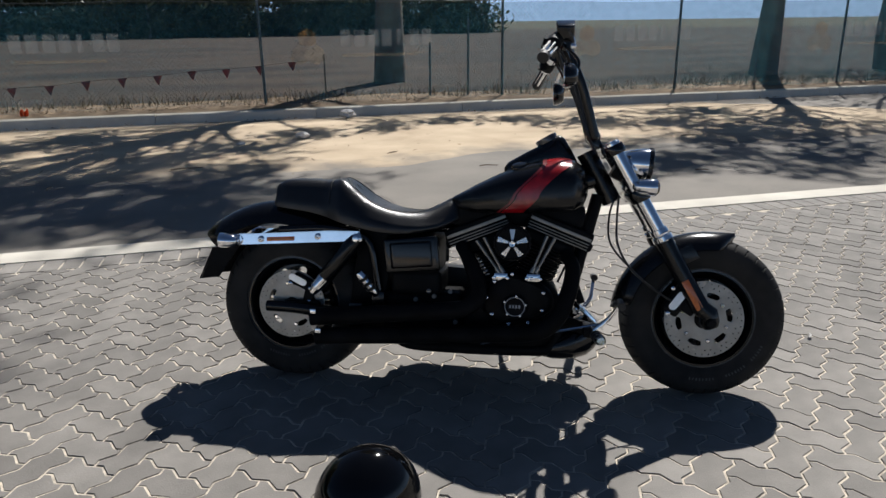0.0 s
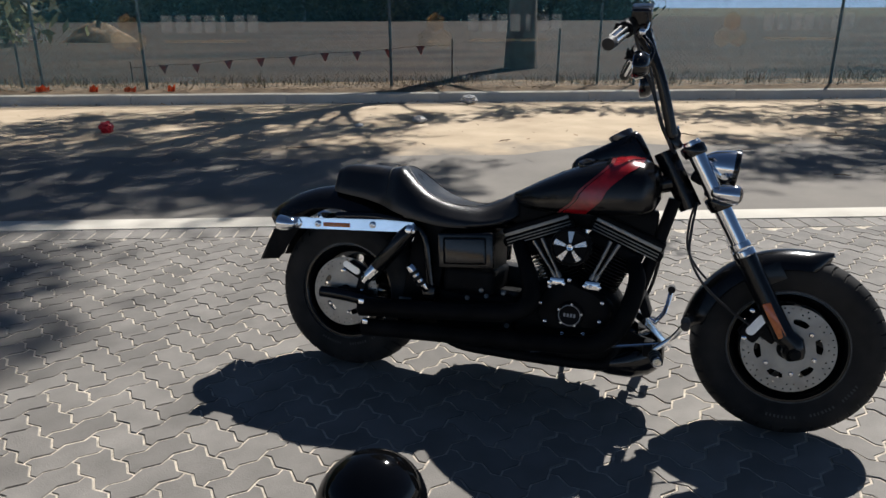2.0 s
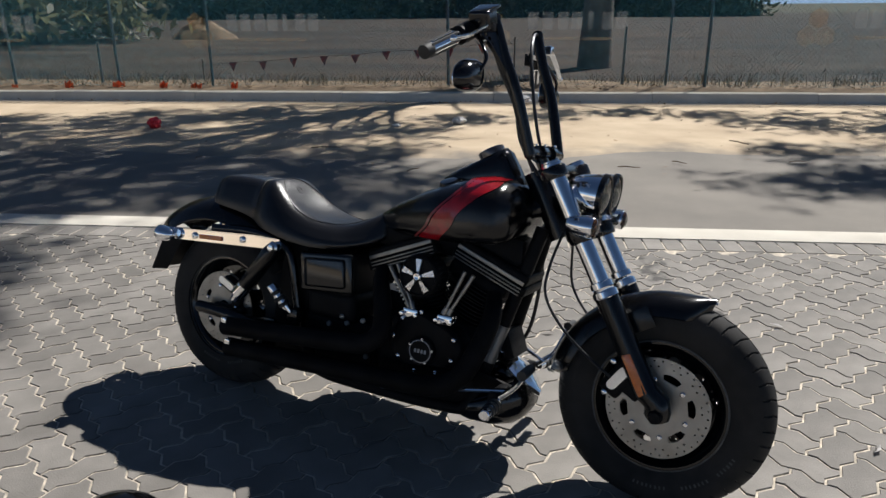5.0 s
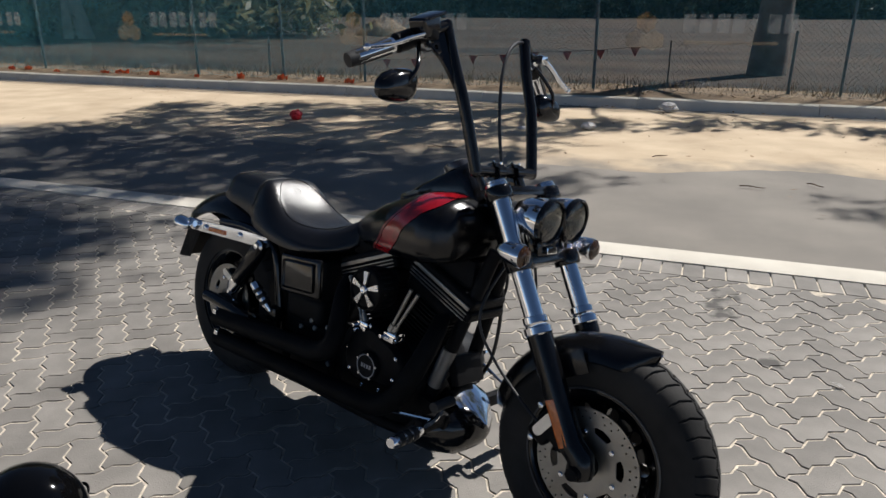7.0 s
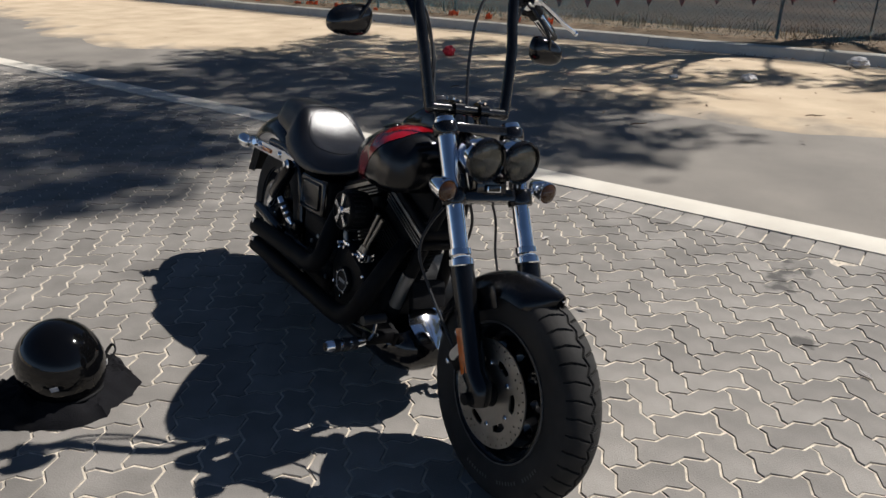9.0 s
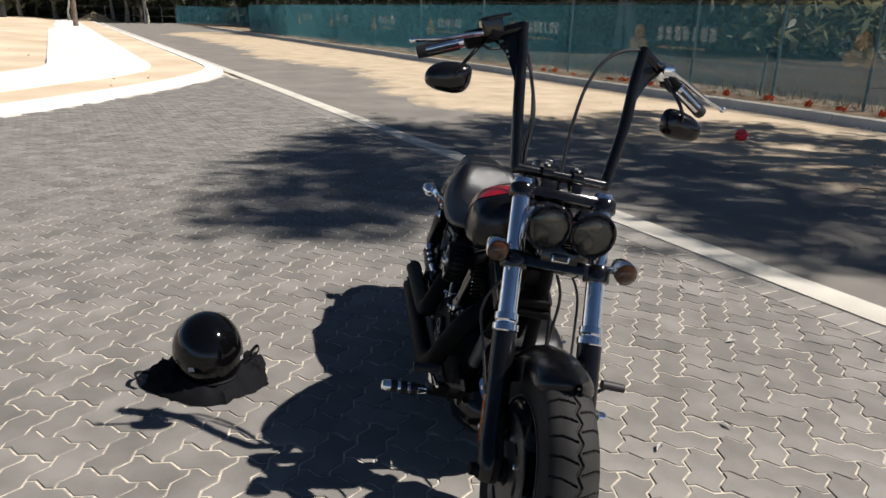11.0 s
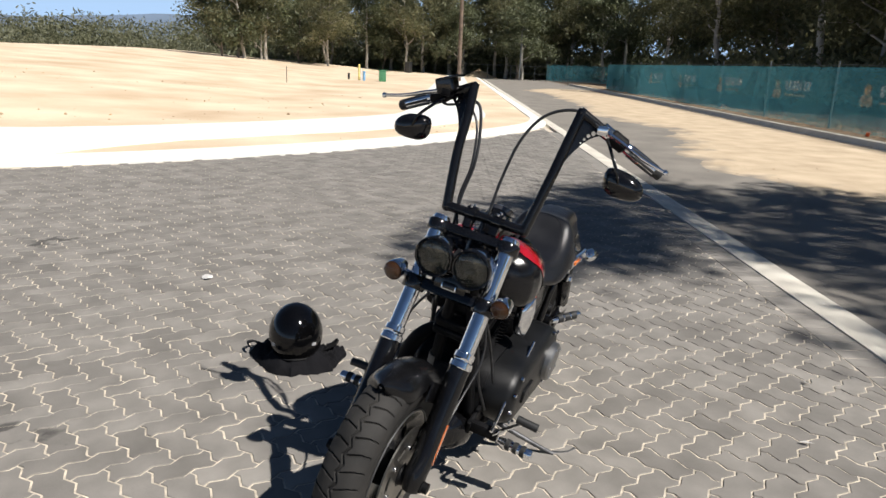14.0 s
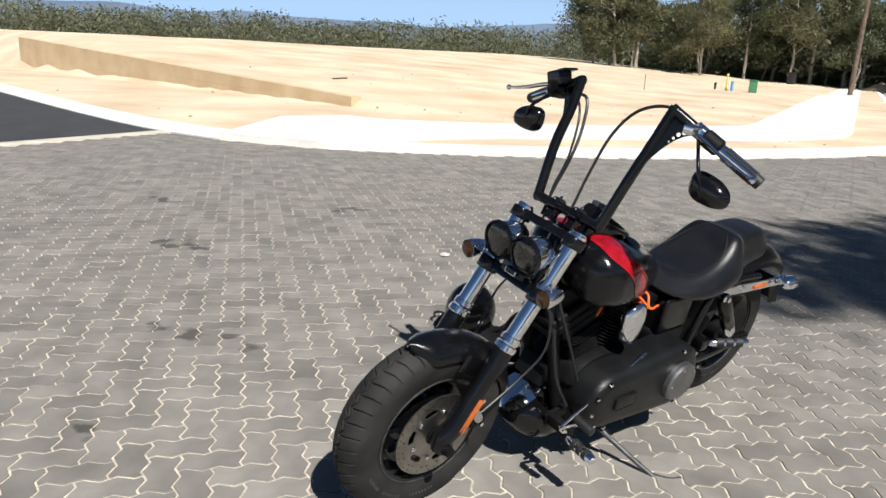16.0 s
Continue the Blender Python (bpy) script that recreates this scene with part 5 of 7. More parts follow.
cam_cover = part("cam_cover", loft(b, sec), M_POWDER, engine, smooth=40)
for k in range(9):
    t = 2 * math.pi * k / 9 + 0.3
    part("bolt", lathe(B(), [(0, 0.0065), (0.005, 0.0065), (0.006, 0.004), (0.004, 0)], (0.922 + 0.105 * math.cos(t), -0.176, 0.405 + 0.098 * math.sin(t)), (0, -1, 0), 8), M_CHROME, engine)
tm = Vector((0.921, -0.176, 0.380))
timer = part("timer_cover", lathe(B(), [(0, 0.046), (0.012, 0.046), (0.018, 0.042), (0.019, 0.036), (0.017, 0.030), (0.017, 0)], tm, (0, -1, 0), 32), M_POWDER, engine, "round timer cover with faint markings")
part("marking", lathe(B(), [(0.0185, 0.037), (0.0196, 0.037), (0.0196, 0.0345), (0.0185, 0.0345)], tm, (0, -1, 0), 32, close=True), M_MARK, timer)
b = B()
for i in range(4):
    block(b, (0.007, 0.0012, 0.012), pose(0.921 - 0.0165 + 0.011 * i, -0.1938, 0.380), 0)
tagged(part("marking_bars", b, M_MARK, timer, smooth=0), kind="stuff")
for k in range(5):
    t = 2 * math.pi * k / 5 + 0.2
    part("screw", lathe(B(), [(0, 0.004), (0.003, 0.004), (0.003, 0)], tm + Vector((0.040 * math.cos(t), -0.017, 0.040 * math.sin(t))), (0, -1, 0), 8), M_ALU, timer)
TILT_V = {"rear": -22.5, "front": 22.5}
for nm, sgn in (("rear", -1), ("front", 1)):
    ax = Vector((sgn * math.sin(radians(22.5)), 0, math.cos(radians(22.5))))
    m = along(CRANK, CRANK + ax)
    side_x = Vector((math.cos(radians(22.5)), 0, -sgn * math.sin(radians(22.5))))
    fr = Matrix((side_x, Vector((0, 1, 0)), ax)).transposed()
    if fr.determinant() < 0:
        fr = Matrix((side_x, Vector((0, -1, 0)), ax)).transposed()
    m = fr.to_4x4()
    m.translation = CRANK
    cyl = part("cylinder", lathe(B(), [(0.11, 0.058), (0.30, 0.058)], CRANK, ax, 24), M_POWDER, engine)
    for k in range(13):
        h = 0.125 + k * 0.0125
        w = 0.155 if k < 9 else 0.172
        rr = 0.045
        out = []
        for qx, qy, a0 in ((1, 1, 0), (-1, 1, 90), (-1, -1, 180), (1, -1, 270)):
            for t in range(4):
                a = radians(a0 + 30 * t)
                out.append((qx * (w / 2 - rr) + rr * math.cos(a), qy * (w * 0.56 - rr) + rr * math.sin(a)))
        part("fin", plate(B(), out, [], 0.004, m @ Matrix.Translation((0, 0, h))), M_POWDER, cyl, smooth=0)
        if k in (3, 4, 5, 6, 7) and nm == "rear":
            pass
    head = block(B(), (0.20, 0.165, 0.05), m @ Matrix.Translation((0, 0, 0.292)), 0.018, 3)
    block(head, (0.262, 0.172, 0.034), m @ Matrix.Translation((0.022 * sgn, 0, 0.335)), 0.012, 3)
    block(head, (0.248, 0.166, 0.040), m @ Matrix.Translation((0.020 * sgn, 0, 0.368)), 0.014, 3)
    rk = part("rocker_box", head, M_POWDER, engine, "black rocker box with polished fin edges")
    for k in range(4):
        part("polished_edge", block(B(), (0.235, 0.004, 0.0035 if k < 3 else 0.012), m @ Matrix.Translation((0.02 * sgn, -0.0872 if fr.col[1].y > 0 else 0.0872, 0.322 + 0.011 * k + (0.006 if k == 3 else 0))), 0.001), M_BRUSHED, rk)
    # intake side fin edges caught by the light
    for k in range(3):
        pass
# bright fin tips of the rear cylinder
for k in range(8):
    p = Vector((0.775 + 0.0125 * k * 0.62, -0.082, 0.545 - 0.0125 * k * 0.95))
    part("fin_tip", block(B(), (0.016, 0.004, 0.005), Matrix.Translation(p) @ Matrix.Rotation(radians(-25), 4, "Y"), 0.001), M_ALU, engine)
# pushrod tubes and tappet blocks
for a, e in (((0.776, -0.155, 0.625), (0.862, -0.165, 0.505)), ((0.804, -0.158, 0.637), (0.876, -0.168, 0.505)), ((1.030, -0.155, 0.648), (0.978, -0.168, 0.508)), ((1.058, -0.155, 0.640), (0.992, -0.165, 0.508))):
    a, e = Vector(a), Vector(e)
    b = tube(B(), [a, a.lerp(e, 0.45), a.lerp(e, 0.46), a.lerp(e, 0.84), a.lerp(e, 0.85), e], [0.0068, 0.0068, 0.0055, 0.0055, 0.009, 0.010], 12)
    part("pushrod_tube", b, M_BRUSHED, engine, "chrome pushrod tube")
for x in (0.868, 0.985):
    tb = part("tappet_block", block(B(), (0.05, 0.045, 0.030), pose(x, -0.155, 0.490), 0.006), M_CHROME, engine, "chrome tappet block")
    for dx in (-0.024, 0.024):
        part("bolt", lathe(B(), [(0, 0.006), (0.012, 0.006), (0.013, 0)], (x + dx, -0.178, 0.488), (0, -1, 0), 8), M_CHROME, tb)
# air cleaner with a five-spoke cover
ac = Vector((0.908, -0.13, 0.622))
cleaner = part("air_cleaner", lathe(B(), [(0.0, 0.05), (0.01, 0.062), (0.035, 0.066), (0.082, 0.066), (0.092, 0.063), (0.094, 0.058), (0.088, 0.055), (0.088, 0.0)], ac, (0, -1, 0), 40), M_POWDER, engine, "round black air cleaner with five bright spokes")
for k in range(24):
    t = 2 * math.pi * k / 24
    part("pleat", block(B(), (0.004, 0.04, 0.006), Matrix.Translation(ac + Vector((0.0665 * math.cos(t), -0.058, 0.0665 * math.sin(t)))) @ Matrix.Rotation(-t, 4, "Y"), 0.001), M_GREY, cleaner)
for k in range(5):
    t = math.pi / 2 + 2 * math.pi * k / 5
    rad = Vector((math.cos(t), 0, math.sin(t)))
    tan = Vector((-math.sin(t), 0, math.cos(t)))
    o = ac + Vector((0, -0.089, 0))
    b = loft(B(), [[o + rad * 0.016 + tan * 0.004, o + rad * 0.016 - tan * 0.004, o + rad * 0.016 - tan * 0.004 + Vector((0, -0.008, 0)), o + rad * 0.016 + tan * 0.004 + Vector((0, -0.008, 0))],
                   [o + rad * 0.054 + tan * 0.010, o + rad * 0.054 - tan * 0.010, o + rad * 0.054 - tan * 0.010 + Vector((0, -0.005, 0)), o + rad * 0.054 + tan * 0.010 + Vector((0, -0.005, 0))]])
    part("spoke", b, M_ALU, cleaner, "bare metal spoke", smooth=0)
part("centre_bolt", lathe(B(), [(0.086, 0.014), (0.098, 0.013), (0.102, 0.010), (0.102, 0.006), (0.098, 0.0)], ac, (0, -1, 0), 18), M_CHROME, cleaner)
# gearbox, oil tank, battery cover
gb = part("gearbox", block(block(B(), (0.30, 0.22, 0.20), pose(0.57, -0.005, 0.31), 0.03, 3), (0.22, 0.25, 0.12), pose(0.60, -0.01, 0.29), 0.025, 3), M_POWDER, bike)
for x, z in ((0.47, 0.30), (0.55, 0.385), (0.62, 0.40), (0.65, 0.33), (0.50, 0.24), (0.70, 0.30), (0.60, 0.42), (0.68, 0.42)):
    part("bolt", lathe(B(), [(0, 0.009), (0.008, 0.009), (0.010, 0.006), (0.007, 0.0)], (x, -0.134, z), (0, -1, 0), 10), M_BRUSHED, gb)
part("gearbox_base", block(B(), (0.46, 0.18, 0.16), pose(0.50, 0.0, 0.265), 0.02), M_POWDER, gb)
part("inner_guard", block(B(), (0.14, 0.20, 0.34), pose(0.375, 0.0, 0.50, 0, 8), 0.02), M_POWDER, bike, "black inner guard ahead of the rear wheel")
part("frame_filler", block(B(), (0.50, 0.11, 0.09), pose(0.92, 0.0, 0.715), 0.02), M_POWDER, bike, "black frame cover below the tank")
b = block(B(), (0.20, 0.24, 0.15), pose(0.535, -0.02, 0.560), 0.02, 3)
box = part("battery_box", b, M_POWDER, bike)
part("side_cover", block(B(), (0.205, 0.022, 0.135), pose(0.535, -0.148, 0.563, 0, -5), 0.012, 3), M_GLOSS, box, "gloss black side cover")
part("side_cover_face", block(B(), (0.155, 0.006, 0.10), pose(0.535, -0.160, 0.563, 0, -5), 0.010, 3), M_GLOSS, box, "smooth inner panel of the side cover")
part("left_cover", block(B(), (0.17, 0.02, 0.14), pose(0.56, 0.118, 0.575), 0.012, 3), M_SATIN, box)
part("oil_tank", block(B(), (0.19, 0.26, 0.10), pose(0.55, -0.01, 0.45), 0.025, 3), M_POWDER, bike)

# ---- exhaust ----
def pipe(name, pts, r, label):
    return part(name, tube(B(), pts, r, 20, smooth=7), M_EXHAUST, bike, label)


up = pipe("upper_exhaust", [(0.172, -0.215, 0.315), (0.40, -0.218, 0.335), (0.66, -0.222, 0.360), (0.745, -0.222, 0.375), (0.79, -0.215, 0.42), (0.775, -0.185, 0.495), (0.740, -0.14, 0.565), (0.715, -0.09, 0.595)],
          [0.033, 0.033, 0.033, 0.032, 0.031, 0.030, 0.026, 0.024], "matt black upper exhaust pipe")
low = pipe("lower_exhaust", [(0.190, -0.215, 0.240), (0.45, -0.218, 0.255), (0.80, -0.222, 0.275), (0.98, -0.222, 0.288), (1.06, -0.215, 0.33), (1.105, -0.195, 0.42), (1.125, -0.15, 0.52), (1.105, -0.09, 0.575)],
           [0.033, 0.033, 0.033, 0.033, 0.032, 0.031, 0.028, 0.024], "matt black lower exhaust pipe")
for pp, c, d in ((up, (0.172, -0.215, 0.315), (-1, 0, -0.08)), (low, (0.190, -0.215, 0.240), (-1, 0, -0.06))):
    part("tip", lathe(B(), [(-0.03, 0.0335), (0.0, 0.0345), (0.004, 0.034), (0.004, 0.027), (-0.02, 0.026), (-0.02, 0.0)], c, d, 24), M_EXHAUST, pp)
    part("clamp_screw", block(B(), (0.022, 0.014, 0.020), Matrix.Translation(Vector(c) + Vector((0.01, -0.022, 0.026))), 0.003), M_CHROME, pp, "chrome clamp screw")
part("exhaust_bracket", block(B(), (0.05, 0.02, 0.12), pose(0.33, -0.175, 0.31), 0.006), M_SATIN, bike)

# ---- primary cover on the left ----
def stadium(c0, r0, c1, r1, n=18):
    out = []
    d = Vector((c1[0] - c0[0], c1[1] - c0[1]))
    a0 = math.atan2(d.y, d.x)
    off = math.asin((r0 - r1) / d.length)
    for k in range(n + 1):
        a = a0 + math.pi / 2 - off + (math.pi + 2 * off) * k / n
        out.append((c0[0] + r0 * math.cos(a), c0[1] + r0 * math.sin(a)))
    for k in range(n + 1):
        a = a0 - math.pi / 2 + off + (math.pi - 2 * off) * k / n
        out.append((c1[0] + r1 * math.cos(a), c1[1] + r1 * math.sin(a)))
    return out


pc = []
for y, k in ((0.10, 0.0), (0.20, 0.0), (0.222, 0.006), (0.236, 0.020), (0.242, 0.045)):
    pc.append([Vector((x, y, z)) for x, z in stadium((0.600, 0.352), 0.138 - k, (0.965, 0.352), 0.112 - k)])
primary = part("primary_cover", loft(B(), pc), M_GREY, bike, "charcoal primary drive cover", smooth=50)
part("derby_cover", lathe(B(), [(0.0, 0.082), (0.022, 0.081), (0.030, 0.074), (0.032, 0.0)], (0.600, 0.240, 0.352), (0, 1, 0), 40), M_PEWTER, primary, "round derby cover")
part("inspection_cover", block(B(), (0.11, 0.014, 0.055), pose(0.905, 0.245, 0.352), 0.012, 3), M_GREY, primary)
for k, (x, z) in enumerate(stadium((0.600, 0.352), 0.126, (0.965, 0.352), 0.101, 9)[::2]):
    part("bolt", lathe(B(), [(0, 0.007), (0.010, 0.007), (0.012, 0.004), (0.009, 0.0)], (x, 0.232, z), (0, 1, 0), 8), M_CHROME, primary)
for k in range(5):
    t = 2 * math.pi * k / 5
    part("screw", lathe(B(), [(0, 0.005), (0.004, 0.005), (0.003, 0)], (0.600 + 0.066 * math.cos(t), 0.270, 0.352 + 0.066 * math.sin(t)), (0, 1, 0), 8), M_ALU, primary)
# horn between the cylinders and orange leads
hl = []
for f, w, dz in ((0.0, 0.020, 0.0), (0.12, 0.034, 0), (0.35, 0.042, 0), (0.7, 0.044, 0), (0.9, 0.036, 0), (1.0, 0.020, 0)):
    z = 0.545 + 0.150 * f
    hl.append([Vector((0.868 + 1.3 * w * math.cos(t), 0.148 + 0.036 * math.sin(t) * (0.7 + 0.3 * math.sin(math.pi * f)), z)) for t in np.linspace(0, 2 * math.pi, 18, endpoint=False)])
part("horn_cover", loft(B(), hl), M_CHROME, bike, "chrome horn cover", smooth=60)
cable([(0.80, 0.06, 0.715), (0.79, 0.12, 0.705), (0.80, 0.145, 0.675), (0.76, 0.13, 0.645), (0.72, 0.08, 0.63)], 0.0042, M_ORANGE, "orange ignition lead")
cable([(0.84, 0.06, 0.72), (0.83, 0.12, 0.70), (0.79, 0.15, 0.66), (0.73, 0.14, 0.655)], 0.0042, M_ORANGE, "orange ignition lead")
cable([(0.98, 0.06, 0.70), (1.0, 0.10, 0.69), (1.03, 0.11, 0.66)], 0.004, M_ORANGE, "orange ignition lead")

# ---- chin spoiler with chrome shield ----
loops = []
for x, half, top, low in ((1.00, 0.11, 0.23, 0.165), (1.06, 0.125, 0.26, 0.150), (1.13, 0.13, 0.30, 0.150), (1.185, 0.115, 0.328, 0.165), (1.215, 0.085, 0.30, 0.19), (1.232, 0.05, 0.272, 0.22)):
    loops.append([Vector((x, half * math.copysign(abs(math.cos(a)) ** 0.8, math.cos(a)), (top + low) / 2 + (top - low) / 2 * math.copysign(abs(math.sin(a)) ** 0.75, math.sin(a)))) for a in np.linspace(0, 2 * math.pi, 28, endpoint=False)])
chin = part("chin_spoiler", loft(B(), loops), M_GLOSS, bike, "gloss black chin spoiler below the frame tubes", smooth=60)
sh = []
for f in np.linspace(0, 1, 9):
    x, z = 1.112 + 0.140 * f, 0.392 - 0.112 * (0.4 * f + 0.6 * f * f)
    half = 0.078 * (0.45 + 0.55 * min(1, f * 2.2)) * math.sqrt(max(0.03, 1 - f ** 3.5))
    sh.append([Vector((x, half * t, z - 0.014 * t * t)) for t in np.linspace(-1, 1, 11)])
b = B()
vs_ = [[b.verts.new(p) for p in r] for r in sh]
for a, c in zip(vs_, vs_[1:]):
    for k in range(10):
        b.faces.new((a[k], a[k + 1], c[k + 1], c[k]))
bmesh.ops.recalc_face_normals(b, faces=b.faces[:])
bmesh.ops.solidify(b, geom=b.faces[:], thickness=0.004)
part("shield", b, M_CHROME, chin, "polished chrome shield", smooth=60)
part("regulator", block(B(), (0.03, 0.13, 0.09), pose(1.150, 0, 0.42, 0, -20), 0.008), M_POWDER, bike)
part("oil_filter", lathe(B(), [(0, 0.0), (0, 0.036), (0.01, 0.039), (0.075, 0.038), (0.085, 0.03), (0.085, 0)], (1.055, 0.02, 0.30), (1, 0, 0.1), 24), M_GLOSS, bike)

# ---- forward controls and pegs ----
def peg(a, e, name="foot_peg"):
    a, e = Vector(a), Vector(e)
    L = (e - a).length
    p = part(name, lathe(B(), [(0, 0.0), (0, 0.012), (0.02, 0.016), (L - 0.006, 0.017), (L, 0.013), (L, 0)], a, e - a, 16), M_CHROME, bike, "chrome foot peg with rubber rings")
    for k in range(3):
        o = 0.03 + k * (L - 0.045) / 3
        part("rubber_ring", lathe(B(), [(o, 0.0165), (o + 0.002, 0.0195), (o + (L - 0.05) / 3 - 0.010, 0.0195), (o + (L - 0.05) / 3 - 0.008, 0.0165)], a, e - a, 16), M_GRIP, p)
    return p


for s in (-1, 1):
    pe = Vector((1.215, 0.385 * s, 0.305)) if s < 0 else Vector((1.180, 0.375 * s, 0.288))
    pa = Vector((pe.x - 0.015, 0.245 * s, pe.z - 0.005))
    peg(pa, pe)
    arm = block(B(), (0.03, 0.12, 0.04), Matrix.Translation(pa + Vector((-0.02, -0.07 * s, 0.0))), 0.008)
    block(arm, (0.12, 0.016, 0.05), Matrix.Translation(pa + Vector((-0.06, -0.12 * s, 0.005))) @ Matrix.Rotation(radians(14), 4, "Y"), 0.006)
    part("control_bracket", arm, M_POWDER, bike, "black forward control bracket")
    top = Vector((1.285, 0.27 * s, 0.42)) if s < 0 else Vector((1.235, 0.33 * s, 0.43))
    part("pedal_arm", tube(B(), [pa + Vector((0.0, -0.02 * s, 0.01)), pa + Vector((0.05, 0.0, 0.06)), top], [0.010, 0.009, 0.008], 10, smooth=4, flat=0.7), M_CHROME, bike)
    tip = part("pedal_pad", tube(B(), [top + Vector((0, -0.03 * s, 0)), top + Vector((0, 0.045 * s, -0.004))], 0.014, 12), M_GRIP, bike, "rubber pedal pad")
    part("control_rod", tube(B(), [pa + Vector((0.02, -0.03 * s, 0.03)), (0.80, 0.20 * s, 0.235 if s < 0 else 0.50)], 0.006, 8), M_CHROME, bike, "thin chrome control rod")
peg((0.30, 0.16, 0.395), (0.165, 0.255, 0.418), "passenger_peg")
peg((0.405, -0.165, 0.40), (0.345, -0.20, 0.495), "passenger_peg")
for s in (-1, 1):
    part("peg_mount", block(B(), (0.05, 0.05, 0.05), pose(0.33 if s > 0 else 0.41, 0.14 * s, 0.39), 0.01), M_SATIN, bike)
# side stand
st = part("side_stand", tube(B(), [(0.90, 0.12, 0.185), (0.88, 0.215, 0.156), (0.852, 0.33, 0.122), (0.83, 0.408, 0.100)], [0.011, 0.010, 0.009, 0.009], 12, smooth=5), M_STAND, bike, "dark steel side stand")
part("stand_foot", tube(B(), [(0.83, 0.395, 0.094), (0.795, 0.455, 0.104), (0.755, 0.475, 0.112)], [0.012, 0.011, 0.008], 10, smooth=3), M_STAND, st)
part("stand_spring", tube(B(), [(0.93, 0.13, 0.20), (0.885, 0.235, 0.152)], 0.006, 8), M_GRIP, st)
# underside
part("lower_engine_guard", block(B(), (0.46, 0.20, 0.05), pose(0.80, 0, 0.190), 0.02, 3), M_POWDER, bike)

# the bodywork takes its true length, breadth and height; the wheels stay round
def proportion(ob, tail=False):
    if ob in (front_wheel, rear_wheel):
        return
    if ob.type == "MESH":
        ob.data.transform(Matrix.Diagonal((*BUILD, 1)))
    tail = tail or ob.name.startswith(("fender_strut", "turn_signal", "plate_holder", "mudflap_side"))
    if tail and ob.type == "MESH":
        for vert in ob.data.vertices:
            if vert.co.x < 0.2:
                vert.co.x = 0.2 - (0.2 - vert.co.x) * 0.86
    for child in ob.children:
        proportion(child, tail)


proportion(bike)

# rear brake caliper, clasping the top of the disc
cal = block(B(), (0.086, 0.034, 0.050), Matrix.Translation(W_REAR + Vector((0.052, -0.100, 0.094))) @ Matrix.Rotation(radians(26), 4, "Y"), 0.012, 3)
block(cal, (0.040, 0.026, 0.090), Matrix.Translation(W_REAR + Vector((0.078, -0.100, 0.045))) @ Matrix.Rotation(radians(14), 4, "Y"), 0.008)
block(cal, (0.150, 0.030, 0.052), Matrix.Translation(W_REAR + Vector((0.050, -0.112, -0.004))), 0.012, 3)
rear_caliper = part("brake_caliper", cal, M_POWDER, bike, "black rear brake caliper")
pill = [(0.026 + 0.013 * math.cos(t), 0.013 * math.sin(t)) for t in np.linspace(-math.pi / 2, math.pi / 2, 9)] + [(-0.026 + 0.013 * math.cos(t), 0.013 * math.sin(t)) for t in np.linspace(math.pi / 2, math.pi * 1.5, 9)]
part("cover_plate", plate(B(), pill, [], 0.006, Matrix.Translation(W_REAR + Vector((0.036, -0.120, 0.104))) @ Matrix.Rotation(radians(90), 4, "X") @ Matrix.Rotation(radians(-26), 4, "Z")), M_ALU, rear_caliper, "bare metal caliper plate")
for ox, oz in ((0.005, 0.090), (0.088, 0.070), (0.084, 0.016)):
    part("bolt", lathe(B(), [(0, 0.008), (0.006, 0.008), (0.008, 0.005), (0.008, 0)], W_REAR + Vector((ox, -0.116, oz)), (0, -1, 0), 10), M_CHROME, rear_caliper)

# ---- trees ----
M_BARK = mat("grey_gum_bark", (0.12, 0.095, 0.075), 0.9, var=0.3, scale=3, bump=0.01, bscale=25, col2=(0.24, 0.20, 0.16))
M_BARK_PALE = mat("pale_gum_bark", (0.30, 0.27, 0.23), 0.85, var=0.2, scale=3, bump=0.006, bscale=25, col2=(0.42, 0.39, 0.34))
M_LEAF = leafy("gum_leaves", (0.054, 0.065, 0.030), (0.140, 0.152, 0.074), 0.26)
# paler olive, with the sun on side-lit crowns put into the colour
M_LEAF_OLIVE = leafy("sunlit_olive_leaves", (0.105, 0.110, 0.052), (0.235, 0.222, 0.118), 0.55)

M_LEAF_FAR = leafy("grey_green_bush", (0.105, 0.112, 0.060), (0.21, 0.205, 0.12), 0.4)


def leaf_cloud(centres, per, spread, size, rng, hang=0.35):
    """Leaf blades scattered in loose clumps round the centres."""
    c = np.repeat(np.array(centres), per, axis=0)
    n = len(c)
    p = c + rng.normal(0, 1, (n, 3)) * np.array(spread)
    d = rng.normal(0, 1, (n, 3))
    d[:, 2] -= hang
    d /= np.linalg.norm(d, axis=1)[:, None]
    w = np.cross(d, rng.normal(0, 1, (n, 3)))
    w /= np.linalg.norm(w, axis=1)[:, None]
    s = size * rng.uniform(0.6, 1.4, (n, 1))
    a, b, e, f = p - d * s, p + w * s * 0.32, p + d * s, p - w * s * 0.32
    verts = np.stack([a, b, e, f], 1).reshape(-1, 3)
    faces = np.arange(n * 4).reshape(-1, 4)
    return verts.tolist(), faces.tolist()


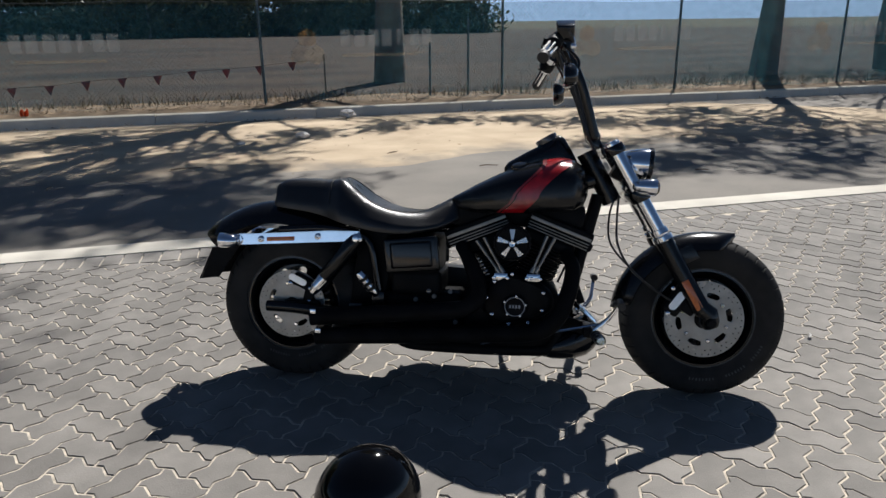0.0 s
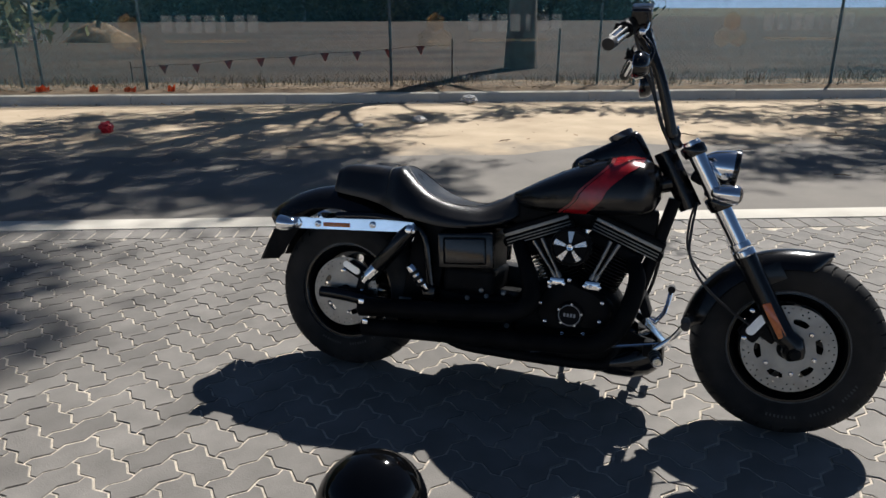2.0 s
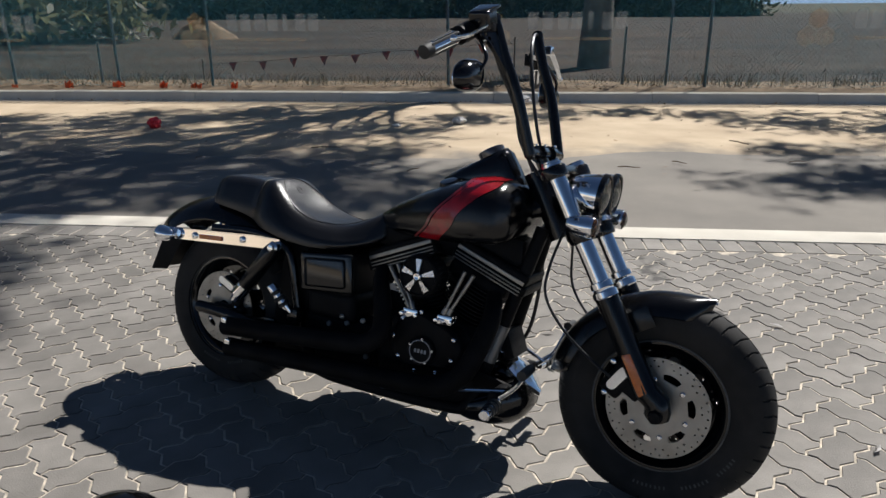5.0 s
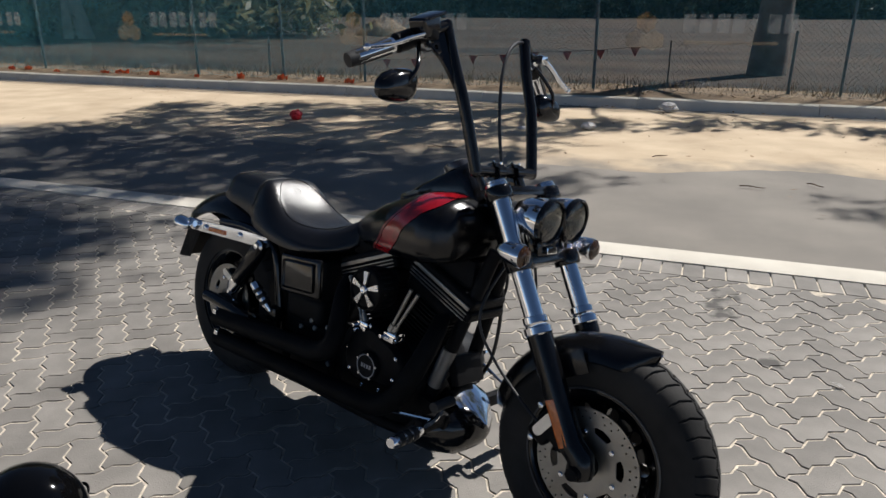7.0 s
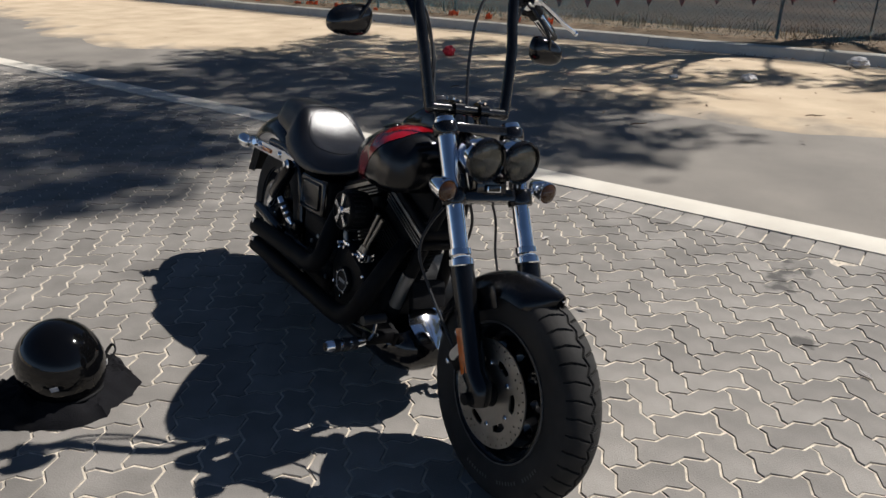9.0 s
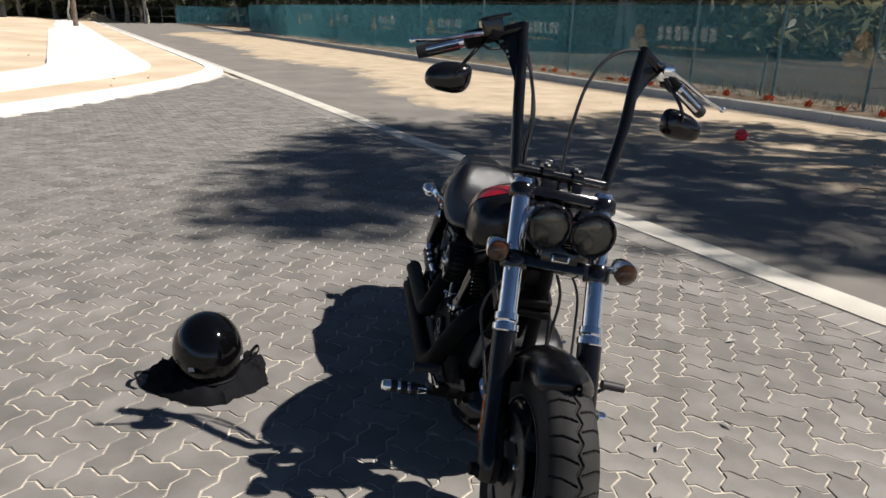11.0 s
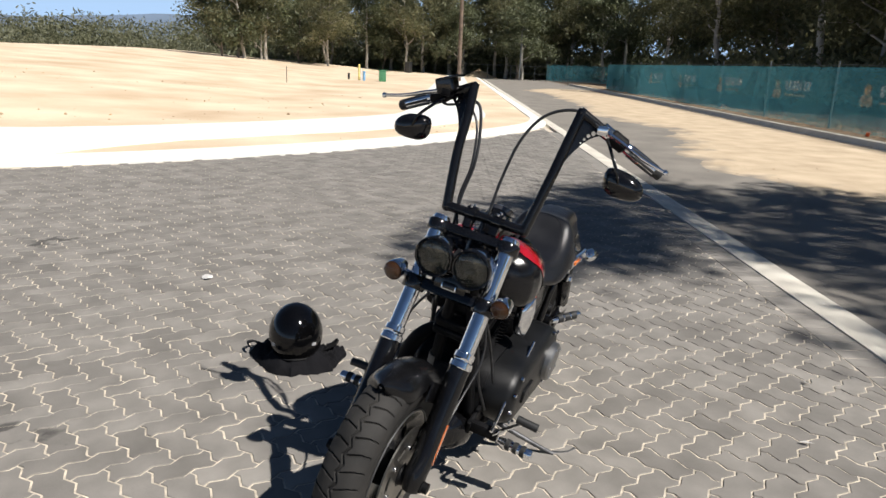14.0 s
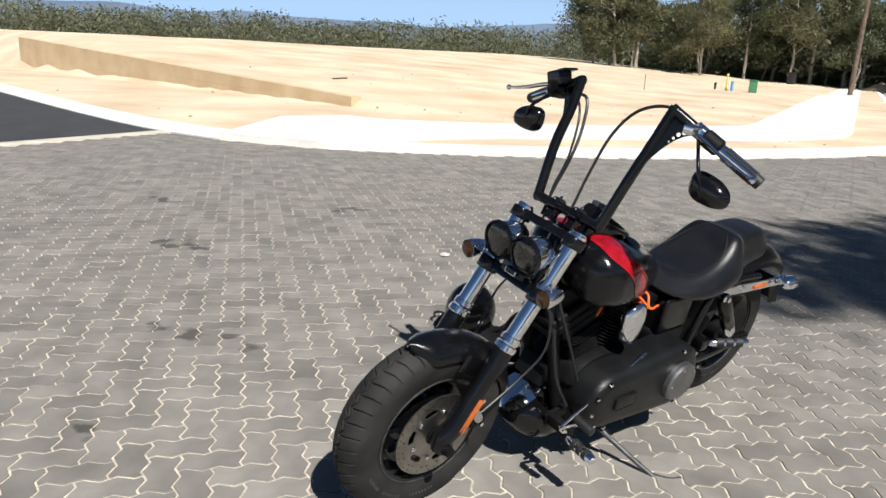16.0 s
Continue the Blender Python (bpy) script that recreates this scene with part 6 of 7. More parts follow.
def tree(label, seed, height, trunk_r, bare, reach, clumps, per, size, leaf, bark, lean=(0, 0), spread=(0.55, 0.55, 0.35), forks=7, boughs=None):
    """A gum tree: tapered leaning trunk, forking limbs, leaf clumps at the twig ends with gaps between."""
    rng = np.random.default_rng(seed)
    root = tagged(new("tree"), label, "tree")
    b = B()
    top = np.array([lean[0], lean[1], height * 0.8])
    pts = [np.array([0.0, 0.0, -0.1])]
    for k in range(1, 7):
        f = k / 6
        pts.append(top * np.array([f ** 2.2, f ** 2.2, f]) + np.append(rng.normal(0, 0.025 * height * 0.4, 2), 0) * (1 if k < 6 else 0))
    tube(b, [tuple(p) for p in pts], [trunk_r * (1.25 if k == 0 else 1 - 0.80 * k / 6) for k in range(7)], 10, smooth=3)
    ends = []
    for bx, by, bz, br in boughs or ():
        e = np.array([bx, by, bz])
        h = min(bz * rng.uniform(0.55, 0.75), height * 0.72)
        f = h / (height * 0.8)
        i = min(5, int(f * 6))
        base = pts[i] + (pts[i + 1] - pts[i]) * (f * 6 - i)
        r0 = trunk_r * (1 - 0.75 * f) * 0.30
        mid = (base + e) / 2 + np.append(rng.normal(0, 0.25, 2), 0.25)
        tube(b, [tuple(base), tuple(mid), tuple(e)], [r0, r0 * 0.55, 0.02], 6, smooth=4)
    for k in range(0 if boughs else forks):
        f = bare + (0.98 - bare) * (k + rng.uniform(0, 0.6)) / forks
        i = min(5, int(f * 6))
        base = pts[i] + (pts[i + 1] - pts[i]) * (f * 6 - i)
        a = rng.uniform(0, 2 * math.pi)
        L = reach * (1.05 - 0.45 * f) * rng.uniform(0.7, 1.15)
        tip = base + np.array([math.cos(a) * L, math.sin(a) * L, L * rng.uniform(0.25, 0.9)])
        mid = (base + tip) / 2 + rng.normal(0, 0.12 * L, 3)
        r0 = trunk_r * (1 - 0.75 * f) * 0.6
        tube(b, [tuple(base), tuple(mid), tuple(tip)], [r0, r0 * 0.6, r0 * 0.22], 6, smooth=3)
        for j in range(3):
            s = mid + (tip - mid) * rng.uniform(0.1, 0.9)
            e = s + rng.normal(0, 1, 3) * np.array([0.32, 0.32, 0.2]) * L + np.array([0, 0, 0.12 * L])
            tube(b, [tuple(s), tuple((s + e) / 2 + rng.normal(0, 0.05 * L, 3)), tuple(e)], [r0 * 0.35, r0 * 0.22, r0 * 0.1], 5)
            ends.append(e)
        ends.append(tip)
    ends.append(top * 1.12)
    part("trunk", b, bark, root, "bark-covered trunk and limbs", smooth=50)
    if boughs:
        vs_, fs_ = [], []
        for bx, by, bz, br in boughs:
            m = 9
            cs = np.array([bx, by, bz]) + rng.normal(0, 1, (m, 3)) * np.array([0.42, 0.42, 0.30]) * br
            v, f = leaf_cloud(cs, max(12, int(per * br * br)), (0.25 * br + 0.05, 0.25 * br + 0.05, 0.18), size, rng)
            fs_ += [tuple(len(vs_) + q for q in g) for g in f]
            vs_ += v
        crown = sheet("crown", vs_, fs_, leaf, root)
        crown["label"] = "open crown of narrow drooping leaves"
        return root
    ends = np.array(ends)
    pick = ends[rng.integers(0, len(ends), clumps)] + rng.normal(0, 1, (clumps, 3)) * np.array([0.20, 0.20, 0.14]) * reach
    pick[:, 2] = np.maximum(pick[:, 2], height * bare * 0.85)
    v, f = leaf_cloud(pick, per, spread, size, rng)
    crown = sheet("crown", v, f, leaf, root)
    crown["label"] = "open crown of narrow drooping leaves"
    return root


SUN_ROAD = ROAD_INV.to_3x3() @ SUN_DIR
SHADE_U, SHADE_V = SUN_ROAD.x / SUN_ROAD.z, SUN_ROAD.y / SUN_ROAD.z
# two tall gums just behind the fence, whose shade falls on road and pavers: their boughs by the shade's place (u, v), height and size
def boughs_at(shade, base):
    out = []
    for u, v, h, r in shade:
        u, v = u * (0.97 - 0.012 * max(0, v + 1)), v - (0.12 if v > -0.9 else -0.03) - 0.13 * max(0, v)
        out.append((*(Vector(uv(u + SHADE_U * h, v + SHADE_V * h, h)) - Vector(base)), r))
    return out


base = uv(1.93, 11.0, -0.06)
big = tree("tall old gum tree with open crown behind the fence", 11, 17.5, 0.30, 0.40, 4.8, 0, 96, 0.12, M_LEAF, M_BARK, (0.1, -2.4), boughs=boughs_at((
    (-2.9, -2.3, 15.2, 0.55), (-3.4, -1.9, 15, 0.7), (-2.9, -1.4, 14.6, 0.75), (-4.0, -1.2, 14.5, 0.95), (-5.1, -1.0, 14.2, 0.85), (-5.9, -0.5, 14, 0.7), (-3.9, -0.7, 14, 0.7), (-4.6, -1.5, 14.6, 0.6), (-2.7, -1.9, 14.8, 0.5),
    (-6.9, 0.4, 12.5, 0.7), (-5.6, 0.5, 13, 0.9), (-4.4, 0.6, 13, 0.85), (-3.2, 1.1, 13, 0.7), (-2.1, 1.0, 12.5, 0.7), (-1.1, 0.8, 12, 0.6), (-0.4, 1.2, 12.5, 0.4), (-0.6, 1.9, 12, 0.55),
    (-1.8, 2.2, 12, 0.7), (-3.2, 2.3, 12, 0.85), (-4.6, 1.9, 12, 0.9), (-6.1, 1.8, 11.5, 0.85), (-6.9, 2.9, 11, 0.7), (-5.3, 3.1, 11, 0.9), (-3.9, 3.5, 11, 0.75), (-2.5, 3.4, 11, 0.6),
    (-6.3, 4.3, 10, 0.8), (-4.7, 4.7, 10, 0.8), (-3.1, 4.8, 10, 0.6), (-7.0, 5.5, 9.5, 0.65), (-5.5, 5.9, 9, 0.7), (-1.6, 4.9, 9.5, 0.5), (-0.3, 5.9, 8.5, 0.6), (1.0, 6.3, 8, 0.6), (2.1, 6.6, 8, 0.45),
    (-2.1, 6.4, 8.5, 0.7), (-3.9, 6.5, 8.5, 0.7), (-1.2, 3.3, 11, 0.5), (-2.0, 4.3, 10, 0.5), (-3.4, 5.8, 9, 0.55), (-0.9, 4.4, 10, 0.4), (-2.6, 5.6, 9.2, 0.5), (-4.2, 5.6, 9.2, 0.55), (-1.4, 1.6, 12.2, 0.55), (-2.6, 1.7, 12.4, 0.55), (-2.6, 2.8, 11.5, 0.5), (-1.3, 2.6, 11.6, 0.4)), base), forks=10)
big.matrix_world = Matrix.Translation(base)
base = uv(10.35, 9.7, 0.0)
big2 = tree("gum tree with thick dark trunk behind the fence", 23, 13.5, 0.27, 0.45, 4.0, 0, 96, 0.12, M_LEAF, M_BARK, (0.6, 0.3), boughs=boughs_at((
    (3.3, 2.1, 11.5, 0.55), (4.3, 2.3, 11.5, 0.8), (5.4, 1.6, 12, 0.8), (3.5, 3.5, 10.5, 0.5), (5.0, 3.6, 10, 0.85), (6.4, 2.8, 10.5, 0.9), (4.3, 5.6, 8, 0.65), (5.6, 5.2, 8.5, 0.8), (3.2, 6.2, 7.5, 0.5),
    (7.0, 4.5, 9, 0.9), (6.6, 6.2, 8, 0.8), (7.6, 1.8, 11, 0.9), (8.4, 3.4, 10, 0.9)), base), forks=9)
big2.matrix_world = Matrix.Translation(base)
big3 = tree("broad gum tree behind the fence", 37, 9.5, 0.18, 0.26, 3.6, 280, 76, 0.12, M_LEAF_OLIVE, M_BARK, (-0.4, 0.4))
big3.matrix_world = Matrix.Translation(uv(-19.0, 24.0, 0.1))
big4 = tree("spreading gum tree behind the fence", 41, 9.5, 0.19, 0.28, 3.6, 170, 50, 0.10, M_LEAF, M_BARK, (0.3, 0.6))
big4.matrix_world = Matrix.Translation(uv(14.0, 10.0, 0.1))

# the wood: a few kinds, copied
kinds = [tree("slender gum tree at the edge of the wood", 100 + k, (10.5, 12.5, 9.0, 13.5, 11.0)[k], (0.16, 0.20, 0.14, 0.19, 0.17)[k], (0.30, 0.36, 0.25, 0.40, 0.3)[k], (2.6, 3.0, 2.4, 2.7, 3.2)[k], 130, 56, 0.165,
              (M_LEAF, M_LEAF_OLIVE, M_LEAF, M_LEAF, M_LEAF_OLIVE)[k], (M_BARK_PALE, M_BARK_PALE, M_BARK, M_BARK_PALE, M_BARK_PALE)[k], (0.5, 0.2), (0.50, 0.50, 0.30), 9) for k in range(5)]
wood_rng = random.Random(8)
spots = []
for i in range(24):        # behind the long fence
    spots.append((-18 - i * 2.0 + wood_rng.uniform(-0.8, 0.8), 18.0 + wood_rng.uniform(-2.0, 9), 0.2))
for i in range(34):        # across the end of the road and along the far side of the lots
    f = i / 33
    spots.append((-70 - 6 * math.sin(f * 3) + wood_rng.uniform(-5, 5), 20 - 45 * f + wood_rng.uniform(-1.5, 1.5), -0.3))
for i in range(9):
    spots.append((-84 + wood_rng.uniform(-6, 8), 22 - 48 * i / 8 + wood_rng.uniform(-2, 2), -0.5))
for i in range(10):        # far side of the field
    spots.append((-88 + i * 10.5 + wood_rng.uniform(-3, 3), 92 + wood_rng.uniform(-6, 8), -0.2))
used = []
for i, (u, v, z) in enumerate(spots):
    # mostly olive kinds for the side-lit row, darker green for backlit field trees
    k = kinds[(1, 4, 1, 4, 3)[i % 5] if i < 24 else i % 5] if i < len(spots) - 10 else kinds[(0, 2, 3)[i % 3]]
    m = Matrix.Translation(uv(u, v, z)) @ Matrix.Rotation(wood_rng.uniform(0, 6.28), 4, "Z") @ Matrix.Scale(wood_rng.uniform(0.8, 1.15) * (1.1 if i < 24 else 0.95), 4)
    if k not in used:
        used.append(k)
        t = k
        t.matrix_world = m
    else:
        t = copy_thing(k, m)
        t.scale = m.to_scale()
    t["group"] = "trees of the wood"

# undergrowth and the closed back of the wood
def thicket(name, label, boxes, size, leaf, seed):
    rng = np.random.default_rng(seed)
    cs, n_per = [], 34
    for (u0, u1, v0, v1, h0, h1, count) in boxes:
        for _ in range(count):
            u, v, h = rng.uniform(u0, u1), rng.uniform(v0, v1), h0 + (h1 - h0) * rng.random() ** 1.4
            cs.append(uv(u, v, h))
    v, f = leaf_cloud(cs, n_per, (0.9, 0.9, 0.45), size, rng, 0.1)
    ob = sheet(name, v, f, leaf)
    tagged(ob, label, "undergrowth", kind="stuff")


thicket("undergrowth", "dense dark scrub below the gum trees", [(-92, -82, -28, 24, 0.0, 2.6, 620), (-135, 30, 88, 100, -0.3, 9.5, 4200), (-80, -20, 86, 96, -0.2, 2.0, 160)], 0.5, M_LEAF, 5)
thicket("wood_crowns", "dense crowns of the gum wood behind the long fence", [(-78, -24, 20, 34, 2.0, 11.0, 700), (-95, -74, -22, 22, 1.5, 8.0, 300)], 0.34, M_LEAF_FAR, 15)
thicket("scrub", "sunlit olive scrub behind the long fence", [(-62, -20, 26, 34, 0.2, 5.5, 420), (-44, -15, 19, 26, 0.8, 5.0, 420), (-64, -24, 15.5, 19, 0.1, 2.2, 150)], 0.30, M_LEAF_OLIVE, 6)


# far low forest beyond the lots and the hills, tinted blue for haze
def far_forest():
    rng = np.random.default_rng(9)
    cs = []
    for _ in range(8500):
        a = radians(rng.uniform(196, 292))
        r = 210 + 420 * rng.random() ** 1.2
        h = 1.0 + 8.5 * rng.random() ** 1.2 + 1.6 * noise.noise((a * 40, r * 0.02, 0)) + 0.004 * (r - 210)
        cs.append((r * math.cos(a), r * math.sin(a), h))
    v, f = leaf_cloud(cs, 34, (1.9, 1.9, 0.9), 0.55, rng, 0.0)
    ob = sheet("far_wood", v, f, M_LEAF_FAR)
    tagged(ob, "low grey-green bush stretching to the hills", "woods", kind="stuff")


far_forest()
# aerial haze is painted into the hills' base colour as blue
M_HILL = mat("haze_blue_bush_hills", (0.115, 0.155, 0.215), 1.0, var=0.12, scale=0.004, bscale=0.03)
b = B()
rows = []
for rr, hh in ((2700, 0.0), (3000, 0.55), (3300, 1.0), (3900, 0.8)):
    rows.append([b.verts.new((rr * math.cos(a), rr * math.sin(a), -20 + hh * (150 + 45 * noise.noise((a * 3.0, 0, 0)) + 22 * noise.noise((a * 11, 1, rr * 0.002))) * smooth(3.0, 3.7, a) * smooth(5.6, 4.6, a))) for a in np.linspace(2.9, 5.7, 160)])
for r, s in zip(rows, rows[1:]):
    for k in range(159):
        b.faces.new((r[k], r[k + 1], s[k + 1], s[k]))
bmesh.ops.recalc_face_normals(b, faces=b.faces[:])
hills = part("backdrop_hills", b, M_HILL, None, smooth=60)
tagged(hills, "distant line of hills with blue haze in their colour", "hills", kind="structure")

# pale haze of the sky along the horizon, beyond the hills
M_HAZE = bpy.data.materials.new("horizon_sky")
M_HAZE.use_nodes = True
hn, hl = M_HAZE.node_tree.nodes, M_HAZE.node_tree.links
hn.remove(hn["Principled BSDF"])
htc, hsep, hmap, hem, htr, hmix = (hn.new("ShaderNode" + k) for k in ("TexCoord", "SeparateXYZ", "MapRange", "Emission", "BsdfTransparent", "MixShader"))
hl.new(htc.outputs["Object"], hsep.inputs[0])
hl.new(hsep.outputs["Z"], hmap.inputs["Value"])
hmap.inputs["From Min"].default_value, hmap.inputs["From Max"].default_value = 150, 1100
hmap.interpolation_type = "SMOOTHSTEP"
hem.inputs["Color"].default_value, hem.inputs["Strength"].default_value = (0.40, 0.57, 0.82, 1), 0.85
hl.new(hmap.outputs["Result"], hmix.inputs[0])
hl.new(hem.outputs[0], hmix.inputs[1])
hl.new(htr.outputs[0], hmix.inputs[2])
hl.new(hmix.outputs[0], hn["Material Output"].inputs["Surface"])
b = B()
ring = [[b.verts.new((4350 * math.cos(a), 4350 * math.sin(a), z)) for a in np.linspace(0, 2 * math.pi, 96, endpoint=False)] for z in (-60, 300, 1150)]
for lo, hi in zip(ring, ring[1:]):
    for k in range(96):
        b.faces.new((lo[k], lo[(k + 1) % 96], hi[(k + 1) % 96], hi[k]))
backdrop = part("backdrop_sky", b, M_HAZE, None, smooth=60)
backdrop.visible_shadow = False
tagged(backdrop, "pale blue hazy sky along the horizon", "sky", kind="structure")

# ---- helmet and gear on the pavers ----
M_HELMET = mat("gloss_black_helmet", (0.002, 0.002, 0.0022), 0.07, var=0.2, rvar=0.03, spec=0.36)
M_FABRIC = mat("black_fabric", (0.005, 0.005, 0.006), 0.85, var=0.3, spec=0.12, bump=0.002, bscale=300)
M_STRAP = mat("black_webbing", (0.007, 0.007, 0.0075), 0.7, var=0.2, spec=0.2)


def helmet_point(a, e, grow=0.0):
    """Skin of the shell by turn a and height e."""
    rx, ry, rz = 0.150 + grow, 0.130 + grow, 0.152 + grow
    x = rx * math.cos(a) * math.cos(e)
    return Vector((x * (1.04 if x < 0 else 1.0), ry * math.sin(a) * math.cos(e), rz * math.sin(e) * (1 - 0.06 * math.cos(a) * math.cos(e))))


helmet = tagged(new("helmet"), "gloss black open-face motorcycle helmet resting on black gear", "helmet")
helmet.matrix_world = pose(0.517, -0.990, 0.142, 0, 10, -152)
b = loft(B(), [[helmet_point(2 * math.pi * k / 48, radians(e)) for k in range(48)] for e in (-42, -36, -28, -18, -8, 4, 16, 28, 40, 52, 64, 74, 82, 86, 89.4)])
part("shell", b, M_HELMET, helmet, "gloss black shell", smooth=60)
part("rim_trim", tube(B(), [helmet_point(2 * math.pi * k / 48, radians(-42), 0.002) for k in range(49)], 0.006, 8, cap=False), M_STRAP, helmet, "rubber rim trim")
for s in (-1, 1):
    part("snap", lathe(B(), [(0, 0.009), (0.004, 0.009), (0.006, 0.006), (0.006, 0)], helmet_point(0.75 * s, radians(8)), helmet_point(0.75 * s, radians(8)), 12), M_CHROME, helmet, "chrome press stud")
    part("sticker", plate(B(), [(-0.012, -0.008), (0.012, -0.008), (0.012, 0.008), (-0.012, 0.008)], [], 0.001, along(helmet_point(2.3 * s, radians(-12), 0.001), helmet_point(2.3 * s, radians(-12), 0.1))), M_MARK, helmet, "small pale sticker", smooth=0)
    part("chin_strap", tube(B(), [helmet_point(1.5 * s, radians(-38)), Vector((0.02, 0.13 * s, -0.125)), Vector((0.09, 0.15 * s, -0.145))], 0.006, 8, smooth=4, flat=0.35), M_STRAP, helmet)


def gear(c, rx, ry, h, turn, seed, label, lumps=0.5):
    """Crumpled cloth heaped on the ground."""
    b = B()
    rows = []
    n, m = 64, 14
    for i in range(m + 1):
        f = i / m
        row = []
        for k in range(n):
            a = 2 * math.pi * k / n
            edge = 1 + 0.30 * noise.noise((math.cos(a) * 1.6, math.sin(a) * 1.6, seed)) + 0.12 * noise.noise((math.cos(a) * 5, math.sin(a) * 5, seed))
            r = f * edge
            x, y = rx * r * math.cos(a), ry * r * math.sin(a)
            z = h * (1 - f ** 2.2) * (1 + lumps * noise.noise((x * 13, y * 13, seed))) + 0.045 * abs(noise.noise((x * 27, y * 34, seed + 4))) + 0.003
            if i == m:
                z = 0.001
            row.append(b.verts.new((x, y, z)))
        rows.append(row)
    for r, s in zip(rows[1:], rows[2:]):
        for k in range(n):
            b.faces.new((r[k], r[(k + 1) % n], s[(k + 1) % n], s[k]))
    mid = b.verts.new((0, 0, h))
    for k in range(n):
        b.faces.new((rows[1][k], rows[1][(k + 1) % n], mid))
    for v in rows[0]:
        b.verts.remove(v)
    bmesh.ops.recalc_face_normals(b, faces=b.faces[:])
    ob = part("jacket" if h > 0.05 else "glove", b, M_FABRIC, None, smooth=60)
    ob.matrix_world = pose(c[0], c[1], 0, 0, 0, turn)
    return tagged(ob, label, "clothing")


jacket = gear((0.50, -1.015), 0.255, 0.16, 0.075, 68, 3.0, "crumpled black fabric jacket below the helmet")
for pts in ([(0.475, -0.87, 0.05), (0.435, -0.815, 0.085), (0.41, -0.82, 0.10), (0.425, -0.86, 0.06)], [(0.565, -1.23, 0.04), (0.535, -1.265, 0.045), (0.485, -1.27, 0.035), (0.465, -1.23, 0.02)]):
    st = part("strap", tube(B(), pts, 0.008, 8, smooth=5, flat=0.4), M_STRAP, jacket)
    st.matrix_parent_inverse = jacket.matrix_world.inverted()
gl = gear((0.42, -0.858), 0.13, 0.07, 0.045, 20, 8.0, "black leather glove lying on the pavers")

# ---- things far off on the lots ----
M_GREENBOX = mat("green_cabinet_paint", (0.06, 0.20, 0.10), 0.5, var=0.15)
M_YELLOW = mat("yellow_plastic", (0.78, 0.66, 0.22), 0.5)
M_BLUE = mat("blue_plastic", (0.18, 0.38, 0.62), 0.5)
M_WHITE = mat("white_plastic", (0.72, 0.72, 0.70), 0.5)
M_BLACK = mat("black_plastic", (0.02, 0.02, 0.02), 0.5)
M_TIMBER = mat("weathered_timber", (0.13, 0.095, 0.07), 0.85, var=0.25, scale=4, bump=0.003, bscale=60)
M_RED_PLASTIC = mat("red_plastic", (0.62, 0.02, 0.03), 0.4, var=0.15)
M_ORANGE_MESH = mat("faded_orange_mesh", (0.75, 0.16, 0.05), 0.7, var=0.25)
M_LITTER = mat("dry_leaf_litter", (0.15, 0.095, 0.05), 0.8, var=0.35, island=0.7, scale=8)
M_STRAW = mat("dry_straw_grass", (0.22, 0.155, 0.075), 0.85, var=0.3, island=0.6, scale=8)
M_PAPER = mat("dirty_white_litter", (0.50, 0.48, 0.46), 0.7, var=0.2, scale=15)
M_TWIG = mat("dry_twig", (0.12, 0.08, 0.05), 0.9, var=0.3)


def lot_z(x, y):
    p = ROAD_INV @ Vector((x, y, 0))
    return ground_height(p.x, p.y)


def thing(name, bm, material, label, category, at=None, smooth=38):
    ob = part(name, bm, material, None, smooth=smooth)
    if at is not None:
        ob.matrix_world = at
    return tagged(ob, label, category)


cab_x, cab_y = uv(-41.6, -6.95)[:2]
z = lot_z(cab_x, cab_y)
cab = tagged(new("service_cabinet"), "squat green service cabinet on the sand", "cabinet")
cab.matrix_world = pose(cab_x, cab_y, z, 0, 0, 25)
part("body", block(B(), (0.5, 0.42, 0.62), pose(0, 0, 0.30), 0.02), M_GREENBOX, cab)
part("lid", block(B(), (0.54, 0.46, 0.06), pose(0, 0, 0.64), 0.015), M_GREENBOX, cab)
for x, y, h, w, m, lab in ((*uv(-42.5, -8.5)[:2], 0.95, 0.10, M_YELLOW, "yellow marker post beside the cabinet"), (*uv(-42.2, -8.15)[:2], 0.55, 0.13, M_BLUE, "short blue marker post beside the cabinet"), (*uv(-42.0, -8.3)[:2], 0.72, 0.07, M_WHITE, "white marker post beside the cabinet"),
                           (*uv(-42.9, -9.2)[:2], 0.40, 0.10, M_BLACK, "low dark stub post beside the cabinet")):
    b = block(B(), (w, w, h + 0.1), pose(0, 0, h / 2 - 0.05), 0.012)
    block(b, (w * 1.15, w * 1.15, 0.05), pose(0, 0, h - 0.05), 0.01)
    thing("marker_post", b, m, lab, "post", pose(x, y, lot_z(x, y)))
sign_x, sign_y = uv(-32.3, -10.6)[:2]
z = lot_z(sign_x, sign_y)
sg = tagged(new("marker_sign"), "thin stake with a small dark sign on the sand", "sign")
sg.matrix_world = pose(sign_x, sign_y, z, 0, 0, 40)
part("stake", block(B(), (0.035, 0.035, 0.75), pose(0, 0, 0.33), 0.004), M_TIMBER, sg)
part("board", block(B(), (0.13, 0.02, 0.20), pose(0, 0, 0.66), 0.004), M_BLACK, sg)
b = block(B(), (0.62, 0.55, 1.0), pose(0, 0, 0.5), 0.04)
block(b, (0.68, 0.62, 0.08), pose(0, 0, 1.03), 0.02)
bin_ = thing("wheelie_bin", b, M_BLACK, "dark bin at the far end of the footpath", "bin", pose(*uv(-72, -7.5)[:2], lot_z(*uv(-72, -7.5)[:2]) - 0.02))
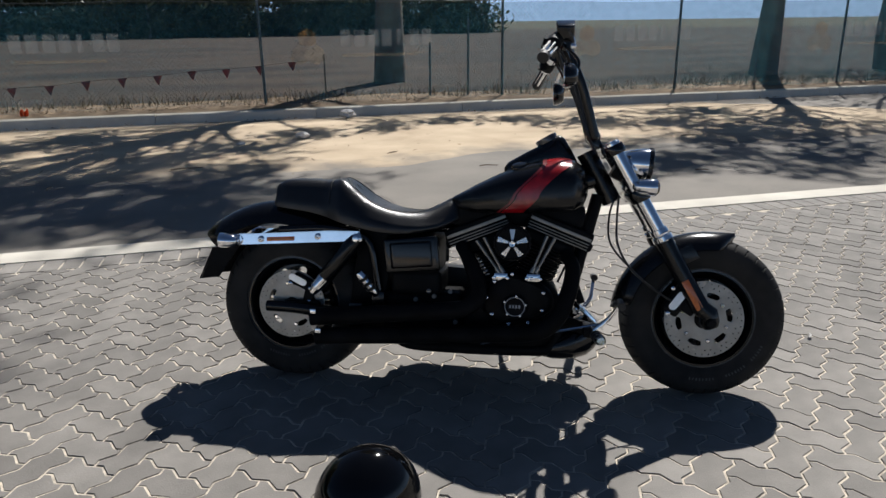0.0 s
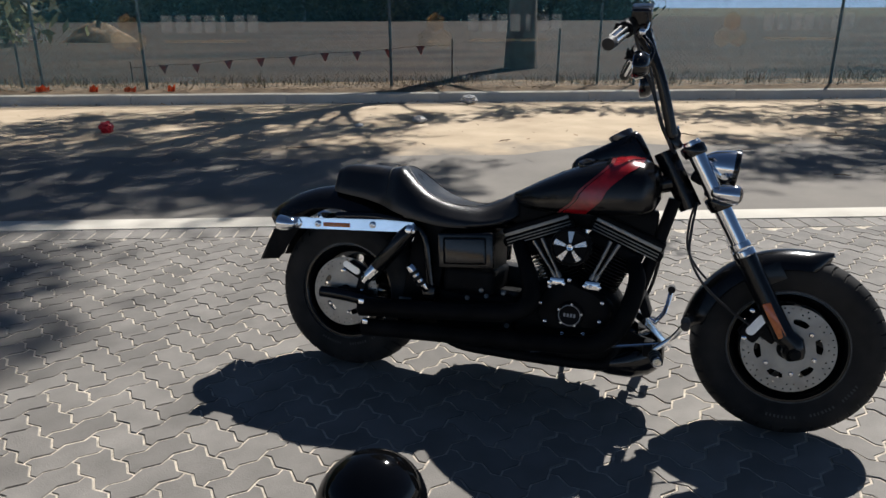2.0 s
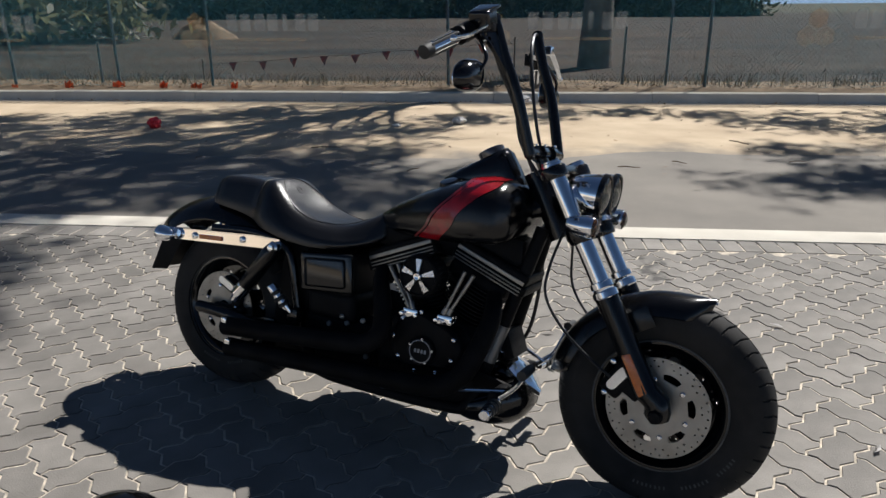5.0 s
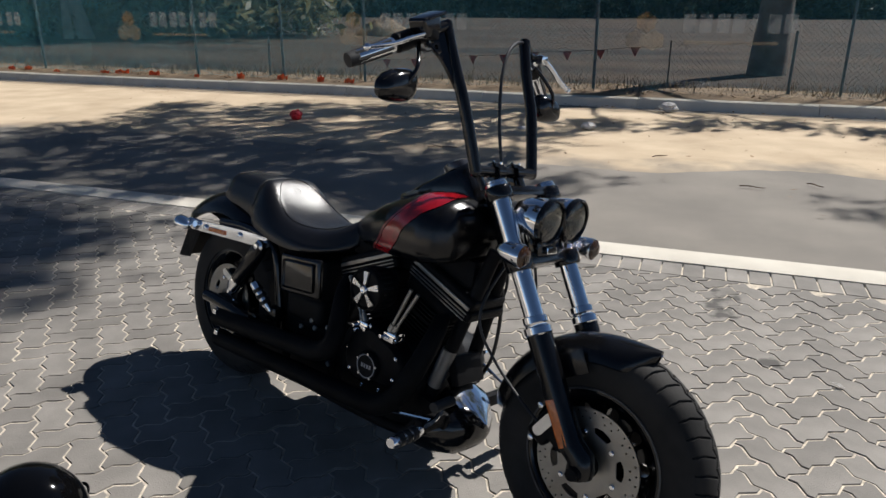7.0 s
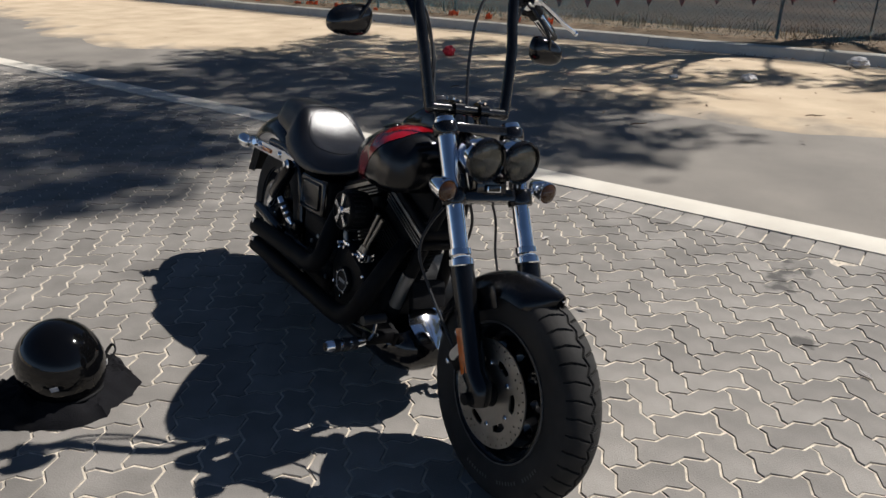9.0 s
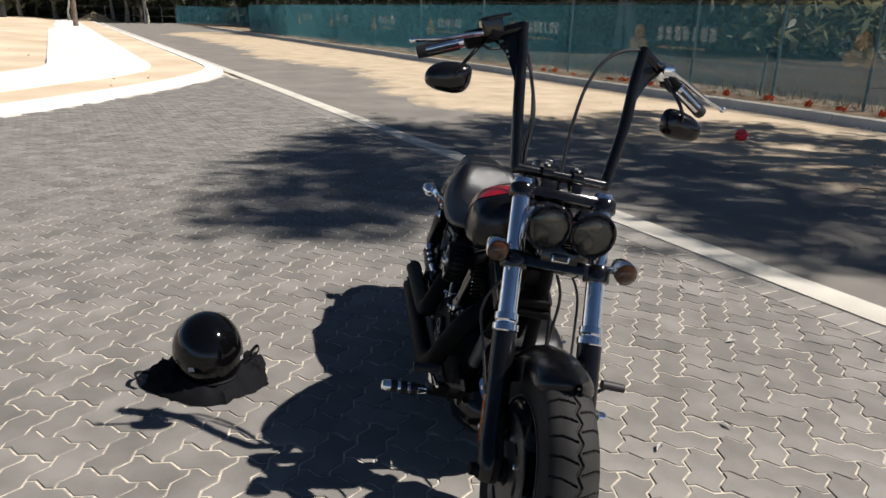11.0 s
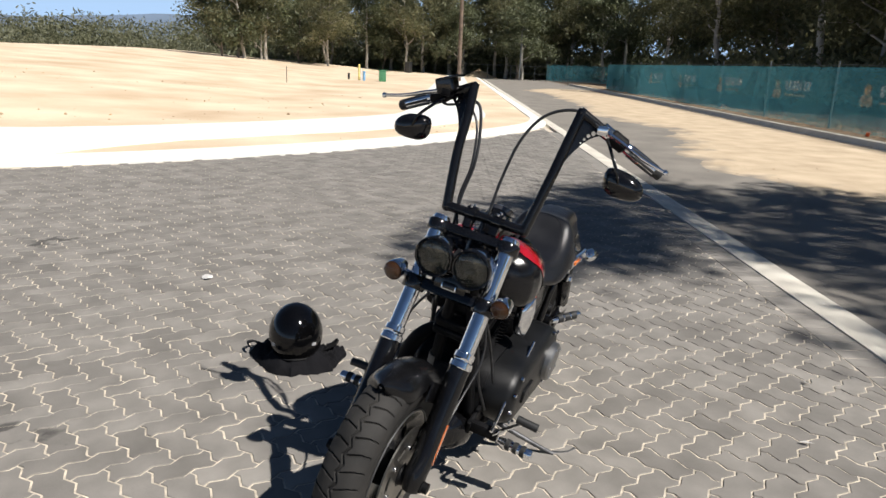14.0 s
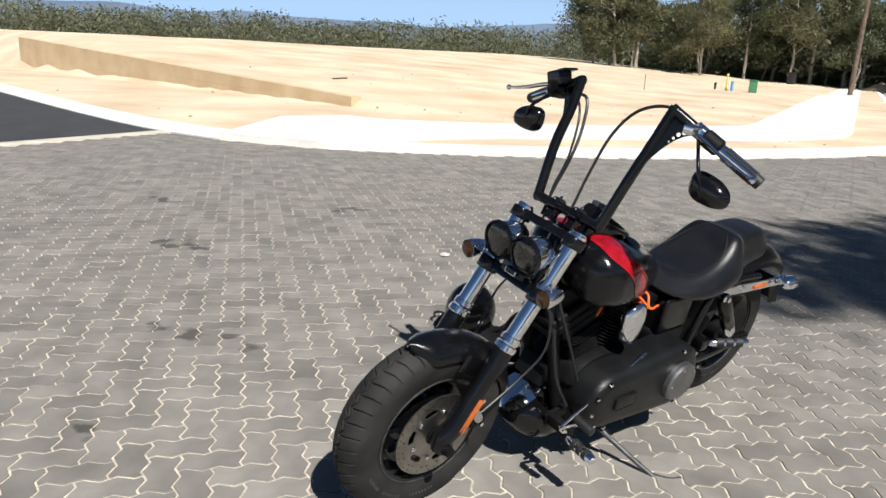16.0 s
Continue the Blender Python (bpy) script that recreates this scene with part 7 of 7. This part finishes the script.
pole = tagged(new("power_pole"), "weathered timber power pole beside the footpath", "pole")
pole.matrix_world = pose(*uv(-53, -2.3)[:2], -0.1)
part("shaft", tube(B(), [(0, 0, 0), (0.02, 0, 5), (0, 0.02, 10.5)], [0.165, 0.14, 0.115], 14), M_TIMBER, pole)
part("cross_arm", block(B(), (0.10, 2.0, 0.12), pose(0, 0, 9.8), 0.01), M_TIMBER, pole)
for x, y, h in ((*uv(-84, -5.0)[:2], 9.0), (*uv(-70, 3.7)[:2], 5.0)):
    p = tagged(new("street_pole"), "thin grey street pole by the road's end", "pole")
    p.matrix_world = pose(x, y, -0.3)
    part("shaft", tube(B(), [(0, 0, 0), (0, 0, h)], [0.09, 0.06], 10), M_GALV, p)
    part("arm", tube(B(), [(0, 0, h - 0.05), (0.4, 0.3, h + 0.1), (1.2, 0.7, h + 0.12)], 0.035, 8, smooth=3), M_GALV, p)
plank = thing("plank", block(B(), (0.95, 0.10, 0.035), Matrix(), 0.006), M_TIMBER, "dark plank lying on the sand lot", "plank", pose(*uv(-15.9, -16.0)[:2], lot_z(*uv(-15.9, -16.0)[:2]) + 0.02, 0, 0, 35))
# mound of sand and the second fence at the road's end
b = B()
rows = []
for i in range(17):
    f = i / 16
    rows.append([b.verts.new((4.2 * f * math.cos(a), 3.0 * f * math.sin(a), 1.25 * (1 - f) ** 1.1 * (1 + 0.25 * noise.noise((f * 4, math.cos(a) * 2, math.sin(a) * 2))) - 0.15)) for a in np.linspace(0, 2 * math.pi, 40, endpoint=False)])
for r, s in zip(rows, rows[1:]):
    for k in range(40):
        b.faces.new((r[k], r[(k + 1) % 40], s[(k + 1) % 40], s[k]))
bmesh.ops.remove_doubles(b, verts=b.verts[:], dist=0.001)
bmesh.ops.recalc_face_normals(b, faces=b.faces[:])
thing("sand_mound", b, M_SAND, "heap of dumped sand near the road's end", "mound", pose(-70.0, -25.0, -0.25), 60)
f2 = fence(-12, 0, 0.0, 1.75, [-12, -9, -6, -3, 0], None, "second run of shade-cloth fence across the road's end")
f2.matrix_world = ROAD @ pose(-58.5, 10.5, -0.1, 0, 0, 20)
gate = tagged(new("wire_gate"), "grey tubular wire gate at the road's end", "gate")
gate.matrix_world = ROAD @ pose(-72.5, 3.0, -0.35, 0, 0, 70)
for x in (-5, -2.5, 0, 2.5, 5):
    part("gate_post", tube(B(), [(x, 0, 0), (x, 0, 1.8)], 0.035, 8), M_GALV, gate)
for h in (0.2, 1.0, 1.75):
    part("gate_rail", tube(B(), [(-5, 0, h), (5, 0, h)], 0.02, 8), M_GALV, gate)

# ---- litter on the road ----
def crumple(r, sq, seed, material, name, label, category, at):
    b = B()
    bmesh.ops.create_icosphere(b, subdivisions=3, radius=r)
    for v in b.verts:
        n = v.co.normalized()
        v.co *= 1 + 0.35 * noise.noise(n * 2.2 + Vector((seed, 0, 0))) + 0.16 * noise.noise(n * 6 + Vector((0, seed, 0)))
        v.co.z *= sq
    lo = min(v.co.z for v in b.verts)
    for v in b.verts:
        v.co.z -= lo
    return thing(name, b, material, label, category, at, 30)


crumple(0.078, 0.85, 1, M_RED_PLASTIC, "red_cup", "crushed red plastic cup lying on the sandy road", "litter", pose(*uv(-4.06, 3.94, 0.012)))
crumple(0.12, 0.55, 5, M_PAPER, "plastic_bag", "crumpled pale plastic bag in the gutter", "litter", pose(*uv(0.45, 6.42, 0.005)))
crumple(0.085, 0.5, 9, M_PAPER, "paper_scrap", "crumpled pale paper on the sandy road", "litter", pose(*uv(-0.35, 4.45, 0.012)))
crumple(0.05, 0.4, 12, M_PAPER, "paper_scrap", "small crumpled pale paper on the road", "litter", pose(*uv(-1.1, 4.2, 0.012)))
crumple(0.035, 0.35, 15, M_PAPER, "paper_scrap", "small white scrap lying on the pavers", "litter", pose(*uv(-1.84, -3.94, 0.0)))
rng_t = random.Random(3)
for i, (x, y, L, a) in enumerate(((*uv(1.38, 2.05)[:2], 0.20, 15), (-2.55, 4.15, 0.32, 30), (-1.2, 3.6, 0.18, 80), (0.9, 4.9, 0.15, -20), (1.9, 5.4, 0.22, 40), (2.6, 4.4, 0.14, 10), (-0.6, 5.2, 0.18, 60), (1.3, 6.2, 0.25, -35), (2.9, 6.6, 0.2, 25), (-3.4, 3.2, 0.16, 110))):
    b = tube(B(), [(-L / 2, 0, 0.006), (-L / 6, 0.012, 0.010), (L / 5, -0.008, 0.009), (L / 2, 0.006, 0.006)], [0.005, 0.006, 0.005, 0.003], 6, smooth=3)
    t = thing("twig", b, M_TWIG, "dry twig fallen on the sandy road", "twig", pose(x, y, 0.012, 0, 0, a))
    t["group"] = "twigs on the road"
b = B()
for q, k in zip(((-0.030, 0), (0, 0.011), (0.032, 0.002), (0, -0.010)), range(4)):
    b.verts.new((q[0], q[1], 0.006 + 0.004 * (k % 2)))
b.verts.ensure_lookup_table()
b.faces.new(b.verts[:])
bmesh.ops.solidify(b, geom=b.faces[:], thickness=0.0015)
leaf_me = thing("fallen_leaf", b, M_PAPER, "pale dry gum leaf lying on the pavers", "leaf", pose(0.98, 0.93, 0.004, 0, 0, 20), 0)
leaf_me["group"] = "leaves on the pavers"
for x, y, a in ((0.30, 1.30, 100), (1.10, 0.62, 140), (-0.35, 1.35, 30), (2.25, 0.55, 70), (-1.8, -2.6, 10), (1.9, 1.45, 160)):
    copy_thing(leaf_me, pose(x, y, 0.004, 0, 0, a))


def scatter(name, label, n, region, size, material, seed, category, lift=0.004, thin=0.3):
    rng = np.random.default_rng(seed)
    verts, faces = [], []
    for _ in range(n):
        u, v, z0 = region(rng)
        x, y, _z = uv(u, v)
        a, s = rng.uniform(0, 6.28), size * rng.uniform(0.5, 1.5)
        d, w = np.array([math.cos(a), math.sin(a), rng.uniform(-0.3, 0.5)]) * s, np.array([-math.sin(a), math.cos(a), rng.uniform(-0.3, 0.3)]) * s * thin
        p = np.array([x, y, z0 + lift + s * 0.2])
        i = len(verts)
        verts += [tuple(p - d), tuple(p + w), tuple(p + d), tuple(p - w)]
        faces.append((i, i + 1, i + 2, i + 3))
    ob = sheet(name, verts, faces, material)
    tagged(ob, label, category, kind="stuff")


scatter("leaf_litter", "dry leaf litter along the kerb and verge", 2600, lambda r: (r.uniform(-20, 13), min(7.9, 6.95 + abs(r.normal(0, 0.5))), 0.17), 0.04, M_LITTER, 2, "litter")
scatter("road_leaves", "scattered dry leaves and bark on the sandy road", 420, lambda r: (r.uniform(-9, 8), 1.2 + 5.3 * r.random() ** 0.7, 0.012), 0.026, M_LITTER, 6, "litter")
scatter("gutter_leaves", "leaves and bark gathered in the gutter", 700, lambda r: (r.uniform(-16, 13), 6.67 - abs(r.normal(0, 0.12)), 0.012), 0.03, M_LITTER, 16, "litter")


def straw(name, label, n, region, h, seed, material):
    rng = np.random.default_rng(seed)
    verts, faces = [], []
    for _ in range(n):
        u, v, z0 = region(rng)
        x, y, _z = uv(u, v)
        for _k in range(5):
            a, s = rng.uniform(0, 6.28), h * rng.uniform(0.4, 1.3)
            bx, by = x + rng.normal(0, 0.05), y + rng.normal(0, 0.05)
            lean = rng.normal(0, 0.35, 2) * s
            i = len(verts)
            w = 0.006
            verts += [(bx - w * math.cos(a), by - w * math.sin(a), z0), (bx + w * math.cos(a), by + w * math.sin(a), z0), (bx + lean[0], by + lean[1], z0 + s)]
            faces.append((i, i + 1, i + 2))
    ob = sheet(name, verts, faces, material)
    tagged(ob, label, "grass", kind="stuff")


straw("fence_grass", "dry weeds along the foot of the fence", 900, lambda r: (r.uniform(-22, 13), 7.46 + abs(r.normal(0, 0.45)), 0.14), 0.22, 12, M_STRAW)
straw("field_grass", "sparse dry grass of the field behind the fence", 1500, lambda r: (r.uniform(-30, 26), 9.2 + 24 * r.random() ** 1.5, 0.10), 0.16, 13, M_STRAW)
# scraps of orange barrier mesh under the fence
rng_o = random.Random(21)
for i in range(13):
    u = -15.5 + i * 0.92 + rng_o.uniform(-0.3, 0.3)
    w, h = rng_o.uniform(0.10, 0.30), rng_o.uniform(0.05, 0.11)
    b = B()
    cols_ = [[b.verts.new((-w / 2 + w * k / 6, 0.02 * math.sin(k * 2.1 + i), h * j / 2 * (1 + 0.3 * math.sin(k * 1.7 + i)))) for k in range(7)] for j in range(3)]
    for r, s in zip(cols_, cols_[1:]):
        for k in range(6):
            b.faces.new((r[k], r[k + 1], s[k + 1], s[k]))
    bmesh.ops.solidify(b, geom=b.faces[:], thickness=0.004)
    t = thing("barrier_scrap", b, M_ORANGE_MESH, "torn scrap of orange barrier mesh below the fence", "litter", ROAD @ pose(u * 0.9, 7.25 - rng_o.uniform(0, 0.15), 0.155, -20, 0, rng_o.uniform(-20, 20)), 40)
    t["group"] = "orange scraps"

# behind the fence: short stakes, a string of red flags, a heap of cut branches and a mound of earth
def at_uv(u, v, turn=0.0):
    return Matrix.Translation(uv(u, v, ground_height(u, v))) @ Matrix.Rotation(radians(21.0 + turn), 4, "Z")


for u, v, h in ((2.05, 7.6, 0.95), (2.75, 7.65, 1.35), (8.6, 7.65, 1.0), (-6.9, 7.7, 0.75)):
    thing("stake", tube(B(), [(0, 0, -0.05), (0.01, 0, h)], [0.022, 0.02], 8), M_GALV, "short grey steel stake behind the fence", "stake", at_uv(u, v))
M_FLAG = mat("faded_red_flag", (0.22, 0.035, 0.025), 0.8, var=0.2)
bunting = tagged(new("flag_line"), "string of small faded red flags behind the fence", "bunting")
bunting.matrix_world = ROAD
line = [Vector((-5.3 + 0.56 * k, 8.3, 0.335 + 0.037 * k + 0.012 * math.sin(k * 2.3))) for k in range(11)]
for k in (0, 10):
    part("stake", tube(B(), [(line[k].x, 8.3, 0.05), (line[k].x, 8.3, line[k].z + 0.2)], 0.013, 8), M_TIMBER, bunting)
part("cord", tube(B(), [p + Vector((0, 0, 0.1)) for p in line], 0.003, 5), M_TWIG, bunting)
for p in line[1:-1]:
    b = B()
    ring = [Vector((-0.075, 0.0, 0.10)), Vector((0.075, 0.005, 0.10)), Vector((0.01, -0.012, -0.06))]
    loft(b, [[p + q + Vector((0, -0.001, 0)) for q in ring], [p + q + Vector((0, 0.001, 0)) for q in ring]])
    part("flag", b, M_FLAG, bunting, smooth=0)
M_BRANCH = mat("sun_bleached_branch", (0.34, 0.31, 0.27), 0.85, var=0.3, island=0.6)
b = B()
heap_rng = random.Random(77)
for k in range(70):
    c = Vector((heap_rng.gauss(0, 0.9), heap_rng.gauss(0, 0.4), 0))
    top = max(0.05, 0.75 - 0.35 * abs(c.x))
    c.z = heap_rng.uniform(0.03, top)
    d = Vector((heap_rng.uniform(-1, 1), heap_rng.uniform(-0.6, 0.6), heap_rng.uniform(-0.35, 0.5))).normalized() * heap_rng.uniform(0.35, 0.9)
    a, e = c - d, c + d
    a.z, e.z = max(0.0, a.z), max(0.0, e.z)
    tube(b, [a, (a + e) / 2 + Vector((0, 0, heap_rng.uniform(-0.05, 0.08))), e], [0.03, 0.022, 0.01], 5)
heap = thing("branch_heap", b, M_BRANCH, "heap of sun-bleached cut branches in the field", "branches", at_uv(-17.5, 26))
heap["kind"] = "stuff"
b = B()
rows = []
for i in range(11):
    rows.append([b.verts.new((1.5 * (1 - i / 10) * math.cos(t) * (1 + 0.15 * noise.noise((math.cos(t) * 2, math.sin(t) * 2, i * 0.3))), 0.9 * (1 - i / 10) * math.sin(t), -0.05 + 0.8 * (1 - (1 - i / 10) ** 1.7) * (1 + 0.25 * noise.noise((math.cos(t) * 3, math.sin(t) * 3, i * 0.4))))) for t in np.linspace(0, 2 * math.pi, 28, endpoint=False)])
for r, q in zip(rows, rows[1:]):
    for k in range(28):
        b.faces.new((r[k], r[(k + 1) % 28], q[(k + 1) % 28], q[k]))
thing("earth_mound", b, M_DIRT, "low mound of dug brown earth in the field", "mound", at_uv(-13.0, 26.0), 60)

M_CLOD = mat("orange_dirt_clod", (0.36, 0.25, 0.15), 0.95, var=0.3, island=0.6)


def clods():
    """Small lumps of dirt on the sand lots and along the footpath."""
    rng = np.random.default_rng(44)
    verts, faces = [], []
    count = 0
    while count < 170:
        u, v = rng.uniform(-26, -6.5), rng.uniform(-20, -1)
        d = kerb_distance(u, v)
        if d < 0.6 or 1.4 < d < 4.0:
            continue
        if noise.noise((u * 0.35, v * 0.35, 11)) < -0.05:
            continue
        count += 1
        x, y, z = uv(u, v, ground_height(u, v))
        s = 0.012 + 0.04 * rng.random() ** 3
        i = len(verts)
        j = rng.uniform(0.6, 1.3, 6)
        verts += [(x + s * j[0], y, z + s * 0.25), (x, y + s * j[1], z + s * 0.2), (x - s * j[2], y, z + s * 0.25), (x, y - s * j[3], z + s * 0.2), (x, y, z + s * 0.9 * j[4]), (x, y, z - s * 0.5)]
        for k in range(4):
            faces += [(i + k, i + (k + 1) % 4, i + 4), (i + (k + 1) % 4, i + k, i + 5)]
    tagged(sheet("dirt_clods", verts, faces, M_CLOD), "small orange dirt lumps on the sand", "dirt", kind="stuff")


clods()

# ---- interlocking pavers of the crossing ----
PAVE = Matrix.Translation((0.203, 0.035, 0)) @ Matrix.Rotation(radians(66.5), 4, "Z")   # herringbone axes, half a right angle to the road
UNIT = 0.1092


def zigzag(p, q, h):
    """One side of a cell between two lattice corners, dented like the interlocking stones."""
    p, q = Vector(p), Vector(q)
    d = q - p
    n = Vector((-d.y, d.x))
    if d.x < -0.5 or d.y < -0.5:
        return [p, p + d * 0.25 + n * h, p + d * 0.75 - n * h]
    return [p, p + d * 0.25 + n * h, p + d * 0.75 - n * h]


def stone_outline(cells):
    (x0, y0), (x1, y1) = cells
    corners = [(x0, y0), (x0 + 1, y0)] + ([(x0 + 2, y0), (x0 + 2, y0 + 1), (x0 + 1, y0 + 1), (x0, y0 + 1)] if y1 == y0
                                         else [(x0 + 1, y0 + 1), (x0 + 1, y0 + 2), (x0, y0 + 2), (x0, y0 + 1)])
    out = []
    for i in range(6):
        out += zigzag(corners[i], corners[(i + 1) % 6], 0.105)
    return out


def stone_mesh(cells):
    """Vertices and faces of one stone about its own middle: a top with a worn chamfer and sides."""
    o = stone_outline(cells)
    c = sum(o, Vector((0, 0))) / len(o)
    rings = []
    n = len(o)
    for inset, z in ((0.030, -0.05), (0.030, -0.004), (0.050, 0.0)):
        ring = []
        for i in range(n):
            a, b, d = o[i - 1], o[i], o[(i + 1) % n]
            n1 = Vector((-(b - a).y, (b - a).x)).normalized()
            n2 = Vector((-(d - b).y, (d - b).x)).normalized()
            m = (n1 + n2).normalized()
            k = inset / max(0.6, m.dot(n1))
            p = b + m * k - c
            ring.append((p.x * UNIT, p.y * UNIT, z))
        rings.append(ring)
    verts = [p for r in rings for p in r]
    faces = [(r * n + i, r * n + (i + 1) % n, (r + 1) * n + (i + 1) % n, (r + 1) * n + i) for r in range(2) for i in range(n)]
    faces.append(tuple(range(2 * n, 3 * n)))
    return verts, faces, c


def lay_pavers():
    bed = B()
    q = [(-16, -0.02), (14, -0.02), (14, -11.3), (-5.15, -11.3), (-5.15, -10.3), (-6.6, -6.6), (-8.3, -4.6), (-10.3, -2.9), (-12.7, -1.2), (-15.4, -0.1)]
    bed.faces.new([bed.verts.new((x, y, -0.0042)) for x, y in q[1:]])
    bmesh.ops.recalc_face_normals(bed, faces=bed.faces[:])
    pavement = part("pavement", bed, M_JOINT, None, smooth=0)
    pavement.matrix_world = ROAD
    tagged(pavement, "crossing of grey zigzag pavers laid in herringbone with pale sand joints", "pavement", kind="structure")
    kinds = {"h": stone_mesh(((0, 0), (1, 0))), "v": stone_mesh(((0, 0), (0, 1)))}
    meshes = {}
    for k, (verts, faces, c) in kinds.items():
        me = bpy.data.meshes.new("paver")
        me.from_pydata(verts, [], faces)
        me.materials.append(M_PAVER)
        meshes[k] = me
    rng = random.Random(4)
    to_road = ROAD_INV @ PAVE
    from_road = to_road.inverted()
    all_v, all_f, near = [], [], []
    for i in range(-125, 125):
        for j in range(-125, 125):
            c = (i - j) % 4
            if c == 0:
                k, org = "h", Vector((i, j - 1))
            elif c == 3:
                k, org = "v", Vector((i, j - 1))
            else:
                continue
            verts, faces, cen = kinds[k]
            mid = (org + cen) * UNIT
            p = to_road @ Vector((mid.x, mid.y, 0))
            if not (-16.5 < p.x < 9.5 and -10.96 < p.y < -0.17):
                continue
            if p.x < -4 and kerb_distance(p.x, p.y) > -0.14:
                continue
            w = PAVE @ Vector((mid.x, mid.y, 0))
            z = 0.0 + rng.uniform(-0.0022, 0.0012)
            tilt = (rng.gauss(0, 0.004), rng.gauss(0, 0.004))
            if p.y < -0.48 and 0.9 < w.x < 2.6 and -0.75 < w.y < 2.2 and len(near) < 300:
                ob = bpy.data.objects.new("paver", meshes[k])
                ob.location = (mid.x, mid.y, z)
                ob.rotation_euler = (tilt[0], tilt[1], 0)
                near.append(ob)
                continue
            base = len(all_v)
            pts = [Vector((x + mid.x, y + mid.y, h + z + x * tilt[0] + y * tilt[1])) for x, y, h in verts]
            if p.y > -0.48:      # stones cut along the header course
                for q in pts:
                    r = to_road @ q
                    if r.y > -0.214:
                        q.xy = (from_road @ Vector((r.x, -0.214, 0))).xy
            all_v += [tuple(q) for q in pts]
            all_f += [tuple(base + a for a in f) for f in faces]
    rest = sheet("paver_field", all_v, all_f, M_PAVER, pavement)
    rest.matrix_world = PAVE
    tagged(rest, "the rest of the grey herringbone pavers", kind="stuff")
    for ob in near:
        scene.collection.objects.link(ob)
        ob.parent = pavement
        ob.matrix_parent_inverse = ROAD_INV @ PAVE
    # header course of plain stones along the strip
    verts, faces = [], []
    for i in range(-118, 82):
        u = i * 0.1165
        if kerb_distance(u, -0.2) > -0.2:
            continue
        z = rng.uniform(-0.002, 0.001)
        x0, x1, y0, y1 = u + 0.003, u + 0.1135, -0.207, -0.006
        b = len(verts)
        for ins, h in ((0, -0.05), (0, -0.005), (0.004, 0)):
            verts += [(x0 + ins, y0 + ins, h + z), (x1 - ins, y0 + ins, h + z), (x1 - ins, y1 - ins, h + z), (x0 + ins, y1 - ins, h + z)]
        faces += [(b + r * 4 + k, b + r * 4 + (k + 1) % 4, b + r * 4 + 4 + (k + 1) % 4, b + r * 4 + 4 + k) for r in range(2) for k in range(4)] + [(b + 8, b + 9, b + 10, b + 11)]
    head = sheet("header_course", verts, faces, M_PAVER, pavement)
    tagged(head, "header course of plain grey stones along the strip", kind="stuff")


lay_pavers()
